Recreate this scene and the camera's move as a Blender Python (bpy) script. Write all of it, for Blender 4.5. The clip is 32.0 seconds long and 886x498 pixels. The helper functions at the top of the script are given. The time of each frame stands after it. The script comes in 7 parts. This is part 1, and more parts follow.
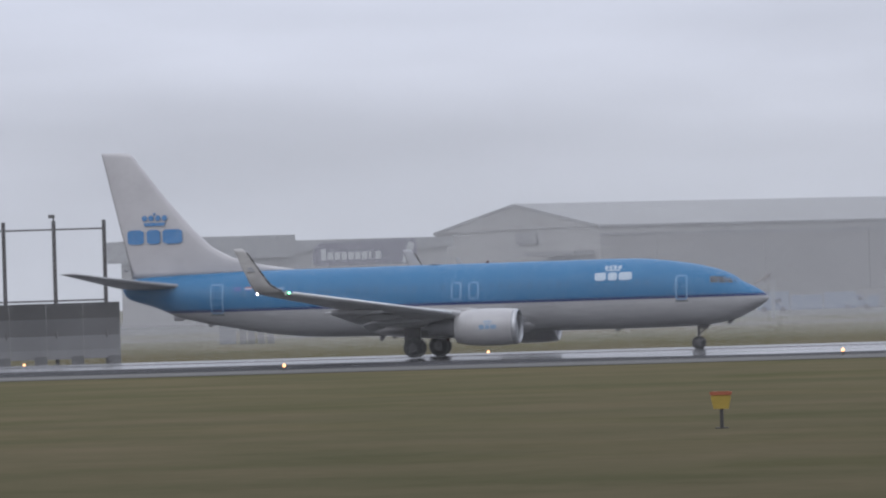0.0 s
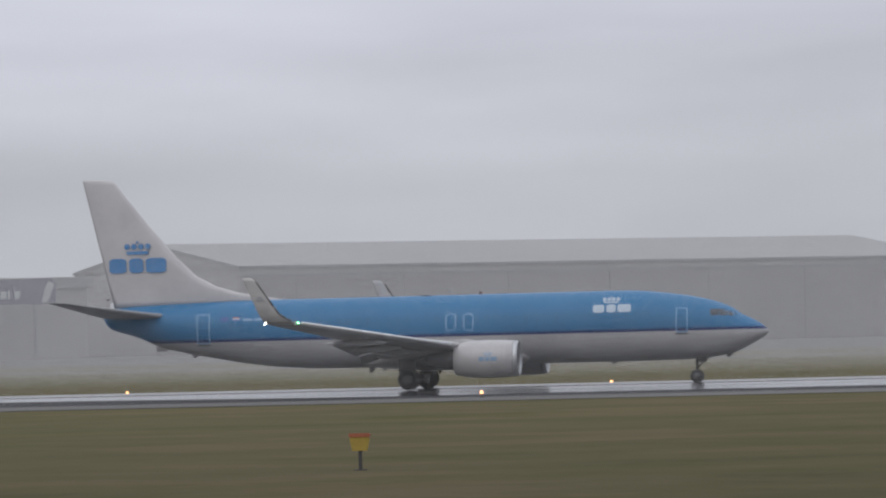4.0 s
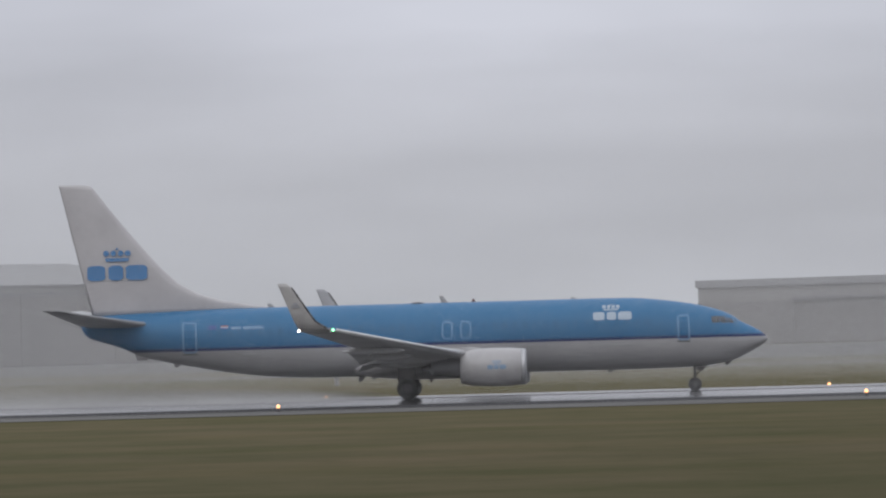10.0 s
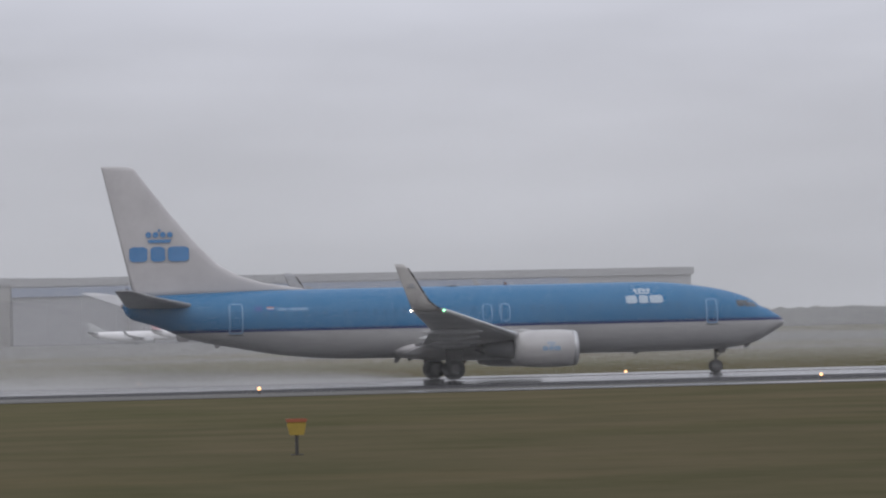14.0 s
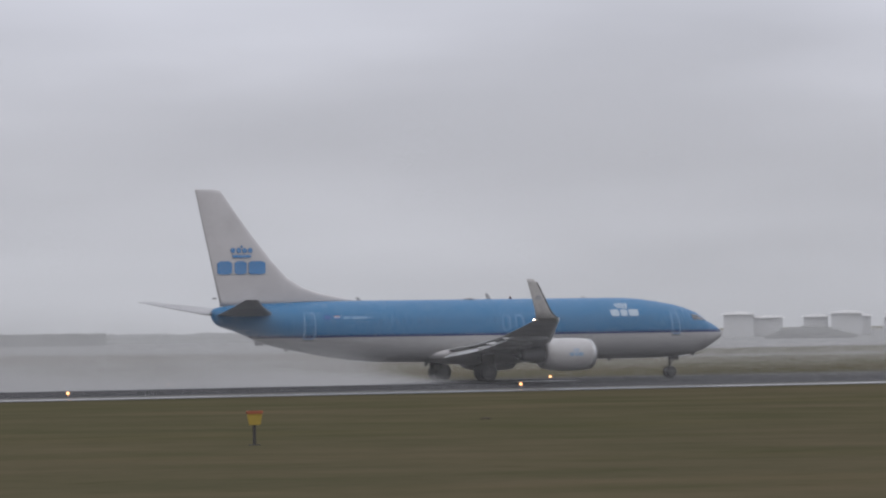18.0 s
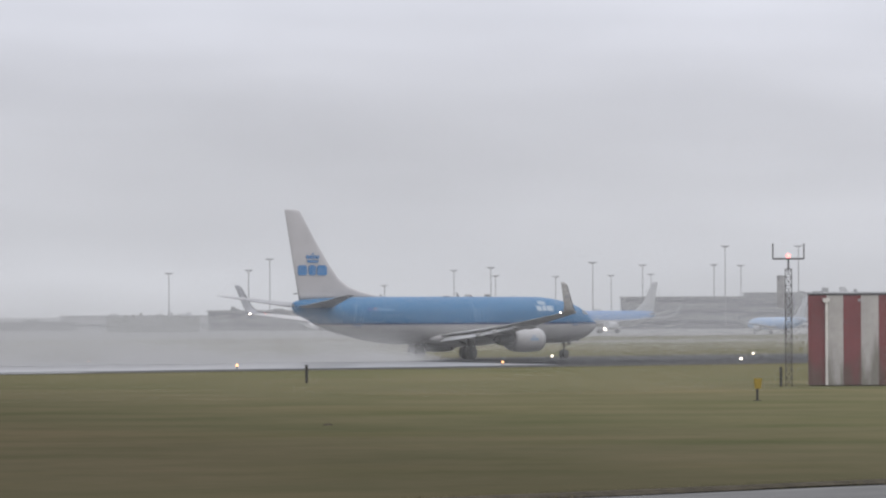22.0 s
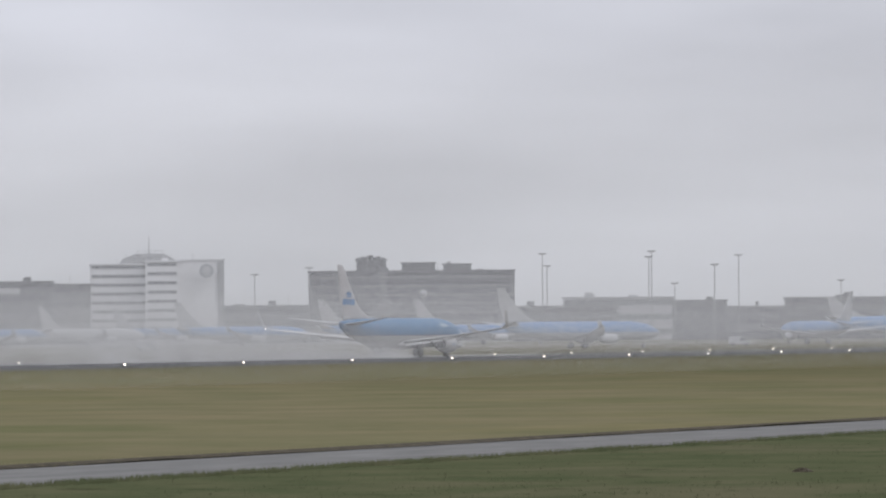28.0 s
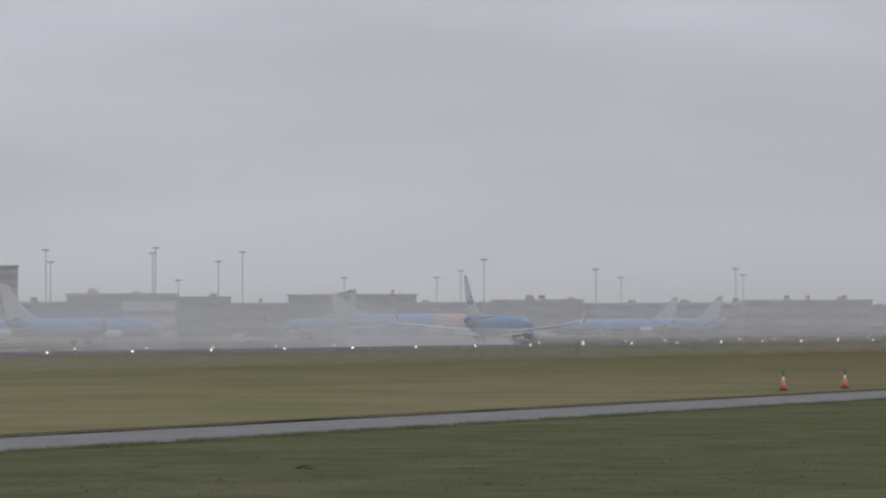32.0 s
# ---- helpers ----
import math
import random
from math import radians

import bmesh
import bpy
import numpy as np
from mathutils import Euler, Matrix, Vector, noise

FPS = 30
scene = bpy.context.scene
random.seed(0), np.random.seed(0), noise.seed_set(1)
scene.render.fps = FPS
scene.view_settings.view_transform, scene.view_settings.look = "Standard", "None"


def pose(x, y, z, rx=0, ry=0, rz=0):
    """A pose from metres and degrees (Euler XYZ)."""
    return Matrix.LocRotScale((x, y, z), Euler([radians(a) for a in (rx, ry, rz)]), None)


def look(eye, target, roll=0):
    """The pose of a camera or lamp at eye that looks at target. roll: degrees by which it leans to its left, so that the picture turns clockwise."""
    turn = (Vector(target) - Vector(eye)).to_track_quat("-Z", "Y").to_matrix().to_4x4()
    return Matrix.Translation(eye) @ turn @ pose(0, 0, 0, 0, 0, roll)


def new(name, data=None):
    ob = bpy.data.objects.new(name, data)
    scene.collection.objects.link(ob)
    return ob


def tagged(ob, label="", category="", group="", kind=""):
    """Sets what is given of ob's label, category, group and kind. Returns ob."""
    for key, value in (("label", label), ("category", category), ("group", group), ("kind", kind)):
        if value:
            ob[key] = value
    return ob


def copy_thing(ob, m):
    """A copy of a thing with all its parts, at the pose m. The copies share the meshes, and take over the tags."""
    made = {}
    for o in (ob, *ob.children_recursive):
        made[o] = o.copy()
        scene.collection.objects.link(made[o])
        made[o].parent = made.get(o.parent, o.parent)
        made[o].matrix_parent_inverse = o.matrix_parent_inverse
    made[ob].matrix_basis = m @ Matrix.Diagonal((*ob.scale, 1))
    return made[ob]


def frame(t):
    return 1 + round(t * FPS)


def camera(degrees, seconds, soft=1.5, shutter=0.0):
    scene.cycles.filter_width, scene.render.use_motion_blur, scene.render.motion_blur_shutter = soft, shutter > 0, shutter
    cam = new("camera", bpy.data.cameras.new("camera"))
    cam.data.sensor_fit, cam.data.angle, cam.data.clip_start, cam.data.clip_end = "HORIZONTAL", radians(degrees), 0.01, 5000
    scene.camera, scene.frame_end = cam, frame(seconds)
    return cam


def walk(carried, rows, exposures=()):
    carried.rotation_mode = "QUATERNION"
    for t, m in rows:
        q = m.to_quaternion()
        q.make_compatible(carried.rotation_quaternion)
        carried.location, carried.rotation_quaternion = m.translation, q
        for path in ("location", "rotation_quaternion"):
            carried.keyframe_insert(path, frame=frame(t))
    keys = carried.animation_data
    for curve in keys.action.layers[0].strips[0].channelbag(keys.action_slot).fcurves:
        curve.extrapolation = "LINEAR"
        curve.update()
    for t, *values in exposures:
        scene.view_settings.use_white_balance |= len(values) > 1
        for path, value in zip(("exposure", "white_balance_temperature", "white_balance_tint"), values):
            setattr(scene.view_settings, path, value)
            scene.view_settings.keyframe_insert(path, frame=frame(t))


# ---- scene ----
# ---------------------------------------------------------------- camera
EYE = (0.0, 0.0, 3.70)      # the camera stands on one spot and pans
RUN_Y = 289.73              # runway centre line, parallel to x


def aim(yaw, pitch, roll):
    """Camera pose: yaw to the right of +y, pitch up, roll, in degrees."""
    a, b = radians(yaw), radians(pitch)
    way = Vector((math.sin(a) * math.cos(b), math.cos(a) * math.cos(b), math.sin(b)))
    return look(EYE, Vector(EYE) + way * 100, roll)


cam = camera(9.559, 32.0, soft=2.2, shutter=0.06)
walk(cam, [(t, aim(a, b, c)) for t, a, b, c in (
    (0, -14.146, 0.516, -1.794), (0.5, -13.664, 0.645, -1.388), (1, -13.034, 0.824, -1.581), (1.5, -12.630, 0.951, -1.594),
    (2, -12.440, 0.885, -1.507), (2.5, -11.980, 0.849, -1.505), (3, -11.387, 1.031, -1.597), (3.5, -10.840, 0.938, -1.493),
    (5.5, -8.426, 0.807, -1.459), (6, -7.994, 0.833, -1.198), (6.5, -7.710, 0.721, -1.021), (7, -7.168, 0.828, -1.170),
    (7.5, -6.441, 0.965, -1.132), (8, -5.306, 0.879, -1.363), (8.5, -4.708, 0.830, -1.076), (9, -4.016, 0.835, -0.934),
    (9.5, -3.263, 0.830, -1.255), (10, -1.777, 0.939, -1.559), (10.5, -0.286, 0.878, -1.459), (11, 0.945, 1.054, -1.246),
    (11.5, 2.010, 1.186, -0.984), (12, 3.395, 1.010, -0.940), (12.5, 5.250, 1.087, -1.318), (13, 7.177, 1.037, -1.646),
    (13.5, 9.000, 0.885, -1.631), (14, 11.053, 0.756, -1.340), (14.5, 13.142, 0.783, -1.514), (16.5, 22.998, 0.476, -1.189),
    (17, 25.760, 0.545, -1.153), (17.5, 28.132, 0.590, -0.704), (18, 30.257, 0.858, -0.833), (18.5, 32.958, 0.791, -0.453),
    (19, 35.432, 0.742, -0.406), (19.5, 37.809, 0.708, -0.572), (20, 39.909, 0.954, -0.722), (20.5, 42.057, 1.141, -0.595),
    (21, 44.233, 1.014, -0.707), (21.5, 46.665, 0.766, -0.395), (22, 48.533, 0.754, -0.230), (22.5, 50.294, 0.817, -0.108),
    (23, 52.505, 0.856, 0.035), (23.5, 54.307, 0.998, 0.002), (24, 55.407, 0.806, -0.035), (24.5, 56.442, 0.966, -0.090),
    (25, 57.885, 1.106, -0.373), (25.5, 59.369, 1.021, -0.420), (26, 60.976, 1.003, -0.368), (26.5, 62.350, 1.069, -0.719),
    (28.5, 66.902, 0.907, -0.162), (29, 67.278, 0.960, 0.047), (29.5, 67.549, 0.685, 0.030), (30, 68.949, 0.731, -0.138),
    (30.5, 69.780, 0.820, -0.164), (31, 70.479, 0.887, -0.068), (31.5, 70.849, 0.773, -0.252), (32, 71.468, 0.825, -0.222),
)], exposures=((0, 0.30, 6080, 13), (1.2, 0.22, 6250, 12), (2, 0.14, 6320, 12), (3.5, 0.17, 6350, 12), (6, 0.14, 6400, 12), (9, 0.08, 6400, 12), (14, 0.12, 6400, 13), (18, 0.17, 6400, 13), (20.2, 0.17, 6450, 13), (22, 0.40, 6450, 12), (24, 0.36, 6450, 12), (26, 0.31, 6450, 12), (29, 0.33, 6450, 12), (30, 0.24, 6450, 12), (31, 0.06, 6420, 12), (32, 0.07, 6400, 12)))

# ---------------------------------------------------------------- sky and light
world = bpy.data.worlds.new("world")
scene.world = world
world.use_nodes = True
wn, wl = world.node_tree.nodes, world.node_tree.links
wn.clear()
SUN_EL, SUN_AZ = 38.0, 200.0


def wnode(kind, **kw):
    n = wn.new(kind)
    for k, v in kw.items():
        n.inputs[k].default_value = v
    return n


sky = wn.new("ShaderNodeTexSky")
sky.sky_type = "NISHITA"
sky.sun_disc = False
sky.sun_elevation, sky.sun_rotation = radians(SUN_EL), radians(SUN_AZ)
sky.dust_density = 4.0
coord = wn.new("ShaderNodeTexCoord")
split = wn.new("ShaderNodeSeparateXYZ")
wl.new(coord.outputs["Generated"], split.inputs[0])
# an overcast sky is about two and a half times as bright overhead as at the horizon
rise = wn.new("ShaderNodeValToRGB")
rise.color_ramp.elements[0].position, rise.color_ramp.elements[0].color = 0.0, (0.528, 0.546, 0.574, 1)
rise.color_ramp.elements[1].position, rise.color_ramp.elements[1].color = 1.0, (1.42, 1.45, 1.52, 1)
for at, col in ((0.03, (0.540, 0.555, 0.592)), (0.07, (0.534, 0.550, 0.604)), (0.30, (0.92, 0.94, 1.0))):
    rise.color_ramp.elements.new(at).color = (*col, 1)
wl.new(split.outputs["Z"], rise.inputs["Fac"])
# long flat cloud bands
stretch = wn.new("ShaderNodeMapping")
stretch.inputs["Scale"].default_value = (2.6, 2.6, 14.0)
wl.new(coord.outputs["Generated"], stretch.inputs["Vector"])
clouds = wnode("ShaderNodeTexNoise", Scale=3.0, Detail=3.0, Roughness=0.45)
wl.new(stretch.outputs["Vector"], clouds.inputs["Vector"])
bands = wn.new("ShaderNodeMapRange")
bands.inputs["From Min"].default_value, bands.inputs["From Max"].default_value = 0.3, 0.7
bands.inputs["To Min"].default_value, bands.inputs["To Max"].default_value = 0.85, 1.13
wl.new(clouds.outputs["Fac"], bands.inputs["Value"])
tint = wn.new("ShaderNodeVectorMath")
tint.operation = "SCALE"
wl.new(rise.outputs["Color"], tint.inputs[0])
wl.new(bands.outputs["Result"], tint.inputs["Scale"])
dim = wn.new("ShaderNodeVectorMath")
dim.operation = "SCALE"
dim.inputs["Scale"].default_value = 0.12
wl.new(sky.outputs["Color"], dim.inputs[0])
mixsky = wn.new("ShaderNodeMix")
mixsky.data_type = "RGBA"
mixsky.inputs["Factor"].default_value = 0.94
wl.new(dim.outputs["Vector"], mixsky.inputs[6])
wl.new(tint.outputs["Vector"], mixsky.inputs[7])
backg = wnode("ShaderNodeBackground", Strength=1.0)
wl.new(mixsky.outputs[2], backg.inputs["Color"])
wout = wn.new("ShaderNodeOutputWorld")
wl.new(backg.outputs[0], wout.inputs["Surface"])

sun = new("sun", bpy.data.lights.new("sun", "SUN"))
sun.data.energy, sun.data.angle, sun.data.color = 0.5, radians(40), (1.0, 0.97, 0.93)
sun.matrix_world = look((math.sin(radians(SUN_AZ)) * 50, math.cos(radians(SUN_AZ)) * 50, 50 * math.tan(radians(SUN_EL))), (0, 0, 0))

# ---------------------------------------------------------------- materials


def material(name, color, rough=0.6, metal=0.0, vary=0.15, scale=1.0, color2=None, bump=0.0, spec=0.5, stretch3=(1, 1, 1), rough2=None, fine=8.0):
    """Noise-varied surface: broad stains and fine grain at two scales, in object metres."""
    m = bpy.data.materials.new(name)
    m.use_nodes = True
    nt, ln = m.node_tree.nodes, m.node_tree.links
    bs = nt["Principled BSDF"]
    tc = nt.new("ShaderNodeTexCoord")
    mp = nt.new("ShaderNodeMapping")
    mp.inputs["Scale"].default_value = stretch3
    ln.new(tc.outputs["Object"], mp.inputs["Vector"])
    big = nt.new("ShaderNodeTexNoise")
    big.inputs["Scale"].default_value, big.inputs["Detail"].default_value = scale, 5.0
    small = nt.new("ShaderNodeTexNoise")
    small.inputs["Scale"].default_value, small.inputs["Detail"].default_value = scale * fine, 3.0
    ln.new(mp.outputs[0], big.inputs["Vector"])
    ln.new(mp.outputs[0], small.inputs["Vector"])
    add = nt.new("ShaderNodeMath")
    add.operation = "MULTIPLY_ADD"
    add.inputs[1].default_value = 0.35
    ln.new(small.outputs["Fac"], add.inputs[0])
    ln.new(big.outputs["Fac"], add.inputs[2])
    mr = nt.new("ShaderNodeMapRange")
    mr.inputs["From Min"].default_value, mr.inputs["From Max"].default_value = 0.45, 0.9
    ln.new(add.outputs[0], mr.inputs["Value"])
    mx = nt.new("ShaderNodeMix")
    mx.data_type = "RGBA"
    c2 = color2 or tuple(max(0.0, c * (1 - vary)) for c in color)
    c1 = color if color2 else tuple(min(1.0, c * (1 + vary * 0.6)) for c in color)
    mx.inputs[6].default_value, mx.inputs[7].default_value = (*c1, 1), (*c2, 1)
    ln.new(mr.outputs[0], mx.inputs[0])
    ln.new(mx.outputs[2], bs.inputs["Base Color"])
    bs.inputs["Roughness"].default_value = rough
    if rough2 is not None:
        rr = nt.new("ShaderNodeMapRange")
        rr.inputs["From Min"].default_value, rr.inputs["From Max"].default_value = 0.35, 0.8
        rr.inputs["To Min"].default_value, rr.inputs["To Max"].default_value = rough, rough2
        ln.new(add.outputs[0], rr.inputs["Value"])
        ln.new(rr.outputs[0], bs.inputs["Roughness"])
    bs.inputs["Metallic"].default_value = metal
    bs.inputs["Specular IOR Level"].default_value = spec
    if bump:
        bp = nt.new("ShaderNodeBump")
        bp.inputs["Strength"].default_value, bp.inputs["Distance"].default_value = bump, 0.05
        ln.new(small.outputs["Fac"], bp.inputs["Height"])
        ln.new(bp.outputs[0], bs.inputs["Normal"])
    return m


def glow(name, color, strength):
    m = bpy.data.materials.new(name)
    m.use_nodes = True
    bs = m.node_tree.nodes["Principled BSDF"]
    bs.inputs["Base Color"].default_value = (*color, 1)
    bs.inputs["Emission Color"].default_value = (*color, 1)
    bs.inputs["Emission Strength"].default_value = strength
    return m


def livery(name, blue, navy, white):
    """Fuselage paint: blue above a navy cheat line, pale grey belly, with rain streaks."""
    m = material(name, white, rough=0.5, spec=0.25, vary=0.18, scale=0.35, stretch3=(0.4, 1, 3))
    nt, ln = m.node_tree.nodes, m.node_tree.links
    bs = nt["Principled BSDF"]
    belly = bs.inputs["Base Color"].links[0].from_socket
    tc = nt.new("ShaderNodeTexCoord")
    sp = nt.new("ShaderNodeSeparateXYZ")
    ln.new(tc.outputs["Object"], sp.inputs[0])
    def above(z):
        n = nt.new("ShaderNodeMath")
        n.operation = "GREATER_THAN"
        n.inputs[1].default_value = z
        ln.new(sp.outputs["Z"], n.inputs[0])
        return n.outputs[0]
    stain = nt.new("ShaderNodeTexNoise")
    stain.inputs["Scale"].default_value, stain.inputs["Detail"].default_value = 0.6, 6.0
    bl = nt.new("ShaderNodeMix")
    bl.data_type = "RGBA"
    bl.inputs[6].default_value, bl.inputs[7].default_value = (*(c * 1.08 for c in blue), 1), (*(c * 0.9 for c in blue), 1)
    ln.new(tc.outputs["Object"], stain.inputs["Vector"])
    ln.new(stain.outputs["Fac"], bl.inputs[0])
    last = belly
    for z, col in ((3.22, None), (3.38, "blue")):
        mx = nt.new("ShaderNodeMix")
        mx.data_type = "RGBA"
        ln.new(above(z), mx.inputs[0])
        ln.new(last, mx.inputs[6])
        if col:
            ln.new(bl.outputs[2], mx.inputs[7])
        else:
            mx.inputs[7].default_value = (*navy, 1)
        last = mx.outputs[2]
    ln.new(last, bs.inputs["Base Color"])
    return m


M = dict(
    grass=material("grass", (0.111, 0.099, 0.064), 0.95, vary=0.3, scale=0.11, color2=(0.080, 0.080, 0.048), bump=0.5, spec=0.0, fine=11),
    grass_near=material("grass_near", (0.046, 0.056, 0.029), 0.95, scale=0.30, color2=(0.074, 0.076, 0.043), bump=0.6, spec=0.0, fine=9),
    asphalt=material("asphalt", (0.042, 0.042, 0.044), 0.9, scale=0.1, vary=0.35, stretch3=(0.1, 1, 1), bump=0.1, spec=0.05),
    shoulder=material("shoulder", (0.10, 0.098, 0.094), 0.85, scale=0.2, vary=0.3, stretch3=(0.1, 1, 1), spec=0.1),
    wet=material("wet_film", (0.05, 0.05, 0.052), 0.08, scale=0.2, vary=0.2, stretch3=(0.15, 1, 1), rough2=0.2, spec=0.8),
    # wet_sheen and wet_edge put some of the sheen into a paler base colour
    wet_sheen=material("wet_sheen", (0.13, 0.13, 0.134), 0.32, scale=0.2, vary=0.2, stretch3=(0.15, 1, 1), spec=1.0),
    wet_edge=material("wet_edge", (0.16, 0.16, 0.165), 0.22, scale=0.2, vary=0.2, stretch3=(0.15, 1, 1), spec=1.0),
    concrete=material("concrete", (0.17, 0.17, 0.165), 0.9, scale=0.05, vary=0.2, stretch3=(0.3, 1, 1), spec=0.06),
    road=material("road", (0.108, 0.107, 0.104), 0.85, scale=0.8, vary=0.35, stretch3=(0.3, 1, 1), rough2=0.7, bump=0.1, spec=0.06),
    soil=material("soil", (0.05, 0.043, 0.03), 0.95, scale=1.5, vary=0.4, bump=0.6, spec=0.1),
    paint_white=material("paint_white", (0.365, 0.355, 0.36), 0.35, scale=0.5, vary=0.1),
    paint_blue=material("paint_blue", (0.045, 0.155, 0.33), 0.35, scale=0.6, vary=0.12),
    wing_grey=material("wing_grey", (0.31, 0.305, 0.305), 0.4, scale=0.7, vary=0.18),
    winglet=material("winglet_paint", (0.35, 0.342, 0.335), 0.5, scale=0.9, vary=0.2),
    wing_under=material("wing_under", (0.33, 0.33, 0.333), 0.5, scale=0.7, vary=0.2),
    metal=material("bare_metal", (0.36, 0.365, 0.375), 0.5, 0.7, scale=2.0),
    dark_metal=material("dark_metal", (0.09, 0.09, 0.095), 0.5, 0.4, scale=3.0),
    slat=material("slat_metal", (0.66, 0.665, 0.67), 0.4, 0.35, scale=1.5, vary=0.12),
    tyre=material("tyre", (0.025, 0.025, 0.026), 0.8, scale=5.0),
    glass=material("dark_glass", (0.030, 0.036, 0.045), 0.22, scale=2.0),
    logo_white=material("logo_white", (0.27, 0.33, 0.39), 0.4, scale=2.0, vary=0.06),
    door_line=material("door_line", (0.10, 0.205, 0.338), 0.4, scale=2.0, vary=0.06),
    engine_blue=material("engine_blue", (0.15, 0.235, 0.34), 0.5, scale=2.0),
    navy=material("navy", (0.02, 0.05, 0.20), 0.4, scale=2.0),
    flag_red=material("flag_red", (0.22, 0.07, 0.075), 0.5, scale=2.0),
    red=material("signal_red", (0.180, 0.060, 0.064), 0.75, scale=0.7, vary=0.3, color2=(0.135, 0.054, 0.057)),
    offwhite=material("offwhite_boards", (0.58, 0.56, 0.53), 0.65, scale=0.6, vary=0.2),
    galv=material("galvanised", (0.33, 0.33, 0.34), 0.5, 0.3, scale=2.0, vary=0.25),
    dark_steel=material("dark_steel", (0.07, 0.065, 0.065), 0.6, 0.3, scale=2.0),
    yellow=material("sign_yellow", (0.235, 0.165, 0.022), 0.7, scale=3.0),
    orange=material("cone_orange", (0.34, 0.10, 0.035), 0.5, scale=3.0),
    sign_red=material("sign_red", (0.22, 0.062, 0.026), 0.7, scale=3.0),
    post=material("post_black", (0.03, 0.028, 0.026), 0.7, scale=4.0),
    hangar=material("hangar_cladding", (0.205, 0.200, 0.192), 0.7, scale=0.06, vary=0.10),
    hangar_roof=material("hangar_roof", (0.172, 0.173, 0.173), 0.7, scale=0.05, vary=0.10),
    hangar_door=material("hangar_door", (0.150, 0.144, 0.135), 0.7, scale=0.07, vary=0.10),
    hangar_dark=material("hangar_dark", (0.13, 0.13, 0.13), 0.7, scale=0.08, vary=0.12),
    spandrel=material("spandrel", (0.150, 0.150, 0.155), 0.7, scale=0.05, vary=0.12),
    hangar_blue=material("hangar_blue", (0.150, 0.190, 0.275), 0.6, scale=0.08, vary=0.1),
    hangar_cool=material("hangar_cool", (0.245, 0.25, 0.262), 0.7, scale=0.06, vary=0.08),
    hangar_edge=material("hangar_edge", (0.235, 0.237, 0.245), 0.7, scale=0.05, vary=0.08),
    door_cool=material("door_cool", (0.188, 0.192, 0.208), 0.7, scale=0.07, vary=0.08),
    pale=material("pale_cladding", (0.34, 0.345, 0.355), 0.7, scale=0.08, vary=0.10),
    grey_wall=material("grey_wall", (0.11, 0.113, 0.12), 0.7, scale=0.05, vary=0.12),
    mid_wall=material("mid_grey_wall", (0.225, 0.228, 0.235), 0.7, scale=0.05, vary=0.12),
    dark_wall=material("dark_wall", (0.075, 0.078, 0.084), 0.7, scale=0.05, vary=0.12),
    window=material("facade_glass", (0.06, 0.063, 0.07), 0.25, scale=0.2, vary=0.15),
    # lighter copy of the facade glass: haze is put into its colour
    window_pale=material("hazed_glass", (0.13, 0.135, 0.145), 0.25, scale=0.2, vary=0.15),
    # tree green washed to grey: part of the haze is in this colour
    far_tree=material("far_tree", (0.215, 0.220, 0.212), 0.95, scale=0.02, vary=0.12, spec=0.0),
    # far_white and far_fin are greyed, far_blue paled: haze in the colour
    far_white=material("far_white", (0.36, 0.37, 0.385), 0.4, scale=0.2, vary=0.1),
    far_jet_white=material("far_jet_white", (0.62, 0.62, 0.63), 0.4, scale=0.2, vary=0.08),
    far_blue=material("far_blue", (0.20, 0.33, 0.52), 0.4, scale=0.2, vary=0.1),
    far_grey=material("far_grey", (0.33, 0.34, 0.35), 0.5, scale=0.3, vary=0.1),
    far_wing=material("far_wing", (0.22, 0.23, 0.25), 0.5, scale=0.3, vary=0.1),
    far_fin=material("far_fin", (0.285, 0.29, 0.30), 0.4, scale=0.2, vary=0.1),
    far_dark_fin=material("far_dark_fin", (0.10, 0.105, 0.125), 0.5, scale=0.2, vary=0.15),
    far_orange=material("far_orange", (0.52, 0.27, 0.18), 0.5, scale=0.2, vary=0.1),
    far_yellow=material("far_yellow", (0.62, 0.55, 0.30), 0.5, scale=0.2, vary=0.1),
    far_pole=material("far_pole", (0.17, 0.17, 0.175), 0.5, scale=1.0, vary=0.1),
    far_steel=material("far_steel", (0.11, 0.11, 0.115), 0.5, scale=1.0, vary=0.1),
    # paler copy of far_tree with more haze in its colour
    haze_tree=material("hazed_tree", (0.36, 0.37, 0.37), 0.95, scale=0.2, vary=0.1, spec=0.1),
    mast_pale=material("mast_pale", (0.10, 0.035, 0.035), 0.5, scale=0.5, vary=0.2, color2=(0.28, 0.25, 0.25)),
    livery=livery("livery", (0.016, 0.106, 0.222), (0.010, 0.022, 0.085), (0.305, 0.305, 0.308)),
    lamp_amber=glow("lamp_amber", (1.0, 0.50, 0.20), 2.2),
    lamp_white=glow("lamp_white", (1.0, 0.88, 0.74), 5.5),
    lamp_red=glow("lamp_red", (1.0, 0.12, 0.10), 5.0),
    lamp_green=glow("lamp_green", (0.25, 1.0, 0.45), 5.0),
)


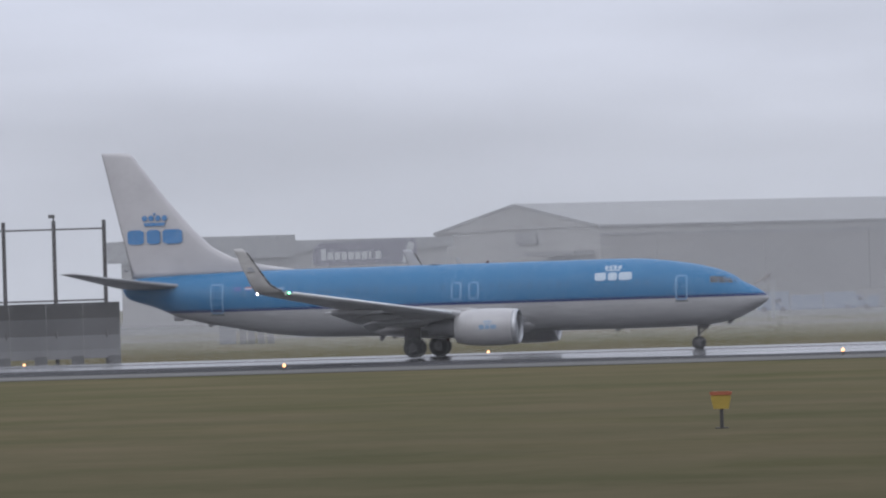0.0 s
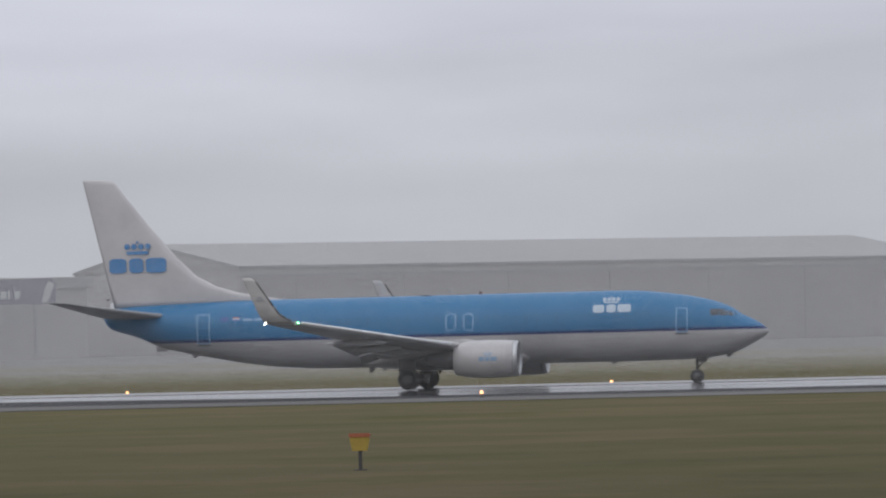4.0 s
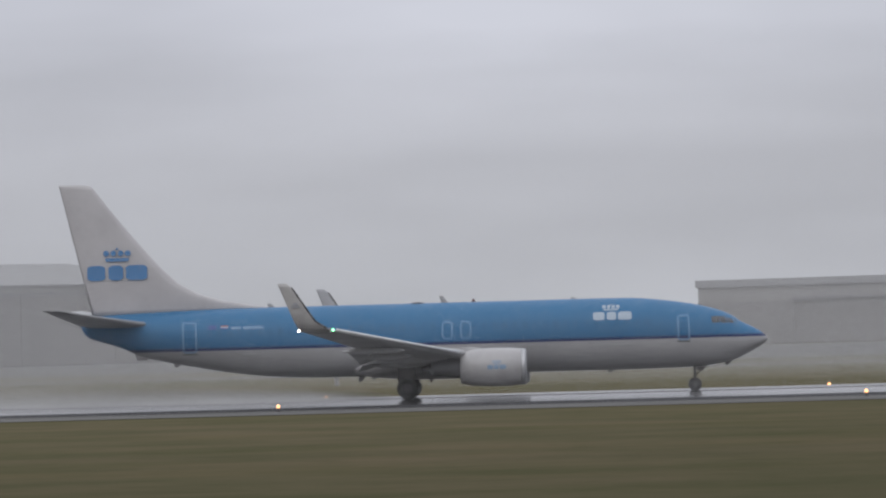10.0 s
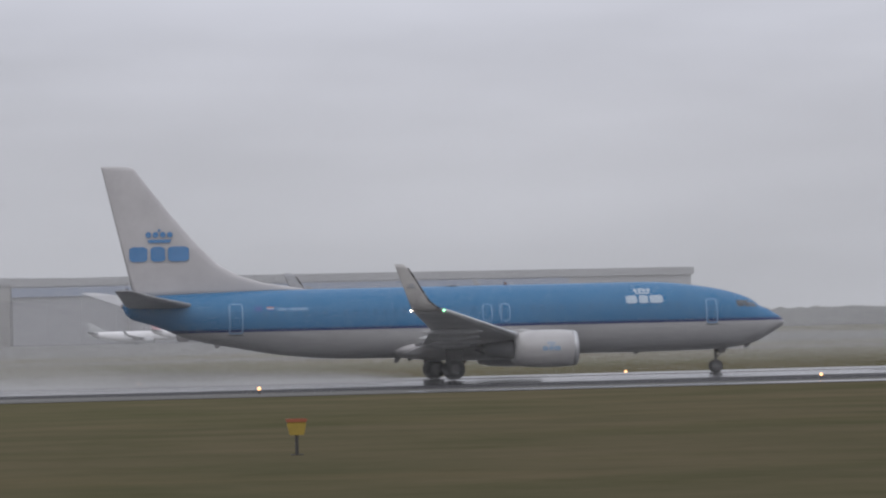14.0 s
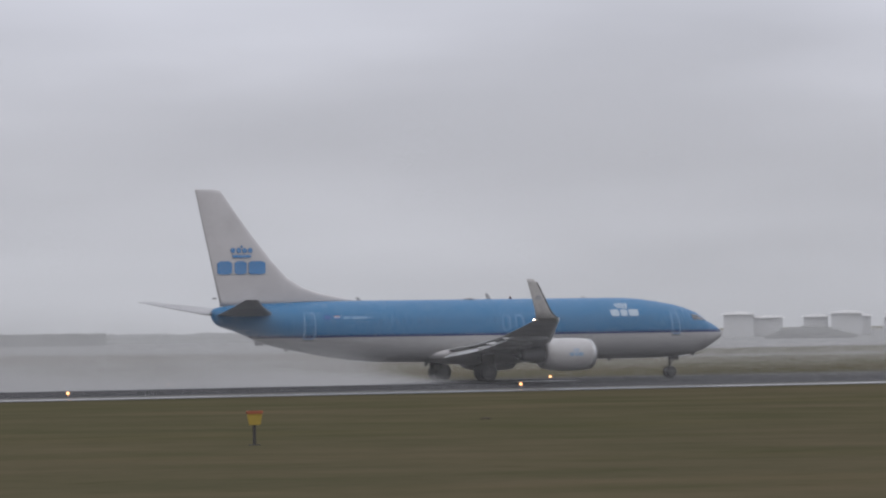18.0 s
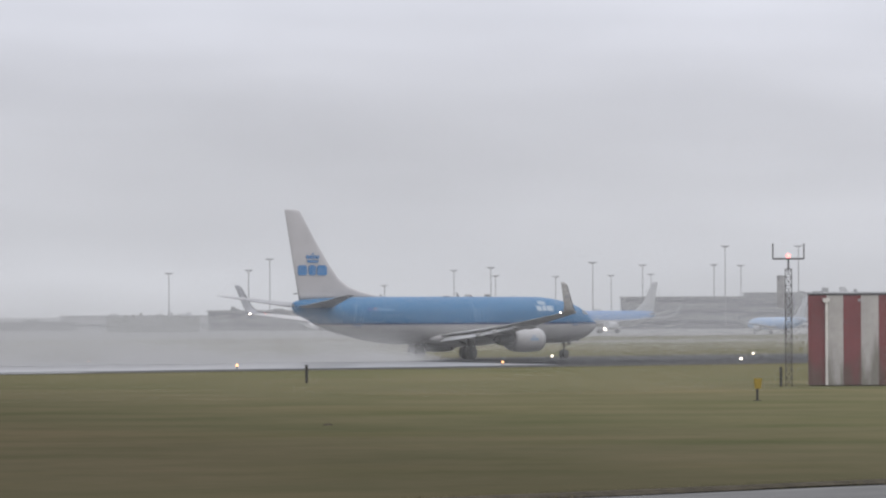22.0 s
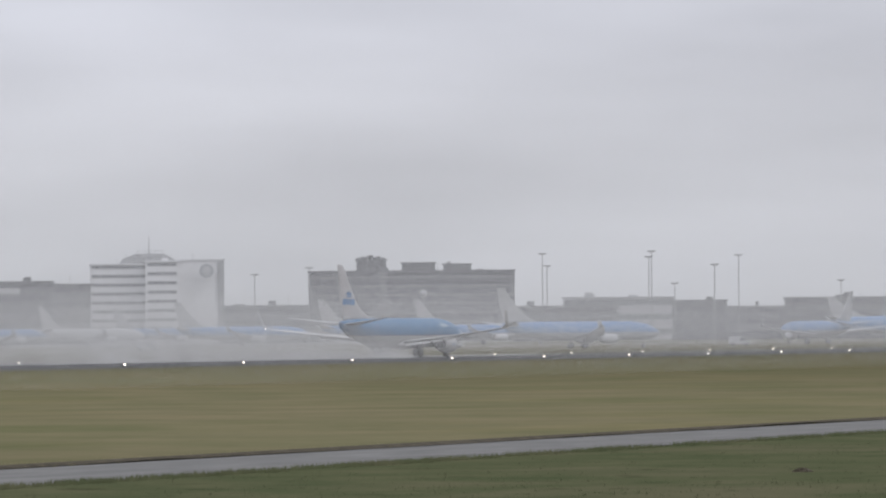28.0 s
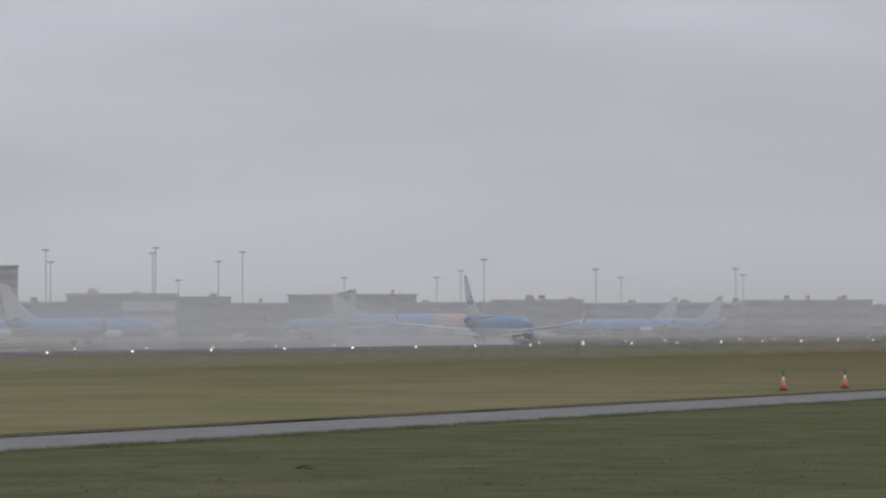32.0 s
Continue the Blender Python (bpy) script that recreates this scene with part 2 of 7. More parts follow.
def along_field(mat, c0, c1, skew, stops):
    """Multiplies the base colour by a tint along x - skew * y."""
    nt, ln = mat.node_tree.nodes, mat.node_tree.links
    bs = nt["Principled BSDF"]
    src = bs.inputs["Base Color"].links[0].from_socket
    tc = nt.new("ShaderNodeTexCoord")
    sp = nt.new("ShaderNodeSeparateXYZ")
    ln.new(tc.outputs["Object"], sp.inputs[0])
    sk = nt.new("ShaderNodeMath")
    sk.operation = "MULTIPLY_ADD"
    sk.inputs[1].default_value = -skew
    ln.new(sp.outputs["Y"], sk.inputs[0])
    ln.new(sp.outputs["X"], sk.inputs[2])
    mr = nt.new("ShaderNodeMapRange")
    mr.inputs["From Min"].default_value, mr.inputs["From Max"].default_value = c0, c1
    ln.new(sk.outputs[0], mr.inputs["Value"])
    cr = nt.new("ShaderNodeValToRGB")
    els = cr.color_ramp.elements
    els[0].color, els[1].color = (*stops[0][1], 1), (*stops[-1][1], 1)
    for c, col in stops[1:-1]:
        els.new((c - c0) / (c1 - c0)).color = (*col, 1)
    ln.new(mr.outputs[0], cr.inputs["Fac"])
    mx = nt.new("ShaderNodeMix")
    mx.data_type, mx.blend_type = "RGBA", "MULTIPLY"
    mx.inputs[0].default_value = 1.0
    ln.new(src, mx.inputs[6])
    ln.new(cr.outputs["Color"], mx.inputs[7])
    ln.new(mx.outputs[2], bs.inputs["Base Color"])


def field_tones(mat):
    """A browner sward in the middle of the field, a paler one beyond it whose tint takes in the veiling mist, and
    greener patches along the mowing direction.
    """
    # the paler stops put veiling mist into the grass colour
    along_field(mat, -220.0, 480.0, 0.62, ((-220, (0.97, 0.92, 0.91)), (-140, (0.88, 0.835, 0.835)), (-90, (0.79, 0.745, 0.75)), (-40, (0.72, 0.675, 0.68)), (10, (0.69, 0.645, 0.65)), (44, (0.75, 0.705, 0.705)), (60, (0.90, 0.87, 0.85)),
                                           (78, (1.10, 1.07, 1.03)), (112, (1.28, 1.24, 1.19)), (200, (1.27, 1.22, 1.18)), (300, (1.08, 1.05, 1.00)), (480, (0.92, 0.88, 0.84))))
    nt, ln = mat.node_tree.nodes, mat.node_tree.links
    bs = nt["Principled BSDF"]
    last = bs.inputs["Base Color"].links[0].from_socket
    tc = nt.new("ShaderNodeTexCoord")
    for scale, lo, hi, col, most in ((0.013, 0.42, 0.72, (0.62, 0.80, 0.60), 0.36), (0.075, 0.50, 0.72, (0.62, 0.76, 0.58), 0.42), (0.42, 0.52, 0.75, (0.74, 0.76, 0.70), 0.40), (0.045, 0.52, 0.74, (1.18, 1.10, 1.04), 0.5)):
        no = nt.new("ShaderNodeTexNoise")
        no.inputs["Scale"].default_value, no.inputs["Detail"].default_value, no.inputs["Roughness"].default_value = scale, 4.0, 0.6
        ln.new(tc.outputs["Object"], no.inputs["Vector"])
        mr = nt.new("ShaderNodeMapRange")
        mr.inputs["From Min"].default_value, mr.inputs["From Max"].default_value, mr.inputs["To Max"].default_value = lo, hi, most
        ln.new(no.outputs["Fac"], mr.inputs["Value"])
        mx = nt.new("ShaderNodeMix")
        mx.data_type, mx.blend_type = "RGBA", "MULTIPLY"
        mx.inputs[7].default_value = (*col, 1)
        ln.new(mr.outputs[0], mx.inputs[0])
        ln.new(last, mx.inputs[6])
        last = mx.outputs[2]
    ln.new(last, bs.inputs["Base Color"])


def worn_patches(mat):
    """Paler worn ground and darker clods showing through the mown verge."""
    nt, ln = mat.node_tree.nodes, mat.node_tree.links
    bs = nt["Principled BSDF"]
    last = bs.inputs["Base Color"].links[0].from_socket
    tc = nt.new("ShaderNodeTexCoord")
    for scale, lo, hi, col, most in ((0.075, 0.52, 0.70, (0.085, 0.079, 0.050), 0.7), (0.45, 0.62, 0.72, (0.020, 0.024, 0.013), 0.7)):
        no = nt.new("ShaderNodeTexNoise")
        no.inputs["Scale"].default_value, no.inputs["Detail"].default_value, no.inputs["Roughness"].default_value = scale, 5.0, 0.6
        ln.new(tc.outputs["Object"], no.inputs["Vector"])
        mr = nt.new("ShaderNodeMapRange")
        mr.inputs["From Min"].default_value, mr.inputs["From Max"].default_value, mr.inputs["To Max"].default_value = lo, hi, most
        ln.new(no.outputs["Fac"], mr.inputs["Value"])
        mx = nt.new("ShaderNodeMix")
        mx.data_type = "RGBA"
        mx.inputs[7].default_value = (*col, 1)
        ln.new(mr.outputs[0], mx.inputs[0])
        ln.new(last, mx.inputs[6])
        last = mx.outputs[2]
    ln.new(last, bs.inputs["Base Color"])


worn_patches(M["grass_near"])
field_tones(M["grass"])
along_field(M["shoulder"], 0.0, 500.0, 0.0, ((0, (1, 1, 1)), (230, (0.85, 0.85, 0.85)), (330, (0.5, 0.5, 0.5)), (500, (0.5, 0.5, 0.5))))
# concrete paler towards the terminals: the misty band's tone is in the colour
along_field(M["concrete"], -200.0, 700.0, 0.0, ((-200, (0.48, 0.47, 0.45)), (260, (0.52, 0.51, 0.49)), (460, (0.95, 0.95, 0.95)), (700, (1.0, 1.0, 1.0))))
M["tuft"] = material("grass_tuft", (0.152, 0.135, 0.088), 0.95, scale=0.05, color2=(0.104, 0.105, 0.063), spec=0.0, fine=11)
M["tuft_green"] = material("verge_tuft", (0.062, 0.076, 0.038), 0.95, scale=0.30, color2=(0.095, 0.096, 0.056), spec=0.0, fine=9)
field_tones(M["tuft"])

# ---------------------------------------------------------------- mesh helpers


def link(name, bm, mats, parent=None, label="", smooth=False):
    me = bpy.data.meshes.new(name)
    bm.to_mesh(me)
    bm.free()
    for m in (mats if isinstance(mats, (list, tuple)) else [mats]):
        me.materials.append(M[m])
    if smooth:
        me.shade_smooth()
    ob = new(name, me)
    ob.parent = parent
    if label:
        ob["label"] = label
    return ob


def part(name, bm, mat, parent, label="", smooth=False):
    """One mesh under a thing or a part."""
    return link(name, bm, mat, parent, label, smooth)


def thing(name, at, label, category, group="", turn=0.0):
    ob = new(name)
    ob.empty_display_size = 0.5
    ob.matrix_basis = pose(*at, 0, 0, turn)
    return tagged(ob, label, category, group)


def box(bm, x0, y0, z0, x1, y1, z1, mat=0):
    v = [bm.verts.new(p) for p in ((x0, y0, z0), (x1, y0, z0), (x1, y1, z0), (x0, y1, z0), (x0, y0, z1), (x1, y0, z1), (x1, y1, z1), (x0, y1, z1))]
    for f in ((3, 2, 1, 0), (4, 5, 6, 7), (0, 1, 5, 4), (1, 2, 6, 5), (2, 3, 7, 6), (3, 0, 4, 7)):
        bm.faces.new([v[i] for i in f]).material_index = mat
    return bm


def boxm(*a):
    return box(bmesh.new(), *a)


def loft(bm, rings, caps=True, closed=True, mat=0):
    """Skin through rings of equal point counts."""
    rows = [[bm.verts.new(p) for p in r] for r in rings]
    n = len(rows[0])
    for a, b in zip(rows, rows[1:]):
        for i in range(n if closed else n - 1):
            j = (i + 1) % n
            bm.faces.new((a[i], a[j], b[j], b[i])).material_index = mat
    if caps:
        bm.faces.new(rows[0][::-1]).material_index = mat
        bm.faces.new(rows[-1]).material_index = mat
    return bm


def tube(bm, p0, p1, r0, r1=None, n=10, mat=0):
    p0, p1 = Vector(p0), Vector(p1)
    r1 = r0 if r1 is None else r1
    q = (p1 - p0).to_track_quat("Z", "Y")
    ring = [q @ Vector((math.cos(k * math.tau / n), math.sin(k * math.tau / n), 0)) for k in range(n)]
    return loft(bm, [[p0 + d * r0 for d in ring], [p1 + d * r1 for d in ring]], mat=mat)


def turned(bm, profile, axis="z", n=20, at=(0, 0, 0), mat=0):
    """Solid of revolution from (along, radius) pairs."""
    rings = []
    for h, r in profile:
        ring = []
        for k in range(n):
            c, s = math.cos(k * math.tau / n) * r, math.sin(k * math.tau / n) * r
            p = {"z": (c, s, h), "x": (h, c, s), "y": (c, h, s)}[axis]
            ring.append(Vector(p) + Vector(at))
        rings.append(ring)
    return loft(bm, rings, mat=mat)


def foil(chord0, chord1, thick, n=7):
    """Closed aerofoil outline as (x, t) pairs from nose x=chord0 to tail x=chord1."""
    up = [(chord0 + (chord1 - chord0) * (0.5 - 0.5 * math.cos(math.pi * k / n)), thick * 0.5 * math.sin(math.pi * (k / n) ** 0.7)) for k in range(n + 1)]
    return up + [(x, -t * 0.8) for x, t in up[-2:0:-1]]


def smoothed(rows, x):
    """Catmull-Rom through rows (x, a, b, ...), sorted by x."""
    xs = [r[0] for r in rows]
    i = max(0, min(len(xs) - 2, int(np.searchsorted(xs, x)) - 1))
    p = [np.array(rows[max(0, min(len(rows) - 1, i + k))][1:], float) for k in (-1, 0, 1, 2)]
    h = [xs[max(0, min(len(rows) - 1, i + k))] for k in (-1, 0, 1, 2)]
    u = (x - xs[i]) / (xs[i + 1] - xs[i])
    m0 = (p[2] - p[0]) / max(h[2] - h[0], 1e-6) * (h[2] - h[1])
    m1 = (p[3] - p[1]) / max(h[3] - h[1], 1e-6) * (h[2] - h[1])
    return (2 * u**3 - 3 * u**2 + 1) * p[1] + (u**3 - 2 * u**2 + u) * m0 + (-2 * u**3 + 3 * u**2) * p[2] + (u**3 - u**2) * m1


def polar(az, d, z=0.0):
    """A place at azimuth az (degrees right of +y) and ground distance d from the camera."""
    return (d * math.sin(radians(az)), d * math.cos(radians(az)), z)


def high(el, d):
    """The height that shows at elevation el at a distance."""
    return EYE[2] + d * math.tan(radians(el))


# ---------------------------------------------------------------- ground, runway, road


def ground_z(y):
    """The field lies nearly level, a little lower behind the runway."""
    return float(np.interp(y, [0, 190, 262, 318, 420, 600], [0, 0, -0.02, -0.16, -0.06, 0.0]))


def strip(name, x0, x1, ys, mat, label, lift=0.0, step=40.0, ragged=0.0, z_of=None, kind="structure", near=None):
    z_of = z_of or ground_z
    bm = bmesh.new()
    n = max(1, int((x1 - x0) / step))
    rows = []
    for i in range(n + 1):
        x = x0 + (x1 - x0) * i / n
        row = []
        for j, y in enumerate(ys):
            yy = near(x) if near and j == 0 else y
            if ragged and j in (0, len(ys) - 1):
                yy += ragged * (noise.noise((x * 0.06, j * 7.3, 1.7)) + 0.5 * noise.noise((x * 0.31, j * 3.1, 4.2)))
            row.append(bm.verts.new((x, yy, z_of(yy) + lift)))
        rows.append(row)
    for a, b in zip(rows, rows[1:]):
        for j in range(len(ys) - 1):
            bm.faces.new((a[j], b[j], b[j + 1], a[j + 1]))
    return tagged(link(name, bm, mat), label, "", "", kind)


strip("ground", -6000, 7000, [-3000, -200, 0, 190, 220, 262, 290, 318, 350, 420, 600, 1200, 6000], "grass", "wide flat airfield of wet olive winter grass", step=500)
strip("verge", -300, 700, [5, 30, 61.6], "grass_near", "mown green grass between the camera and the service road", lift=0.01, ragged=0.5, step=4)


def runway_z(y):
    """The runway's crown: highest along its middle, falling to both edges."""
    return float(np.interp(y, [258, 264, 270, 289.7, 297, 303, 316, 322], [-0.04, 0.0, 0.05, 0.325, 0.345, 0.30, -0.06, -0.20]))


strip("runway_shoulder", -2200, 3000, [262.5, 266, 270, 271.2], "shoulder", "grey asphalt runway shoulder", lift=0.012, step=100, z_of=runway_z)
strip("runway", -2200, 3000, [271, 277, 283, 289.7, 297, 303, 309, 316, 321], "asphalt", "wet dark asphalt runway", lift=0.016, step=100, z_of=runway_z)
WET = "film of rainwater mirroring the sky on the runway"
strip("wet_runway_film", -900, 104, [276, 287, 292, 297, 303], "wet", WET, lift=0.024, step=5, ragged=0.7, z_of=runway_z, near=lambda x: float(np.interp(x, [-140, -75, -52, -20, 60, 90, 104], [282, 281, 275.5, 276, 277.5, 281, 285])))
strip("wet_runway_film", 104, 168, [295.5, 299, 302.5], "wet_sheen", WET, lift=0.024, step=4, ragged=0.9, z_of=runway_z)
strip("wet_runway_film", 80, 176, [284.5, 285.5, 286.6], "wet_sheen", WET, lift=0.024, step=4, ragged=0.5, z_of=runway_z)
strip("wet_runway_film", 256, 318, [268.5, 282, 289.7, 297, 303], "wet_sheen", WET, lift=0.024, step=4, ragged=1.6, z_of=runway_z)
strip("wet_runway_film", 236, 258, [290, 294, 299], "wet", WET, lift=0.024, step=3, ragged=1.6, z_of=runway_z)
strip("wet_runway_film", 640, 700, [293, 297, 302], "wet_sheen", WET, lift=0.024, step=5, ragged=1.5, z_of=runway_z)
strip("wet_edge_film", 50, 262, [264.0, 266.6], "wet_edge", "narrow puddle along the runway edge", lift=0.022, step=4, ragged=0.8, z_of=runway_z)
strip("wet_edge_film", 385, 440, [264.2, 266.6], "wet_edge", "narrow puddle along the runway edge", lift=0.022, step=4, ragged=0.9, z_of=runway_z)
strip("service_road", -500, 1500, [62.0, 66, 69.9], "road", "wet grey asphalt service road beside the airfield", lift=0.02, step=50)
strip("road_edge", -100, 900, [69.75, 70.0, 70.5, 72.2], "soil", "low dark lip of bare soil along the service road", lift=0.0, step=0.8, ragged=0.22, z_of=lambda y: float(np.interp(y, [69.3, 69.75, 70.0, 70.5, 72.2], [0.02, 0.04, 0.12, 0.11, 0.0])))
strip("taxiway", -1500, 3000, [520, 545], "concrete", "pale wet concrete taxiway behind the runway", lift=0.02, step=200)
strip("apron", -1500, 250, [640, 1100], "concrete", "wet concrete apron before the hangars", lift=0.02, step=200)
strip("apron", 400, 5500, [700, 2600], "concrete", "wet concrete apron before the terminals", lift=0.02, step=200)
# ---------------------------------------------------------------- airliner
HULL = [(-17.90, 4.96, 4.66, 0.15), (-17.82, 5.06, 4.44, 0.28), (-17.55, 5.17, 4.13, 0.48), (-17.1, 5.24, 3.94, 0.62), (-16.3, 5.32, 3.70, 0.84), (-15.5, 5.36, 3.40, 1.02), (-14.6, 5.39, 3.00, 1.22),
        (-13.7, 5.42, 2.76, 1.38), (-12.6, 5.45, 2.52, 1.54), (-11.6, 5.48, 2.34, 1.67), (-10.1, 5.51, 2.05, 1.78), (-8.6, 5.52, 1.84, 1.85), (-7.0, 5.52, 1.69, 1.88), (-5.0, 5.52, 1.61, 1.88), (0.0, 5.52, 1.60, 1.88), (8.0, 5.52, 1.60, 1.88),
        (12.0, 5.51, 1.60, 1.88), (13.2, 5.43, 1.61, 1.86), (14.7, 5.24, 1.63, 1.79), (15.7, 5.07, 1.67, 1.69), (16.3, 4.93, 1.71, 1.60), (16.95, 4.74, 1.79, 1.46), (17.5, 4.52, 1.91, 1.32), (17.85, 4.32, 2.00, 1.21), (18.12, 4.10, 2.11, 1.10),
        (18.65, 3.84, 2.38, 0.88), (19.1, 3.59, 2.63, 0.64), (19.42, 3.37, 2.83, 0.38), (19.57, 3.22, 2.96, 0.18), (19.62, 3.12, 3.05, 0.06)]


def hull_ring(x, n=36):
    top, bot, half = smoothed(HULL, x)
    mid = bot + (top - bot) * 0.52
    ring = []
    for k in range(n):
        a = k * math.tau / n
        c, s = math.cos(a), math.sin(a)
        ring.append((x, half * c, mid + ((top - mid) if s > 0 else (mid - bot)) * s))
    return ring


def hull_y(x, z):
    """Half-width of the hull's skin at a height."""
    top, bot, half = smoothed(HULL, x)
    mid = bot + (top - bot) * 0.52
    r = (z - mid) / ((top - mid) if z > mid else (mid - bot))
    return half * math.sqrt(max(0.0, 1 - r * r))


def patch(bm, x0, x1, z0, z1, side=-1, off=0.012, nx=2, nz=4, slant=0.0):
    """A patch that hugs the hull's skin; thin plate with its own edge."""
    rows = []
    for i in range(nx + 1):
        for o in (off, off - 0.02):
            row = []
            for j in range(nz + 1):
                z = z0 + (z1 - z0) * j / nz
                x = x0 + (x1 - x0) * i / nx + slant * (z - z0)
                row.append(bm.verts.new((x, side * (hull_y(x, z) + o), z)))
            rows.append(row)
    for i in range(nx):
        a, b = rows[2 * i], rows[2 * i + 2]
        for j in range(nz):
            bm.faces.new((a[j], b[j], b[j + 1], a[j + 1]))
    for r, s in ((0, 1), (2 * nx, 2 * nx + 1)):
        for j in range(nz):
            bm.faces.new((rows[r][j], rows[r][j + 1], rows[s][j + 1], rows[s][j]))
    return bm


def rounded_outline(x0, x1, z0, z1, r, e, side, off):
    """A thin raised frame with rounded corners that hugs the hull."""
    bm = bmesh.new()
    loops = []
    for inset, o in ((0.0, off - 0.02), (0.0, off), (e, off), (e, off - 0.02)):
        q, pts = max(0.02, r - inset), []
        for cx, cz, a0 in ((x1 - r, z1 - r, 0), (x0 + r, z1 - r, 90), (x0 + r, z0 + r, 180), (x1 - r, z0 + r, 270)):
            for k in range(6):
                a = radians(a0 + 18 * k)
                pts.append((cx + q * math.cos(a), cz + q * math.sin(a)))
            if a0 in (90, 270):
                (xe, ze), up = pts[-1], 1 if a0 == 270 else -1
                run_z = (z1 - z0) - 2 * r
                pts += [(xe, ze + up * run_z * k / 8) for k in range(1, 8)]
        loops.append([bm.verts.new((x, side * (hull_y(x, z) + o), z)) for x, z in pts])
    n = len(loops[0])
    for a, b in zip(loops, loops[1:]):
        for i in range(n):
            j = (i + 1) % n
            bm.faces.new((a[i], a[j], b[j], b[i]))
    bmesh.ops.recalc_face_normals(bm, faces=bm.faces)
    return bm


def wing_mesh(side, mats=2):
    """Swept wing with a glove, kinked trailing edge and dihedral; top pale, underside dark."""
    rows = [(1.2, 6.3, -1.9, 2.25, 0.95), (1.9, 5.9, -1.9, 2.35, 0.9), (3.4, 4.35, -1.75, 2.52, 0.72), (5.7, 3.0, -1.7, 2.78, 0.55), (9.0, 1.15, -2.42, 3.13, 0.38), (13.0, -1.0, -3.62, 3.62, 0.26), (16.3, -2.72, -4.65, 4.02, 0.18), (17.0, -3.2, -4.92, 4.13, 0.14)]
    bm = bmesh.new()
    rings = [[(x, side * y, z + t) for x, t in foil(le, te, th)] for y, le, te, z, th in rows]
    if side > 0:
        rings = [r[::-1] for r in rings]
    loft(bm, rings)
    bm.normal_update()
    for f in bm.faces:
        f.material_index = 0 if f.normal.z > 0 else 1
    bmesh.ops.recalc_face_normals(bm, faces=bm.faces)
    return bm


def winglet_mesh(side):
    rows = [(17.0, -3.2, -4.92, 4.13, 0.13), (17.35, -3.66, -5.02, 4.30, 0.12), (17.58, -4.12, -5.2, 4.65, 0.11), (17.68, -4.43, -5.38, 5.1, 0.10), (17.82, -4.95, -5.70, 5.9, 0.09), (17.9, -5.28, -5.9, 6.4, 0.08), (17.92, -5.50, -5.98, 6.6, 0.05)]
    bm = bmesh.new()
    rings = []
    for i, (y, le, te, z, th) in enumerate(rows):
        a = min(1.0, i / 2.5)
        rings.append([(x, side * (y - t * a), z + t * (1 - a)) for x, t in foil(le, te, th)])
    loft(bm, rings)
    bmesh.ops.recalc_face_normals(bm, faces=bm.faces)
    bm.normal_update()
    for f in bm.faces:
        if f.normal.y * side < -0.25:
            f.material_index = 1
    return bm


def winglet_edge(side):
    """Dark leading-edge strip that follows the winglet's sweep."""
    bm = bmesh.new()
    pts = [(17.28, -3.52, 4.27), (17.45, -3.84, 4.46), (17.58, -4.10, 4.65), (17.68, -4.41, 5.1), (17.82, -4.93, 5.9), (17.9, -5.26, 6.4)]
    for (y0, x0, z0), (y1, x1, z1) in zip(pts, pts[1:]):
        tube(bm, (x0, side * y0, z0), (x1, side * y1, z1), 0.05, 0.046, 8)
    return bm


def crown_mark(bm, x0, x1, z0, h, put):
    """Emblem above the name: a base bar, four discs and a small knob, as plain shapes."""
    w = x1 - x0
    put(bm, [(x0 + 0.12 * w, z0), (x1 - 0.12 * w, z0), (x1 - 0.08 * w, z0 + 0.25 * h), (x0 + 0.08 * w, z0 + 0.25 * h)])
    for k in range(4):
        cx, cz, r = x0 + w * (0.12 + 0.253 * k), z0 + 0.60 * h, 0.105 * w
        put(bm, [(cx + r * math.cos(a * math.tau / 10), cz + r * math.sin(a * math.tau / 10)) for a in range(10)])
    cx = (x0 + x1) / 2
    put(bm, [(cx - 0.06 * w, z0 + 0.92 * h), (cx, z0 + 0.80 * h), (cx + 0.06 * w, z0 + 0.92 * h), (cx, z0 + 1.04 * h)])


def name_blocks(bm, x0, x1, z0, h, put, slant=0.0, which=0):
    """One of the three plain blocks that stand for the operator's name."""
    w = x1 - x0
    u0, u1 = ((0.0, 0.30), (0.355, 0.60), (0.645, 1.0))[which]
    c = 0.06
    pts = [(u0 + c, 0), (u1 - c, 0), (u1, 0.14), (u1, 0.86), (u1 - c, 1), (u0 + c, 1), (u0, 0.86), (u0, 0.14)]
    put(bm, [(x0 + u * w, z0 + v * h) for u, v in pts])


def plate_on(y_of, off=0.012, side=-1):
    def put(bm, pts):
        c = [bm.verts.new((x, side * (y_of(x, z) + off), z)) for x, z in pts]
        b = [bm.verts.new((x, side * (y_of(x, z) - 0.02), z)) for x, z in pts]
        bm.faces.new(c)
        for i in range(len(c)):
            j = (i + 1) % len(c)
            bm.faces.new((c[i], c[j], b[j], b[i]))
    return put


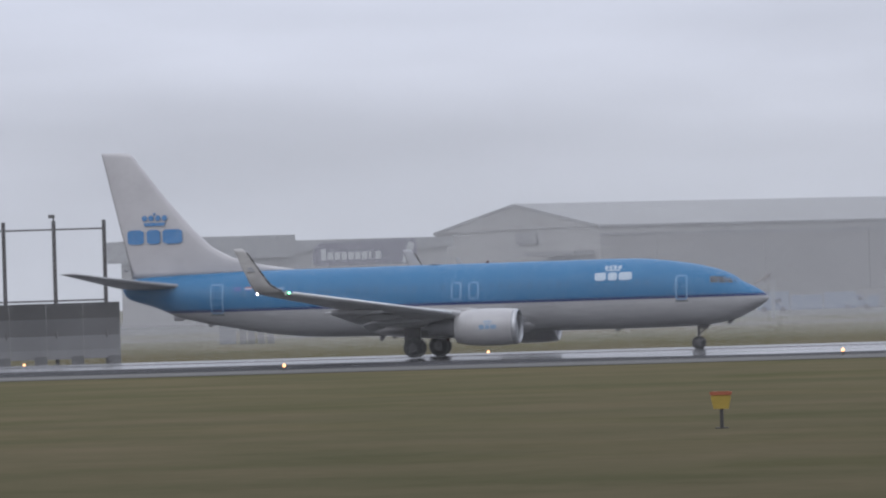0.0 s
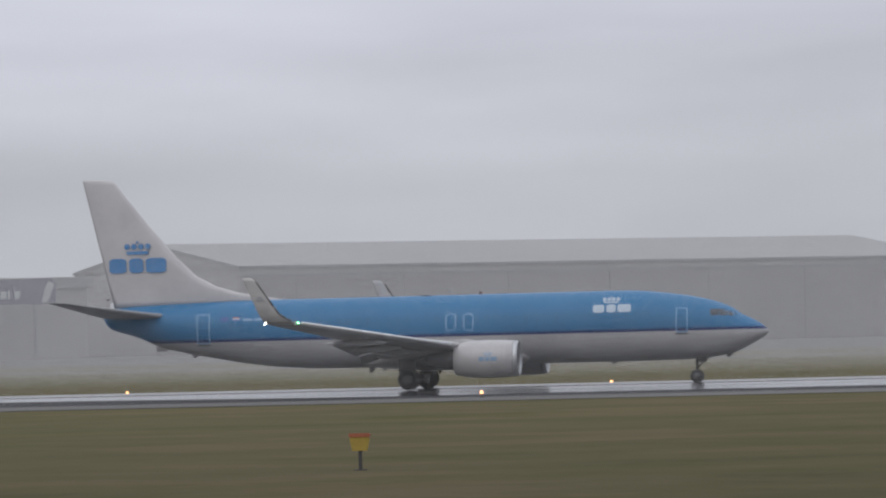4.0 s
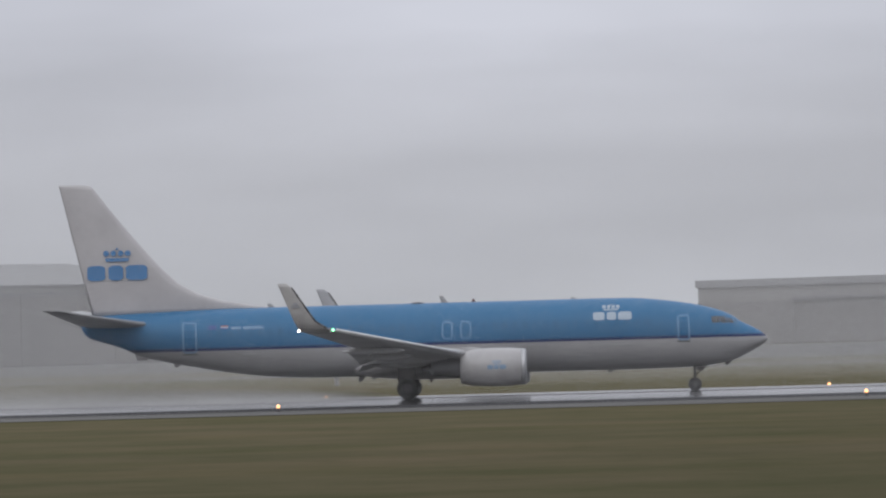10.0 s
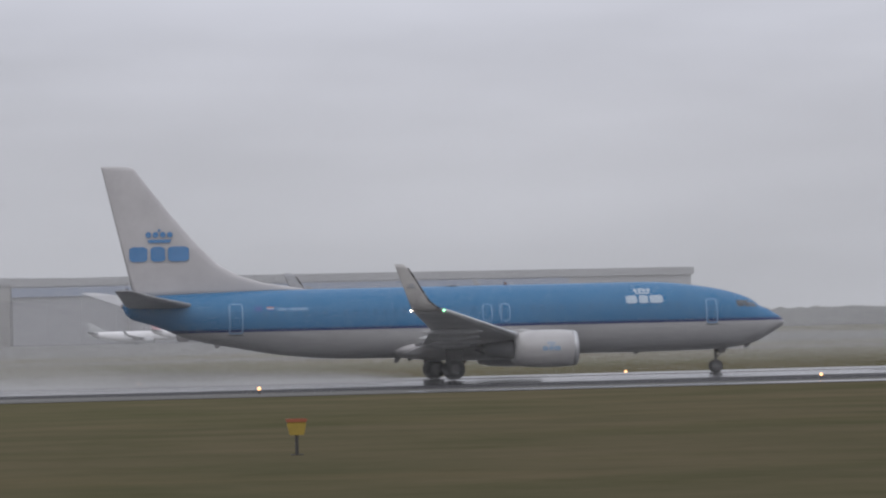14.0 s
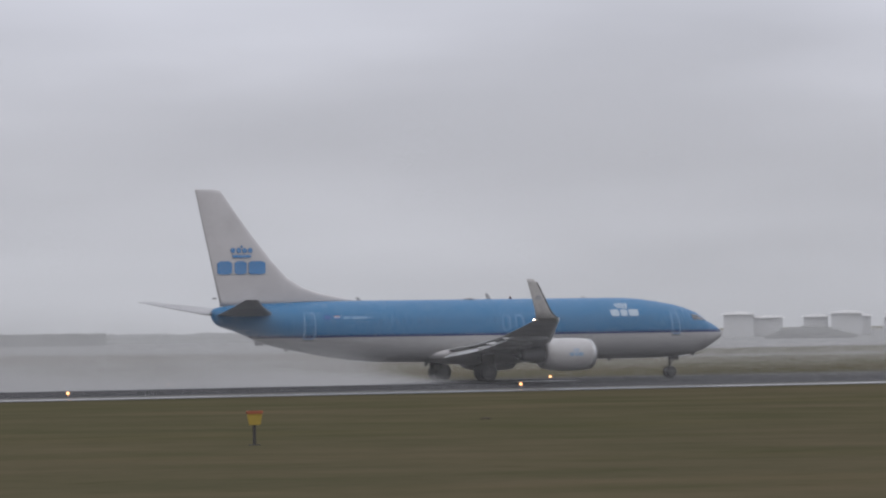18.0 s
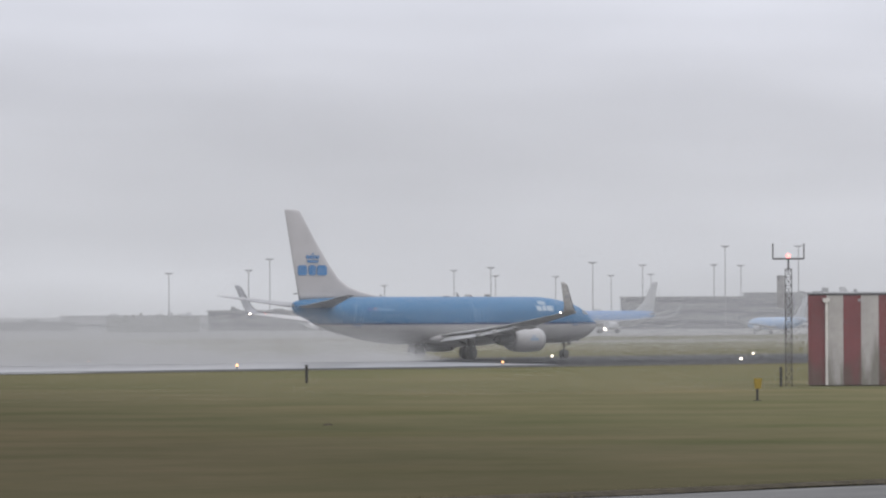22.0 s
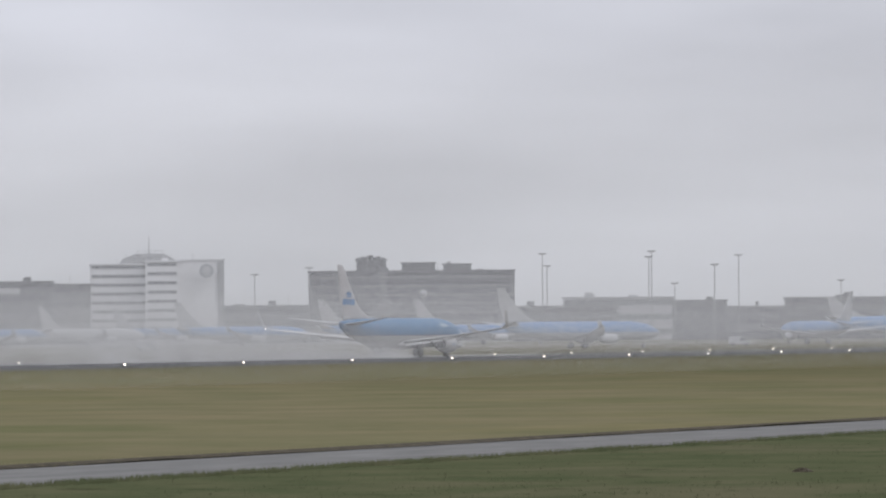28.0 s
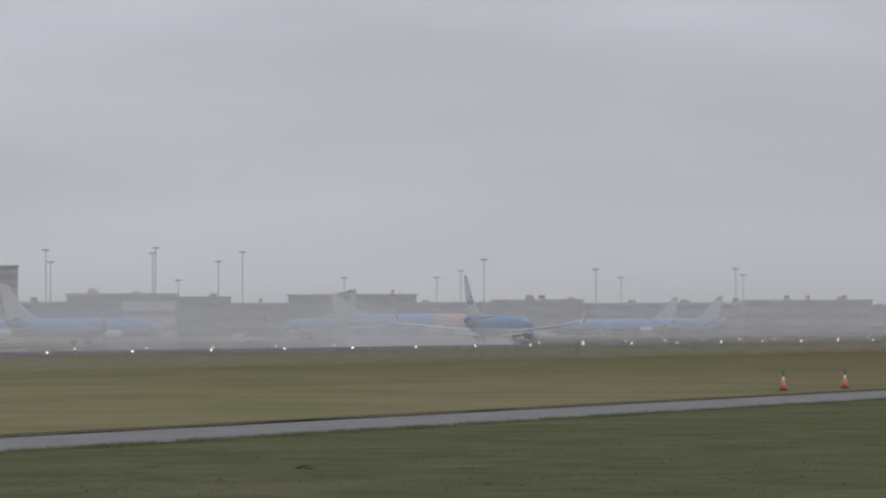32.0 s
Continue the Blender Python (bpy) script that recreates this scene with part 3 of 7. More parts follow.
def wheel(parent, x, y, z, r, w):
    bm = bmesh.new()
    prof = [(-0.5 * w, 0.55 * r), (-0.5 * w, 0.86 * r), (-0.36 * w, 0.97 * r), (0, r), (0.36 * w, 0.97 * r), (0.5 * w, 0.86 * r), (0.5 * w, 0.55 * r)]
    turned(bm, prof, "y", 22, (0, 0, 0))
    ty = part("wheel", bm, "tyre", parent, "black rubber aircraft tyre", True)
    ty.location = (x, y, z)
    bm = bmesh.new()
    turned(bm, [(-0.53 * w, 0.12 * r), (-0.53 * w, 0.46 * r), (-0.40 * w, 0.56 * r), (0.40 * w, 0.56 * r), (0.53 * w, 0.46 * r), (0.53 * w, 0.12 * r)], "y", 16)
    part("rim", bm, "rim_grey", ty, "grey metal wheel rim", True)
    return ty


def airliner():
    ob = thing("airliner", (-74.08, RUN_Y, 0), "blue and white twin-engined airliner accelerating along the wet runway", "airplane")
    bm = bmesh.new()
    xs = list(np.concatenate([np.linspace(-17.90, -17.1, 7), np.linspace(-16.8, -13.4, 9), np.linspace(-12.8, 11, 26), np.linspace(12, 17.4, 18), np.linspace(17.6, 19.62, 20)]))
    loft(bm, [hull_ring(x) for x in xs])
    bmesh.ops.recalc_face_normals(bm, faces=bm.faces)
    hull = part("fuselage", bm, "livery", ob, "fuselage with blue top, navy line and pale grey belly", True)
    # wing-body fairing
    bm = bmesh.new()
    rings = []
    for k in range(15):
        u = -1 + 2 * k / 14
        r = math.sqrt(max(0.02, 1 - u * u))
        rings.append([(1.75 + 5.6 * u, 2.15 * r * math.cos(a * math.tau / 20), 2.12 + 0.78 * r * math.sin(a * math.tau / 20)) for a in range(20)])
    loft(bm, rings)
    bmesh.ops.recalc_face_normals(bm, faces=bm.faces)
    part("belly_fairing", bm, "paint_white", ob, "pale grey belly fairing", True)
    # fin and dorsal fillet
    bm = bmesh.new()
    fin = [(5.25, -5.6, -17.3, 0.16), (5.62, -8.2, -17.37, 0.20), (5.95, -10.1, -17.45, 0.26), (6.35, -11.4, -17.54, 0.32), (6.95, -12.5, -17.68, 0.40), (8.0, -13.6, -17.92, 0.42), (9.75, -15.1, -18.33, 0.34), (11.2, -16.25, -18.66, 0.26), (12.2, -17.0, -18.89, 0.2), (12.42, -17.2, -18.94, 0.14), (12.5, -17.75, -18.95, 0.04)]
    loft(bm, [[(x, t, z) for x, t in foil(le, te, th, 9)] for z, le, te, th in fin])
    bmesh.ops.recalc_face_normals(bm, faces=bm.faces)
    finp = part("fin", bm, "paint_white", ob, "tall off-white tail fin", True)

    def fin_y(x, z):
        le = float(np.interp(z, [r[0] for r in fin], [r[1] for r in fin]))
        te = float(np.interp(z, [r[0] for r in fin], [r[2] for r in fin]))
        th = float(np.interp(z, [r[0] for r in fin], [r[3] for r in fin]))
        u = min(1, max(0, (x - le) / (te - le)))
        return th * 0.5 * math.sin(math.pi * (math.acos(1 - 2 * u) / math.pi) ** 0.7) + 0.02
    bm = bmesh.new()
    box(bm, -17.72, -0.19, 5.7, -17.62, 0.19, 5.78)
    tube(bm, (-17.05, 0, 5.75), (-17.98, 0, 11.3), 0.012, n=5)
    part("rudder_hinge", bm, "dark_metal", finp)
    for side in (-1, 1):
        bm = bmesh.new()
        put = plate_on(fin_y, 0.02, side)
        crown_mark(bm, -16.62, -15.05, 8.25, 0.75, put)
        part("emblem", bm, "paint_blue", finp, "blue emblem shape")
        for k in range(3):
            bm = bmesh.new()
            name_blocks(bm, -17.5, -14.2, 7.22, 0.82, put, 0, k)
            part("name_block", bm, "paint_blue", finp, "plain blue block")
        # tailplane
        bm = bmesh.new()
        rows = [(0.3, -13.6, -17.7, 4.72, 0.42), (1.2, -14.3, -17.95, 4.78, 0.36), (4.2, -16.5, -18.6, 5.18, 0.24), (7.0, -18.35, -19.25, 5.58, 0.12), (7.17, -18.6, -19.3, 5.60, 0.06)]
        rings = [[(x, side * y, z + t) for x, t in foil(le, te, th)] for y, le, te, z, th in rows]
        loft(bm, rings)
        bmesh.ops.recalc_face_normals(bm, faces=bm.faces)
        part("tailplane", bm, "tail_grey", ob, "grey tailplane", True)
        w = part("wing", wing_mesh(side), ["wing_grey", "wing_under"], ob, "swept grey wing", True)
        wl = part("winglet", winglet_mesh(side), ["winglet", "winglet_inner"], w, "upturned blended winglet", True)
        part("leading_edge", winglet_edge(side), "dark_steel", wl, "dark leading-edge strip", True)
        for x0, x1, z0, z1 in ((-5.30, -4.86, 5.36, 5.43), (-5.22, -4.95, 5.48, 5.58)):
            part("lettering_bar", boxm(x0, min(side * 17.79, side * 17.82), z0, x1, max(side * 17.79, side * 17.82), z1), "far_wing", wl, "faint grey bar")
        # leading-edge slat, bright metal; its pale colour also holds the highlight line
        bm = bmesh.new()
        tube(bm, (2.9, side * 5.95, 2.80), (-3.05, side * 16.8, 4.17), 0.085, 0.05, 8)
        part("slat", bm, "slat", w, "bright metal leading-edge slat", True)
        # flaps partly out
        for y0, y1, x0, z0, x1, z1, dx in ((2.1, 5.6, -1.55, 2.22, -1.5, 2.5, 0.0), (6.0, 10.4, -1.15, 2.68, -2.0, 3.20, 0.0)):
            bm = bmesh.new()
            r0 = [(x0 + 0.15 - c * 1.35, side * y0, z0 - c * 0.42 + t) for c, t in ((0, 0.02), (0.3, 0.10), (1, 0.0), (0.3, -0.03))]
            r1 = [(x1 + 0.15 - c * 0.95, side * y1, z1 - c * 0.28 + t) for c, t in ((0, 0.02), (0.3, 0.08), (1, 0.0), (0.3, -0.02))]
            loft(bm, [r0, r1])
            bmesh.ops.recalc_face_normals(bm, faces=bm.faces)
            part("flap", bm, "wing_under", w, "lowered wing flap")
        for y, x in ((3.6, -0.2), (5.6, -0.5), (7.7, -1.05), (10.3, -1.4)):
            bm = bmesh.new()
            zc = float(np.interp(y, [1.9, 5.7, 17], [2.3, 2.72, 4.1])) - 0.28
            turned(bm, [(-1.75, 0.03), (-1.2, 0.13), (-0.3, 0.2), (0.6, 0.19), (1.3, 0.1), (1.6, 0.02)], "x", 10, (x, side * y, zc))
            part("flap_fairing", bm, "wing_under", w, "canoe-shaped flap track fairing", True)
        # engine
        ey, ez = side * 4.83, 1.95
        eng = part("engine", turned(bmesh.new(), [(2.95, 0.80), (3.0, 0.84), (3.6, 0.98), (4.6, 1.04), (5.6, 1.03), (6.2, 0.98), (6.42, 0.93), (6.42, 0.86), (6.2, 0.80), (5.7, 0.78), (5.68, 0.02)], "x", 32, (0, ey, ez)), "nacelle", ob, "white engine nacelle", True)
        part("intake_lip", turned(bmesh.new(), [(6.22, 0.985), (6.42, 0.945), (6.5, 0.90), (6.44, 0.855), (6.2, 0.805), (6.2, 0.79), (6.45, 0.84), (6.52, 0.90), (6.44, 0.955), (6.22, 0.992)], "x", 32, (0, ey, ez)), "metal", eng, "polished intake lip", True)
        bm = bmesh.new()
        turned(bm, [(5.70, 0.76), (5.76, 0.76), (5.78, 0.20), (6.05, 0.1), (6.15, 0.01)], "x", 24, (0, ey, ez))
        part("fan", bm, "dark_metal", eng, "dark fan disc with spinner", True)
        bm = bmesh.new()
        turned(bm, [(1.35, 0.34), (1.6, 0.40), (2.4, 0.52), (3.2, 0.58)], "x", 24, (0, ey, ez))
        turned(bm, [(0.85, 0.03), (1.2, 0.16), (1.5, 0.24)], "x", 16, (0, ey, ez))
        part("exhaust", bm, "dark_metal", eng, "dark metal exhaust nozzle", True)
        bm = bmesh.new()
        loft(bm, [[(x, ey + t, z) for x, t in foil(a, b, 0.3)] for z, a, b in ((ez + 0.35, 5.0, 0.4), (ez + 0.95, 4.6, -0.2), (ez + 1.1, 3.6, -0.4))])
        bmesh.ops.recalc_face_normals(bm, faces=bm.faces)
        part("pylon", bm, "wing_under", eng)
        bm = bmesh.new()

        def nac(x, z, ey=ey, ez=ez):
            r = float(np.interp(x, [3.0, 3.6, 4.6, 5.6, 6.2], [0.84, 0.98, 1.04, 1.03, 0.98]))
            return abs(ey) + math.sqrt(max(0, r * r - (z - ez) ** 2))
        put = plate_on(nac, 0.012, side)
        crown_mark(bm, 4.68, 5.16, 2.12, 0.24, put)
        part("emblem", bm, "engine_blue", eng, "small blue emblem shape")
        for k in range(3):
            bm = bmesh.new()
            name_blocks(bm, 4.42, 5.42, 1.84, 0.24, put, 0, k)
            part("name_block", bm, "engine_blue", eng, "small plain blue block")
        # main gear
        bm = bmesh.new()
        tube(bm, (0, side * 2.86, 0.9), (0.05, side * 2.75, 2.5), 0.11, 0.14, 10)
        tube(bm, (0, side * 2.3, 0.9), (0, side * 3.4, 0.9), 0.08, n=8)
        tube(bm, (0.02, side * 2.8, 1.5), (0.1, side * 1.3, 2.1), 0.06, n=8)
        box(bm, -0.5, side * 3.25 - 0.03, 1.25, 0.45, side * 3.25 + 0.03, 2.35)
        part("main_gear_leg", bm, "dark_steel", ob, "main landing gear leg with door")
        for y in (2.47, 3.25):
            wheel(ob, 0, side * y, 0.905, 0.57, 0.4)
        # doors, as raised rounded outlines
        for x0, x1, z0, z1, r in ((14.70, 15.37, 3.12, 4.50, 0.16), (-12.25, -11.47, 3.12, 4.80, 0.16), (1.9, 2.5, 3.5, 4.5, 0.24), (2.9, 3.5, 3.5, 4.5, 0.24)):
            d = part("door", patch(bmesh.new(), x0 + 0.05, x1 - 0.05, z0 + 0.05, z1 - 0.05, side, 0.006), "livery", hull, "closed cabin door")
            part("door_outline", rounded_outline(x0, x1, z0, z1, r, 0.075, side, 0.022), "door_line", d, "pale painted door outline")
            if z1 - z0 > 1.2:
                bm = bmesh.new()
                patch(bm, x0 - 0.02, x1 + 0.02, z0 - 0.10, z0 - 0.03, side, 0.022, 1, 1)
                part("door_sill", bm, "dark_metal", d)
                part("door_window", patch(bmesh.new(), (x0 + x1) / 2 - 0.10, (x0 + x1) / 2 + 0.10, z1 - 0.62, z1 - 0.38, side, 0.012, 1, 2), "window_tint", d)
        # cabin windows
        for k in range(44):
            x = -10.9 + k * 0.555
            if abs(x + 11.9) < 0.6 or abs(x - 2.2) < 0.15 or abs(x - 3.2) < 0.15 or x > 13.7:
                continue
            part("cabin_window", patch(bmesh.new(), x, x + 0.25, 4.02, 4.36, side, 0.008, 1, 2), "window_tint", hull)
        bm = bmesh.new()
        for a in ((-10.82, -10.40, 4.37, 4.60),):
            patch(bm, *a, side, 0.01, 1, 1)
        part("flag", bm, "navy", hull, "small dark blue flag")
        for nm, z0, mt in (("flag_stripe", 4.38, "navy"), ("flag_stripe", 4.45, "logo_white"), ("flag_stripe", 4.52, "flag_red")):
            part(nm, patch(bmesh.new(), -10.15, -9.75, z0, z0 + 0.07, side, 0.01, 1, 1), mt, hull)
        for x0, x1 in ((-9.56, -9.04), (-8.90, -7.84)):
            part("registration_bar", patch(bmesh.new(), x0, x1, 4.37, 4.51, side, 0.01, 2, 1), "reg_bar", hull, "plain pale bar")
        bm = bmesh.new()
        put = plate_on(hull_y, 0.014, side)
        for k in range(3):
            name_blocks(bm, 10.13, 12.24, 4.32, 0.44, put, 0, k)
            part("name_block", bm, "logo_white", hull, "plain white block")
            bm = bmesh.new()
        crown_mark(bm, 10.62, 11.62, 4.84, 0.34, put)
        part("emblem", bm, "logo_white", hull, "white emblem shape")
        bm = bmesh.new()
        part("small_print_bar", patch(bm, 10.1, 12.3, 2.98, 3.03, side, 0.012, 2, 1), "far_grey", hull, "thin grey bar")
        part("small_print_bar", patch(bmesh.new(), -9.0, -7.4, 2.98, 3.02, side, 0.012, 2, 1), "far_grey", hull, "thin grey bar")
        # cockpit panes
        for x0, x1, z0, z1, sl in ((16.60, 17.04, 4.02, 4.38, -0.15), (17.10, 17.52, 4.00, 4.36, -0.35), (17.58, 17.98, 3.98, 4.25, -0.6)):
            part("cockpit_window", patch(bmesh.new(), x0, x1, z0, z1, side, 0.008, 2, 2, sl), "glass", hull, "dark cockpit window")
        # lights
        bm = bmesh.new()
        bmesh.ops.create_icosphere(bm, subdivisions=2, radius=0.06)
        lp = part("wing_light", bm, "lamp_green" if side < 0 else "lamp_red", w, "green wing-tip light" if side < 0 else "red wing-tip light")
        lp.location = (-3.22, side * 17.0, 4.16)
        # added plate that blocks the wing-tip light towards the rear
        bm = boxm(-3.39, min(side * 16.9, side * 17.27), 4.05, -3.31, max(side * 16.9, side * 17.27), 4.28)
        part("light_screen", bm, "wing_grey", w, "small added plate that hides the wing-tip light from behind")
        bm = bmesh.new()
        bmesh.ops.create_icosphere(bm, subdivisions=2, radius=0.032)
        lp = part("tail_light", bm, "lamp_rear", w, "white rear wing-tip light")
        lp.location = (-4.98, side * 17.05, 4.15)
    # nose gear
    bm = bmesh.new()
    tube(bm, (15.6, 0, 0.75), (15.62, 0, 1.9), 0.07, 0.09, 10)
    tube(bm, (15.6, -0.22, 0.7), (15.6, 0.22, 0.7), 0.05, n=8)
    tube(bm, (15.65, 0, 1.2), (16.3, 0, 1.75), 0.04, n=8)
    for s in (-1, 1):
        box(bm, 15.72, s * 0.3 - 0.02, 1.45, 16.1, s * 0.3 + 0.02, 1.7)
    part("nose_gear_leg", bm, "dark_steel", ob, "nose landing gear leg")
    for s in (-1, 1):
        wheel(ob, 15.6, s * 0.2, 0.70, 0.37, 0.2)
    # aerials and beacon on the crown
    for x, z0, hh in ((2.04, 5.5, 0.38), (-7.4, 5.5, 0.22), (9.2, 5.5, 0.12)):
        bm = bmesh.new()
        loft(bm, [[(a, t, z0 - 0.05) for a, t in foil(x + 0.25, x - 0.15, 0.05)], [(a - 0.2, t, z0 + hh) for a, t in foil(x + 0.12, x - 0.1, 0.03)]])
        part("aerial", bm, "wing_grey", hull, "small blade aerial")
    bm = bmesh.new()
    turned(bm, [(0, 0.36), (0.05, 0.36), (0.09, 0.2), (0.1, 0.02)], "z", 12, (0.56, 0, 5.49))
    part("satcom_dome", bm, "dark_metal", hull)
    for nm, x, z, up in (("beacon", 3.62, 5.5, 1), ("belly_beacon", 1.2, 1.36, -1)):
        bm = bmesh.new()
        turned(bm, [(-0.03, 0.14), (0.03, 0.13), (0.05, 0.085), (0.14, 0.075), (0.18, 0.04), (0.19, 0.004)] if up > 0 else [(0.03, 0.14), (-0.03, 0.13), (-0.05, 0.085), (-0.14, 0.075), (-0.18, 0.04), (-0.19, 0.004)], "z", 12, (x, 0, z))
        part(nm, bm, "beacon_red", hull, "unlit red beacon lamp", True)
    for x, z, d in ((11.1, 1.6, 0.13), (-2.55, 1.6, 0.28), (-1.8, 1.58, 0.16), (17.5, 1.93, 0.22)):
        bm = bmesh.new()
        loft(bm, [[(a, t, z + 0.05) for a, t in foil(x + 0.2, x - 0.2, 0.05)], [(a - 0.1, t, z - d) for a, t in foil(x + 0.05, x - 0.15, 0.03)]])
        part("belly_aerial", bm, "dark_metal", hull)
    # tail skid and drain fairing under the rear hull
    for x0, x1, z, d, nm, lb in ((-14.0, -15.0, 3.02, 0.24, "tail_skid", "small grey tail skid"), (-12.3, -12.95, 2.50, 0.12, "drain_fairing", "low drain fairing")):
        bm = bmesh.new()
        loft(bm, [[(a, t, z + 0.12) for a, t in foil(x0, x1, 0.26)], [(a, t, z - d * 0.6 + 0.10) for a, t in foil(x0 - 0.15, x1 + 0.05, 0.20)], [(a, t, z - d) for a, t in foil(x0 - 0.35, x1 + 0.12, 0.1)]])
        bmesh.ops.recalc_face_normals(bm, faces=bm.faces)
        part(nm, bm, "paint_white", hull, lb, True)
    bm = bmesh.new()
    turned(bm, [(-18.0, 0.03), (-17.98, 0.11), (-17.85, 0.14)], "x", 12, (0, 0, 4.80))
    part("apu_exhaust", bm, "dark_metal", hull, "dark tail-cone exhaust", True)
    return ob


M["rim_grey"] = material("rim_grey", (0.075, 0.075, 0.078), 0.5, 0.3, scale=4.0)
M["window_tint"] = material("cabin_window_tint", (0.015, 0.096, 0.202), 0.5, scale=2.0, spec=0.25)
M["reg_bar"] = material("reg_bar", (0.11, 0.205, 0.32), 0.4, scale=2.0, vary=0.1)
M["beacon_red"] = material("beacon_red_glass", (0.06, 0.02, 0.022), 0.2, scale=4.0)
M["nacelle"] = material("nacelle_paint", (0.30, 0.295, 0.295), 0.4, scale=0.8, vary=0.14)
M["tail_grey"] = material("tailplane_grey", (0.225, 0.225, 0.23), 0.5, scale=0.7, vary=0.2)
M["winglet_inner"] = material("winglet_inner_paint", (0.245, 0.25, 0.262), 0.5, scale=0.9, vary=0.2)
M["lamp_rear"] = glow("lamp_rear", (1.0, 0.82, 0.70), 45.0)
plane = airliner()
# ---------------------------------------------------------------- runway lights


def runway_light(glow_mat):
    ob = thing("runway_light", (0, 0, 0), "small lit runway edge light on a short stem", "runway light", "lights along the runway edges")
    bm = bmesh.new()
    turned(bm, [(0, 0.14), (0.03, 0.14), (0.05, 0.05), (0.17, 0.045), (0.18, 0.08), (0.2, 0.08)], "z", 10)
    part("stem", bm, "dark_steel", ob)
    bm = bmesh.new()
    turned(bm, [(0.19, 0.06), (0.24, 0.085), (0.31, 0.08), (0.35, 0.04), (0.37, 0.01)], "z", 12)
    part("globe", bm, glow_mat, ob, "glowing glass globe", True)
    return ob


def light_row():
    amber, white = runway_light("lamp_amber"), runway_light("lamp_white")
    first = {}
    for k in range(-24, 30):
        x = 522.31 + 29.962 * k
        for y in (270.06, 315.79):
            src = white if x > 330 else amber
            m = pose(x, y, runway_z(y))
            if src in first:
                copy_thing(src, m)
            else:
                src.matrix_basis = m
                first[src] = True


light_row()

# ---------------------------------------------------------------- signs, stakes, cones on the grass


def marker_sign(x, y, tall=1.55, red=True, label="yellow airfield marker board with a red top on a black post"):
    ob = thing("marker_sign", (x, y, 0), label, "sign", "marker boards in the grass")
    bm = bmesh.new()
    box(bm, -0.045, -0.03, 0, 0.045, 0.03, tall - 0.25)
    box(bm, -0.16, -0.1, 0, 0.16, 0.1, 0.03)
    part("post", bm, "post", ob, "black post")
    bm = bmesh.new()
    up = tall - 0.10 if red else tall
    loft(bm, [[(-0.20, y, tall - 0.46), (0.20, y, tall - 0.46), (0.27, y, up - 0.06), (0.25, y, up), (-0.25, y, up), (-0.27, y, up - 0.06)] for y in (-0.055, -0.02)])
    bmesh.ops.recalc_face_normals(bm, faces=bm.faces)
    part("board", bm, "yellow", ob, "yellow board")
    if red:
        bm = bmesh.new()
        loft(bm, [[(-0.27, y, tall - 0.10), (0.27, y, tall - 0.10), (0.30, y, tall - 0.02), (0.24, y, tall), (-0.24, y, tall), (-0.30, y, tall - 0.02)] for y in (-0.075, 0.02)])
        bmesh.ops.recalc_face_normals(bm, faces=bm.faces)
        part("cap", bm, "sign_red", ob, "red cap strip")
    return ob


marker_sign(-27.15, 137.2, 0.98)
marker_sign(24.2, 145.8, 1.02)
marker_sign(81.2, 151.5, 1.12)
marker_sign(134.1, 149.0, 1.05, True)
marker_sign(185.7, 145.5, 1.0, False, "yellow marker board on a black post beside the striped hut")


def stub_post(x, y, tall=0.85):
    ob = thing("stub_post", (x, y, 0), "short black post in the grass", "post", "short posts in the grass")
    bm = bmesh.new()
    box(bm, -0.065, -0.05, 0, 0.065, 0.05, tall)
    part("stake", bm, "post", ob)
    bm = bmesh.new()
    box(bm, -0.08, -0.065, tall, 0.08, 0.065, tall + 0.05)
    part("cap", bm, "dark_metal", ob)


stub_post(225.4, 209.8, 1.0)
stub_post(243.5, 147.7, 0.6)


def traffic_cone(x, y):
    ob = thing("traffic_cone", (x, y, 0.0), "orange traffic cone with white tip beside the service road", "traffic cone", "cones beside the road")
    bm = bmesh.new()
    box(bm, -0.24, -0.24, 0, 0.24, 0.24, 0.04)
    part("foot", bm, "post", ob)
    bm = bmesh.new()
    turned(bm, [(0.04, 0.20), (0.3, 0.15), (0.62, 0.07)], "z", 14)
    part("cone", bm, "orange", ob, "orange cone", True)
    bm = bmesh.new()
    turned(bm, [(0.60, 0.075), (0.78, 0.05), (0.80, 0.01)], "z", 12)
    part("tip", bm, "offwhite", ob, "white tip")
    bm = bmesh.new()
    tube(bm, (0, 0, 0.78), (0, 0, 1.1), 0.035, n=8)
    part("rod", bm, "post", ob)


traffic_cone(284.1, 75.4)
traffic_cone(294.0, 74.4)


def molehill(x, y, r, seed):
    rnd = random.Random(seed)
    bm = bmesh.new()
    n = 16
    rings = []
    for h, f in ((-0.05, 1.15), (0.05, 0.95), (0.13, 0.7), (0.19, 0.4), (0.21, 0.08)):
        rings.append([(x + r * f * (1 + 0.25 * rnd.uniform(-1, 1)) * math.cos(k * math.tau / n) * 1.3, y + r * f * (1 + 0.25 * rnd.uniform(-1, 1)) * math.sin(k * math.tau / n), (h + 0.03 * rnd.uniform(-1, 1)) * r * 2) for k in range(n)])
    loft(bm, rings)
    return tagged(link("molehill", bm, "soil"), "small dark heap of soil in the grass", "molehill", "molehills in the grass")


for k, (mx, my, mr) in enumerate(((112.4, 81.0, 0.32), (128.6, 46.9, 0.26), (116.9, 38.1, 0.12), (118.4, 30.0, 0.14), (109.5, 184.5, 0.2), (135.7, 125.3, 0.16))):
    molehill(mx, my, mr, k)

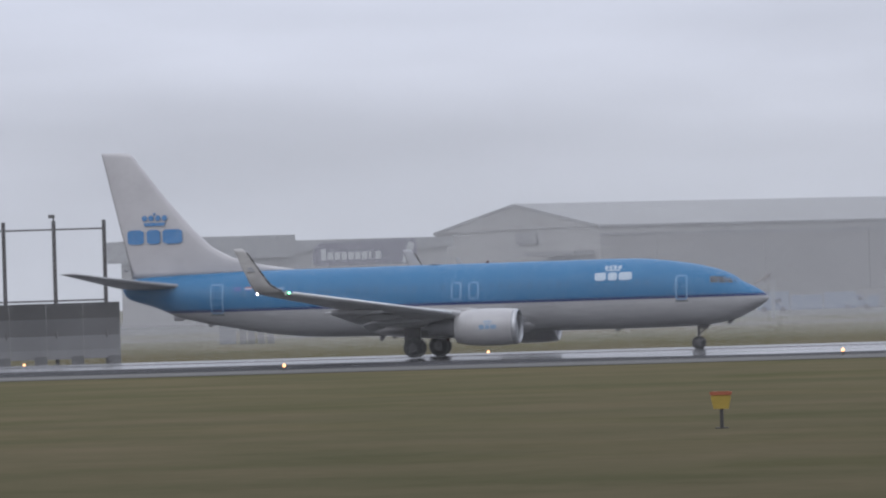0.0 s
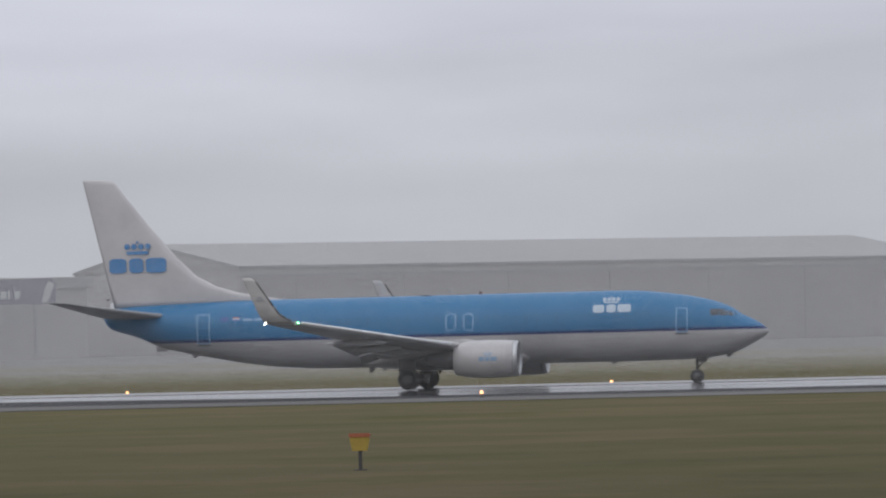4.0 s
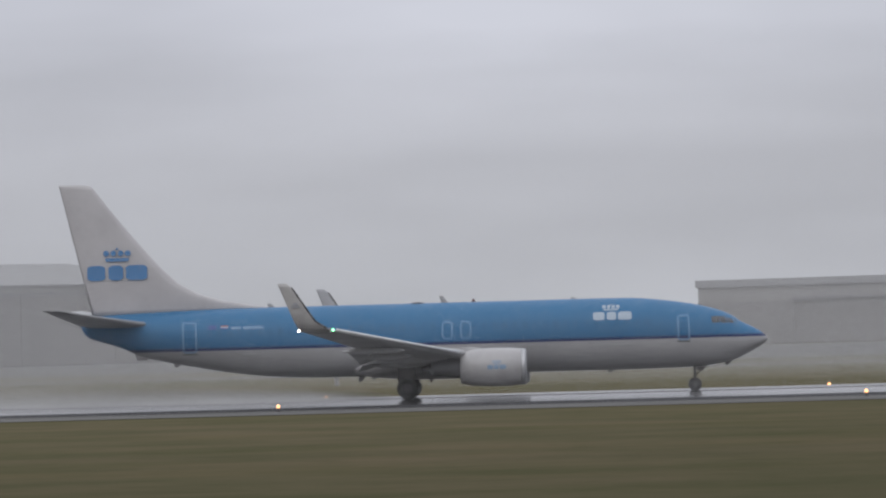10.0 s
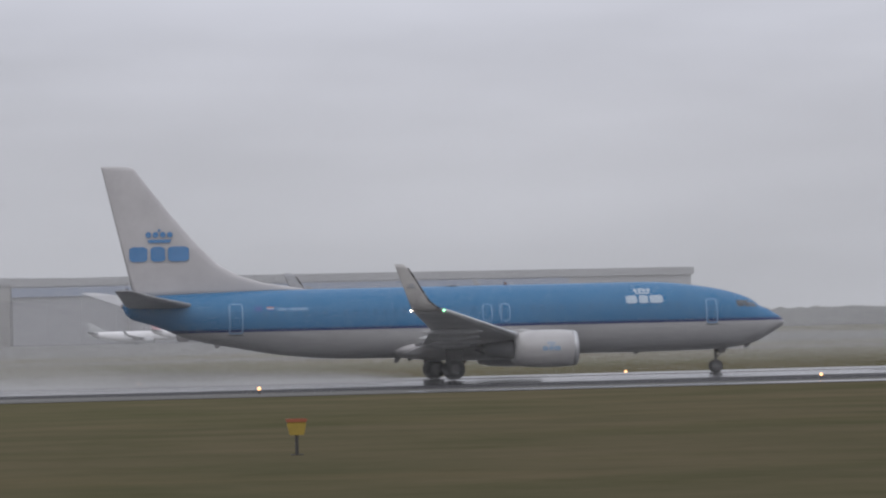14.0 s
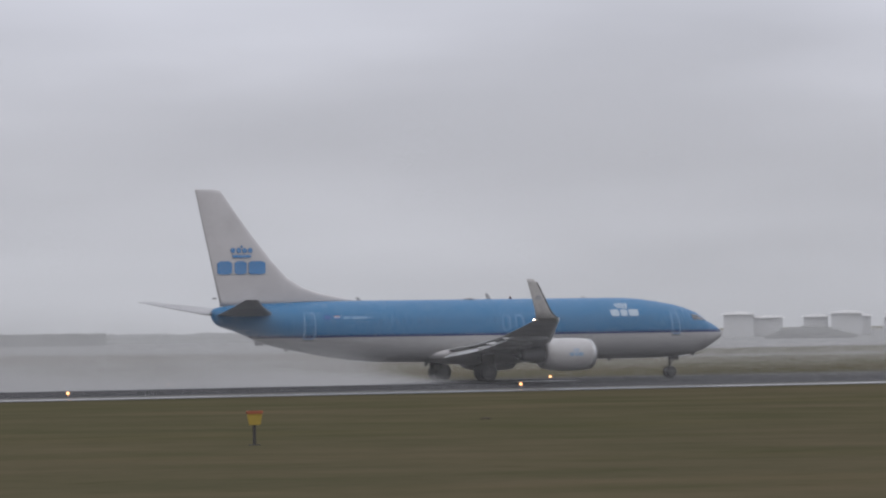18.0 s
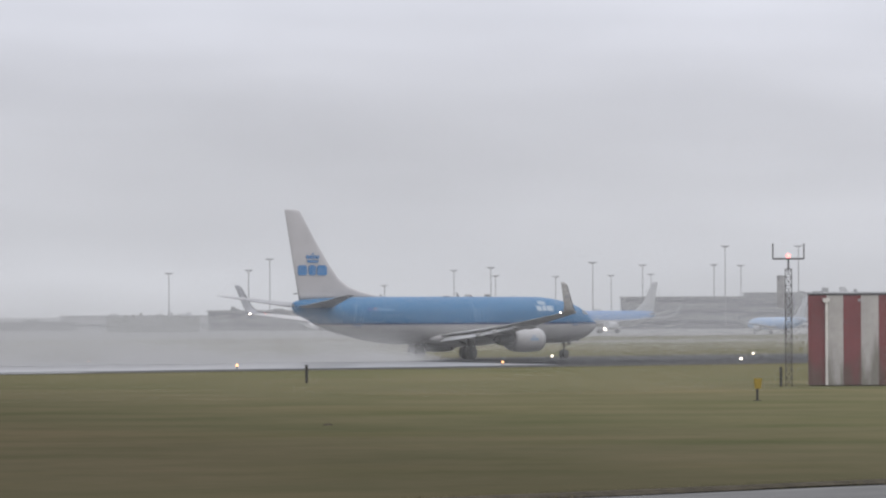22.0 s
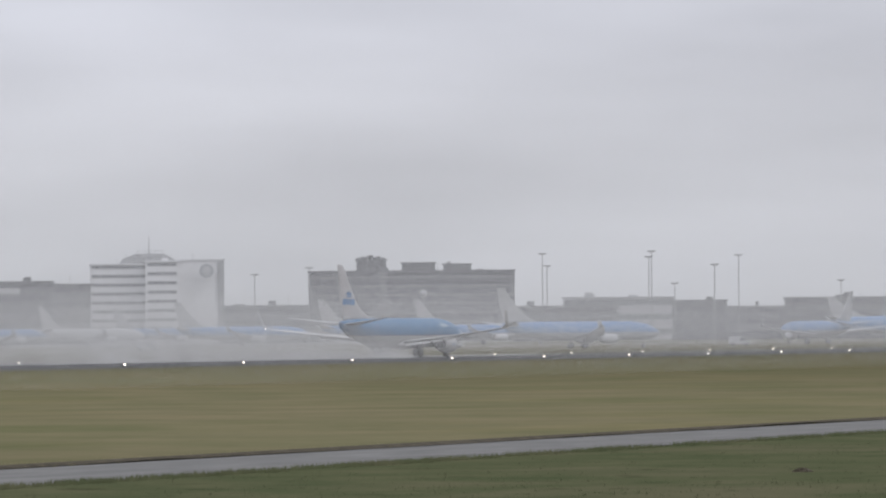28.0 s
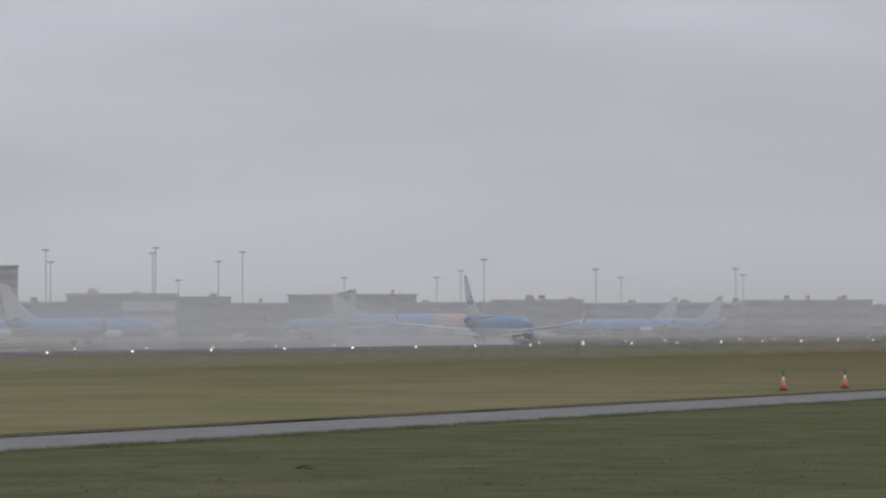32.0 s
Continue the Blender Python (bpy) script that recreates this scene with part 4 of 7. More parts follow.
# ---------------------------------------------------------------- wind pole with stakes
def wind_pole():
    ob = thing("measuring_pole", (94.2, 210.4, 0.03), "tall red and white banded measuring pole in the grass", "pole")
    top = 7.45
    bands = ((0.0, 0.055, "pole_brown"), (1.9, 0.05, "offwhite"), (2.12, 0.055, "mast_red"), (2.55, 0.05, "offwhite"), (2.75, 0.05, "sign_red"), (2.86, 0.05, "offwhite"), (2.98, 0.05, "mast_red"), (3.1, 0.05, "offwhite"),
             (3.3, 0.05, "sign_red"), (3.42, 0.05, "offwhite"), (4.2, 0.055, "pole_purple"), (5.12, 0.055, "pole_grey"), (6.25, 0.055, "mast_red"), (6.6, 0.06, "mast_red"), (7.2, 0.035, "post"), (top, 0, ""))
    for (z0, r, mt), (z1, _, _) in zip(bands, bands[1:]):
        part("band", tube(bmesh.new(), (0, 0, z0), (0, 0, z1), r, r, 10), mt, ob)
    bm = bmesh.new()
    box(bm, -0.05, -0.05, 5.05, 0.45, 0.05, 5.13)
    turned(bm, [(5.13, 0.05), (5.22, 0.12), (5.26, 0.02)], "z", 10, (0.32, 0, 0))
    part("sensor_arm", bm, "post", ob, "dark sensor arm")


M["pole_brown"] = material("pole_brown", (0.13, 0.11, 0.095), 0.7, scale=2.0)
M["pole_purple"] = material("pole_purple", (0.14, 0.035, 0.10), 0.6, scale=2.0)
M["pole_grey"] = material("pole_grey", (0.26, 0.245, 0.245), 0.6, scale=2.0)
M["mast_red"] = material("mast_red", (0.09, 0.035, 0.04), 0.5, scale=1.0)
M["box_orange"] = material("box_orange", (0.20, 0.105, 0.05), 0.7, scale=3.0)
wind_pole()
for px, py in ((92.6, 211.7), (93.5, 211.0), (95.0, 209.8), (96.0, 209.0)):
    sob = thing("boundary_stake", (px, py, 0.03), "thin dark stake round the measuring pole", "stake", "stakes round the pole")
    bm = bmesh.new()
    tube(bm, (0, 0, 0), (0, 0, 0.9), 0.05, n=8)
    part("shaft", bm, "post", sob)
    bm = bmesh.new()
    box(bm, -0.07, -0.07, 0.9, 0.07, 0.07, 0.95)
    part("cap", bm, "sign_red", sob)
bob = thing("junction_box", (95.35, 209.4, 0.03), "small orange junction box by the measuring pole", "box")
part("case", boxm(-0.28, -0.15, 0.12, 0.28, 0.15, 0.42), "box_orange", bob)
part("feet", box(boxm(-0.25, -0.1, 0, -0.18, 0.1, 0.12), 0.18, -0.1, 0, 0.25, 0.1, 0.12), "post", bob)
rob = thing("pipe_hoop", (94.55, 210.1, 0.03), "low bent metal hoop by the measuring pole", "hoop")
bm = bmesh.new()
tube(bm, (0, 0, 0.42), (0.75, -0.5, 0.42), 0.03, n=8)
tube(bm, (0.75, -0.5, 0.42), (0.85, -0.57, 0), 0.03, n=8)
tube(bm, (0, 0, 0.42), (-0.03, 0.03, 0), 0.03, n=8)
part("pipe", bm, "galv", rob)

# ---------------------------------------------------------------- glide path mast


def lattice(ob, half, top, z0=0.0, bay=0.55, mat="galv", r=0.028, legmat=None):
    """Four legs with rings and crossed braces, each leg and bay a part of its own."""
    for sx, sy in ((-1, -1), (1, -1), (1, 1), (-1, 1)):
        bm = bmesh.new()
        tube(bm, (sx * half, sy * half, z0), (sx * half, sy * half, top), r * 1.5, n=6)
        part("leg", bm, legmat or mat, ob)
    n = max(1, round((top - z0) / bay))
    for k in range(n):
        a, b = z0 + (top - z0) * k / n, z0 + (top - z0) * (k + 1) / n
        bm = bmesh.new()
        c = [(-half, -half), (half, -half), (half, half), (-half, half)]
        for i in range(4):
            p, q = c[i], c[(i + 1) % 4]
            tube(bm, (*p, b), (*q, b), r, n=4)
            tube(bm, (*(p if k % 2 else q), a), (*(q if k % 2 else p), b), r, n=4)
        part("brace_bay", bm, mat, ob)


def glide_mast():
    x, y = polar(42.89, 297.0)[:2]
    ob = thing("glide_path_mast", (x, y, 0.05), "tall lattice landing-aid mast with three white aerials and a red lamp", "mast", turn=-42.9)
    lattice(ob, 0.42, 17.45, 2.0, 0.62, "mast_mid", 0.03, "mast_leg")
    for sx in (-0.11, 0.11):
        part("inner_leg", tube(bmesh.new(), (sx, -0.42, 2.0), (sx, -0.42, 17.4), 0.035, n=6), "mast_leg", ob)
    for sx in (-0.42, 0.42):
        bm = bmesh.new()
        tube(bm, (sx, 0, 0.35), (sx, 0, 2.0), 0.05, n=8)
        part("foot_leg", bm, "mast_leg", ob)
    bm = bmesh.new()
    tube(bm, (-0.08, -0.2, 0.3), (-0.08, -0.2, 6.6), 0.09, n=8)
    part("cable_duct", bm, "mast_leg", ob)
    for z in (5.0, 6.3):
        bm = bmesh.new()
        for s in (-1, 1):
            box(bm, -0.62, s * 0.5 - 0.04, z, 0.62, s * 0.5 + 0.04, z + 0.08)
        box(bm, -0.62, -0.5, z, -0.54, 0.5, z + 0.08)
        box(bm, 0.54, -0.5, z, 0.62, 0.5, z + 0.08)
        part("collar", bm, "mast_red", ob, "dark red collar ring")
    for z, dx in ((15.50, -0.95), (10.17, -0.72), (4.80, -0.52)):
        bm = bmesh.new()
        rings = []
        for u, s in ((-0.78, 0.6), (-0.74, 0.85), (-0.66, 0.97), (0, 1), (0.66, 0.97), (0.74, 0.85), (0.78, 0.6)):
            rings.append([(dx + u, -0.5 + 0.32 * s * math.copysign(abs(math.cos(a)) ** 0.5, math.cos(a)), z + 0.31 * s * math.copysign(abs(math.sin(a)) ** 0.5, math.sin(a))) for a in [k * math.tau / 16 for k in range(16)]])
        loft(bm, rings)
        bmesh.ops.recalc_face_normals(bm, faces=bm.faces)
        aer = part("aerial_box", bm, "aerial_white", ob, "white rounded aerial housing", True)
        bm = bmesh.new()
        box(bm, dx + 0.1, -0.42, z - 0.08, 0.42, -0.36, z + 0.08)
        part("bracket", bm, "galv", aer)
    bm = bmesh.new()
    tube(bm, (0.5, 0, 6.4), (2.2, 0.22, 3.0), 0.07, n=8)
    part("strut", bm, "mast_leg", ob, "dark diagonal strut")
    bm = bmesh.new()
    tube(bm, (2.18, 0.22, 3.04), (3.6, 0.4, 0.2), 0.055, n=8)
    part("strut_sleeve", bm, "pole_grey", ob, "white lower end of the strut")
    bm = bmesh.new()
    bmesh.ops.create_icosphere(bm, subdivisions=2, radius=0.11)
    lp = part("obstruction_light", bm, "lamp_red", ob, "glowing red obstruction lamp", True)
    lp.location = (-0.05, 0, 17.65)
    for k in range(26):
        bm = bmesh.new()
        tube(bm, (0.42, -0.44, 2.3 + k * 0.58), (0.62, -0.44, 2.3 + k * 0.58), 0.018, n=4)
        part("step_bolt", bm, "galv", ob)
    # low working platform at its foot
    pl = thing("mast_platform", (x, y, 0.05), "long low dark steel walkway on short legs at the mast's foot", "platform", turn=-42.9)
    part("deck", boxm(-5.05, -1.7, 0.33, 4.35, -0.6, 0.46), "dark_steel", pl)
    for k in range(9):
        u = -4.9 + 1.12 * k
        part("leg", boxm(u, -1.65, -0.05, u + 0.1, -1.5, 0.33), "dark_steel", pl)
        part("leg", boxm(u + 0.1, -0.8, -0.05, u + 0.2, -0.68, 0.33), "dark_steel", pl)
    bx = thing("equipment_box", (x, y, 0.05), "grey equipment box on the mast platform", "box", turn=-42.9)
    part("case", boxm(0.95, -1.2, 0.46, 1.95, -0.7, 1.08), "grey_wall", bx)
    part("lid", boxm(0.9, -1.25, 1.08, 2.0, -0.65, 1.13), "galv", bx)
    bx = thing("equipment_box", (x, y, 0.05), "small dark equipment box on the mast platform", "box", turn=-42.9)
    part("case", boxm(-3.55, -1.2, 0.46, -3.2, -0.8, 0.92), "dark_steel", bx)
    part("lid", boxm(-3.6, -1.25, 0.92, -3.15, -0.75, 0.97), "dark_metal", bx)


M["mast_mid"] = material("mast_paint", (0.085, 0.066, 0.066), 0.5, 0.2, scale=0.3, vary=0.3, color2=(0.055, 0.042, 0.045))
M["mast_leg"] = material("mast_leg", (0.085, 0.058, 0.060), 0.5, 0.2, scale=0.4, vary=0.3, color2=(0.055, 0.038, 0.042))
M["aerial_white"] = material("aerial_white", (0.37, 0.37, 0.38), 0.5, scale=1.0, vary=0.1)
glide_mast()

# ---------------------------------------------------------------- striped hut and its mast


def stained(mat, dirt):
    """Algae that has climbed the boards in tongues of uneven height."""
    nt, ln = mat.node_tree.nodes, mat.node_tree.links
    bs = nt["Principled BSDF"]
    src = bs.inputs["Base Color"].links[0].from_socket
    tc = nt.new("ShaderNodeTexCoord")
    mp = nt.new("ShaderNodeMapping")
    mp.inputs["Scale"].default_value = (1.0, 1.0, 0.22)
    ln.new(tc.outputs["Object"], mp.inputs["Vector"])
    tongues = nt.new("ShaderNodeTexNoise")
    tongues.inputs["Scale"].default_value, tongues.inputs["Detail"].default_value = 1.3, 5.0
    ln.new(mp.outputs[0], tongues.inputs["Vector"])
    sp = nt.new("ShaderNodeSeparateXYZ")
    ln.new(tc.outputs["Object"], sp.inputs[0])
    reach = nt.new("ShaderNodeMath")
    reach.operation = "MULTIPLY_ADD"
    reach.inputs[1].default_value = -0.13
    ln.new(sp.outputs["Z"], reach.inputs[0])
    ln.new(tongues.outputs["Fac"], reach.inputs[2])
    mr = nt.new("ShaderNodeMapRange")
    mr.inputs["From Min"].default_value, mr.inputs["From Max"].default_value = 0.28, 0.48
    ln.new(reach.outputs[0], mr.inputs["Value"])
    mx = nt.new("ShaderNodeMix")
    mx.data_type = "RGBA"
    ln.new(mr.outputs[0], mx.inputs[0])
    ln.new(src, mx.inputs[6])
    mx.inputs[7].default_value = (*dirt, 1)
    ln.new(mx.outputs[2], bs.inputs["Base Color"])


M["stained_white"] = material("stained_boards", (0.36, 0.345, 0.33), 0.7, scale=0.6, vary=0.2)
stained(M["stained_white"], (0.17, 0.162, 0.142))
stained(M["red"], (0.105, 0.070, 0.062))


def striped_hut():
    cx, cy = polar(53.615, 286.0)[:2]
    ob = thing("striped_hut", (cx, cy, 0), "red and white striped equipment hut with dirty boards", "hut", turn=-53.6)
    half, top, dep = 5.68, 4.98, 3.2
    d = 286.0
    part("core", boxm(-half + 0.05, 0.05, 0.0, half - 0.05, dep, top - 0.08), "dark_wall", ob)
    part("roof", boxm(-half - 0.06, -0.08, top - 0.08, half + 0.06, dep + 0.08, top), "dark_wall", ob, "dark flat roof edge")
    edges = [52.47, 52.67, 52.85, 53.04, 53.23, 53.42, 53.61, 53.93, 54.08, 54.22, 54.36, 54.50, 54.63, 54.75]
    rnd = random.Random(4)
    for i in range(13):
        u0, u1 = [d * math.tan(radians(a - 53.615)) for a in edges[i:i + 2]]
        red = i % 2 == 0
        n = max(2, round((u1 - u0) / 0.32))
        for k in range(n):
            a, b = u0 + (u1 - u0) * k / n, u0 + (u1 - u0) * (k + 1) / n
            o = rnd.uniform(-0.012, 0.012)
            part("board", boxm(a + 0.002, -0.03 + o * 0.5, 0.05, b - 0.002, 0.05, top - 0.1), "red" if red else "stained_white", ob)
    bm = bmesh.new()
    tube(bm, (-4.72, -0.13, 0.05), (-4.72, -0.13, 4.55), 0.07, n=8)
    box(bm, -4.9, -0.22, 4.5, -4.55, -0.05, 4.72)
    part("downpipe", bm, "offwhite", ob, "white downpipe")
    part("hatch", box(boxm(-0.75, -0.08, 2.95, -0.15, -0.03, 3.6), -0.70, -0.10, 3.0, -0.2, -0.08, 3.55), "offwhite", ob, "square wall hatch")
    for k in range(3):
        part("vent_slat", boxm(-0.68, -0.115, 3.1 + k * 0.16, -0.22, -0.10, 3.18 + k * 0.16), "galv", ob)
    for u in (-2.95, 2.25, 3.6):
        part("wall_lamp", boxm(u - 0.08, -0.09, 4.55, u + 0.08, -0.03, 4.68), "galv", ob)
    # mast beside it
    mx, my = polar(52.262, 284.5)[:2]
    mb = thing("lamp_mast", (mx, my, 0), "slim lattice mast with a forked top and a red lamp", "mast", turn=-52.2)
    lattice(mb, 0.17, 6.3, 0.0, 0.45, "dark_steel", 0.016)
    bm = bmesh.new()
    tube(bm, (0, 0, 6.2), (0, 0, 6.84), 0.05, n=8)
    tube(bm, (-0.85, 0, 6.84), (0.85, 0, 6.84), 0.045, n=8)
    for s in (-1, 1):
        tube(bm, (s * 0.83, 0, 6.84), (s * 0.83, 0, 7.66), 0.035, n=8)
    part("fork", bm, "dark_steel", mb, "dark forked top")
    bm = bmesh.new()
    bmesh.ops.create_icosphere(bm, subdivisions=2, radius=0.10)
    lp = part("obstruction_light", bm, "lamp_red", mb, "glowing red lamp", True)
    lp.location = (0, 0, 7.00)
    part("cabinet", boxm(-0.62, -0.2, 4.2, -0.22, 0.2, 5.95), "galv", mb, "narrow grey cabinet")
    part("base_cabinet", boxm(-0.5, -0.15, 0, -0.35, 0.1, 1.05), "post", mb)
    return ob


striped_hut()
rwob = thing("runway_visibility_sensor", (*polar(56.31, 421.0)[:2], ground_z(233.5)), "small T-shaped sensor post with two white boxes", "sensor", turn=-56)
bm = bmesh.new()
tube(bm, (0, 0, 0), (0, 0, 3.3), 0.05, n=8)
tube(bm, (-0.8, 0, 3.2), (0.8, 0, 3.2), 0.04, n=8)
part("post", bm, "far_steel", rwob)
for u in (-0.75, 0.75):
    part("sensor_head", boxm(u - 0.13, -0.1, 3.12, u + 0.13, 0.1, 3.42), "grey_wall", rwob)
part("control_box", boxm(-0.2, -0.12, 1.6, 0.25, 0.12, 2.1), "dark_steel", rwob)
rwob = thing("white_cabinet", (*polar(56.42, 419.0)[:2], ground_z(231.8)), "white electrical cabinet in the grass", "cabinet", turn=-56)
part("case", boxm(-0.35, -0.2, 0, 0.35, 0.2, 0.95), "offwhite", rwob)
part("lid", boxm(-0.38, -0.23, 0.95, 0.38, 0.23, 1.0), "galv", rwob)

# ---------------------------------------------------------------- blast fence


def blast_fence():
    d = 352.0
    ax = polar(-17.655, d)
    ob = thing("blast_fence", (*ax[:2], ground_z(ax[1] - 6) - 0.03), "grey curved steel jet-blast fence with tall posts", "fence", turn=18.3)
    ob.scale = (0.937, 0.937, 0.937)
    bm = bmesh.new()
    # leaning panels, concave towards the runway
    n = 12
    for k in range(n):
        x0, x1 = -2.6 * (k + 1), -2.6 * k - 0.015
        bm = bmesh.new()
        prof = [(0.0, 0.55), (0.22, 1.2), (0.40, 2.2), (0.28, 3.4), (-0.15, 4.52)]
        for (y0, z0), (y1, z1) in zip(prof, prof[1:]):
            v = [bm.verts.new(p) for p in ((x0, y0, z0), (x1, y0, z0), (x1, y1, z1), (x0, y1, z1))]
            w = [bm.verts.new((a.co.x, a.co.y + 0.08, a.co.z)) for a in v]
            bm.faces.new(v)
            bm.faces.new(w[::-1])
            for i in range(4):
                bm.faces.new((v[i], w[i], w[(i + 1) % 4], v[(i + 1) % 4]))
        part("panel", bm, "fence_grey", ob)
        part("footing", boxm(x1 - 0.9, 0.0, 0.0, x1, 0.6, 0.75), "fence_grey", ob)
    for k in range(10):
        u = -0.95 - 3.55 * k
        bm = bmesh.new()
        tube(bm, (u, 0.5, 0.0), (u, 0.5, 10.35), 0.15, 0.14, 10)
        part("post", bm, "dark_steel", ob, "tall dark post")
        if k == 1:
            part("camera_bracket", box(boxm(u - 0.35, 0.4, 10.55, u + 0.1, 0.6, 10.8), u - 0.05, 0.45, 10.3, u + 0.05, 0.55, 10.55), "dark_steel", ob)
    for z in (9.75, 4.7):
        bm = bmesh.new()
        tube(bm, (-33, 0.5, z), (-0.9, 0.5, z), 0.06, n=8)
        part("rail", bm, "dark_steel", ob)


M["fence_grey"] = material("fence_grey", (0.10, 0.10, 0.104), 0.6, 0.2, scale=0.4, vary=0.2, stretch3=(1, 1, 0.3))
blast_fence()

# ---------------------------------------------------------------- windsock


def windsock(az, d, mouth, tail, top, bands, turn):
    """Pole, swivel and a five-banded sock that narrows from its mouth to its tail; mouth and tail: (x, z, radius)."""
    ob = thing("windsock", (*polar(az, d)[:2], ground_z(polar(az, d)[1])), "faded red and white banded windsock on a lattice pole", "windsock", "windsocks", turn=turn)
    part("pole", tube(bmesh.new(), (0, 0, 0), (0, 0, top), 0.07, 0.04, 10), "far_steel", ob)
    low = mouth[1] - 2 * mouth[2]
    bm = bmesh.new()
    for u in (-0.16, 0.16):
        tube(bm, (u, 0.1, 0), (u * 0.6, 0.1, low), 0.035, n=6)
    for k in range(7):
        z0, z1 = low * k / 7, low * (k + 1) / 7
        tube(bm, (-0.14 if k % 2 else 0.14, 0.1, z0), (0.14 if k % 2 else -0.14, 0.1, z1), 0.025, n=5)
    part("lattice", bm, "galv", ob, "pale lattice lower mast")
    bm = bmesh.new()
    for e in (-0.8, 0.0, 0.8):
        tube(bm, (0, 0, mouth[1] + e * mouth[2] * 0.5), (mouth[0], 0, mouth[1] + e * mouth[2]), 0.025, n=5)
    part("swivel", bm, "dark_steel", ob)
    for j in range(5):
        ring = []
        for e in (j, j + 0.5, j + 1):
            f = e / 5
            x, z, r = (m + (n - m) * f for m, n in zip(mouth, tail))
            z += 0.10 * mouth[2] * math.sin(math.pi * f * 1.6)
            ring.append([(x, r * math.cos(a), z + r * math.sin(a)) for a in [q * math.tau / 14 for q in range(14)]])
        bm = loft(bmesh.new(), ring)
        bmesh.ops.recalc_face_normals(bm, faces=bm.faces)
        part("sock_band", bm, bands[j % 2], ob, "", True)


M["sock_red"] = material("sock_red", (0.13, 0.022, 0.032), 0.8, scale=2.0, vary=0.2)
M["sock_white"] = material("sock_white", (0.34, 0.31, 0.31), 0.8, scale=2.0, vary=0.15)
M["sock_dark"] = material("sock_dark", (0.060, 0.045, 0.042), 0.8, scale=2.0, vary=0.2)
M["sock_drab"] = material("sock_drab", (0.115, 0.092, 0.062), 0.8, scale=2.0, vary=0.2)
windsock(-2.965, 420.0, (-0.53, 5.82, 0.47), (-4.62, 5.42, 0.29), 6.55, ("sock_red", "sock_white"), 3)
windsock(-10.60, 600.0, (-0.25, 4.90, 0.26), (-2.05, 4.15, 0.13), 5.1, ("sock_dark", "sock_drab"), 10)


for az in (-16.335, -16.245, -16.14, -16.035):
    cab = thing("equipment_cabinet", (*polar(az, 480.0)[:2], ground_z(461.0)), "tall dark upright equipment cabinet on the grass behind the runway", "cabinet", "cabinets behind the runway", turn=16)
    part("case", boxm(-0.3, -0.3, 0.12, 0.3, 0.3, 2.4), "dark_steel", cab)
    part("plinth", boxm(-0.36, -0.36, -0.05, 0.36, 0.36, 0.12), "concrete", cab)
    part("cap", boxm(-0.34, -0.34, 2.4, 0.34, 0.34, 2.5), "dark_steel", cab)
shl = thing("equipment_shelter", (*polar(-16.5, 486.0)[:2], ground_z(466.0)), "small grey equipment shelter beside the cabinets", "shelter", turn=16)
part("wall", boxm(-0.75, -0.6, 0, 0.75, 0.6, 2.1), "grey_wall", shl)
part("roof", boxm(-0.85, -0.7, 2.1, 0.85, 0.7, 2.22), "dark_steel", shl)
part("door", boxm(-0.35, -0.64, 0.1, 0.35, -0.6, 1.9), "dark_wall", shl)

bar = thing("red_barrier", (*polar(74.83, 1100.0)[:2], ground_z(287.0) + 0.1), "low red and white barrier board by the runway", "barrier", turn=-74.8)
part("board", boxm(-2.2, -0.1, 0.35, 2.2, 0.1, 1.0), "sign_red", bar)
for u in (-1.8, 0.0, 1.8):
    part("foot", boxm(u - 0.12, -0.4, 0.0, u + 0.12, 0.4, 0.35), "dark_steel", bar)
# ---------------------------------------------------------------- hangars


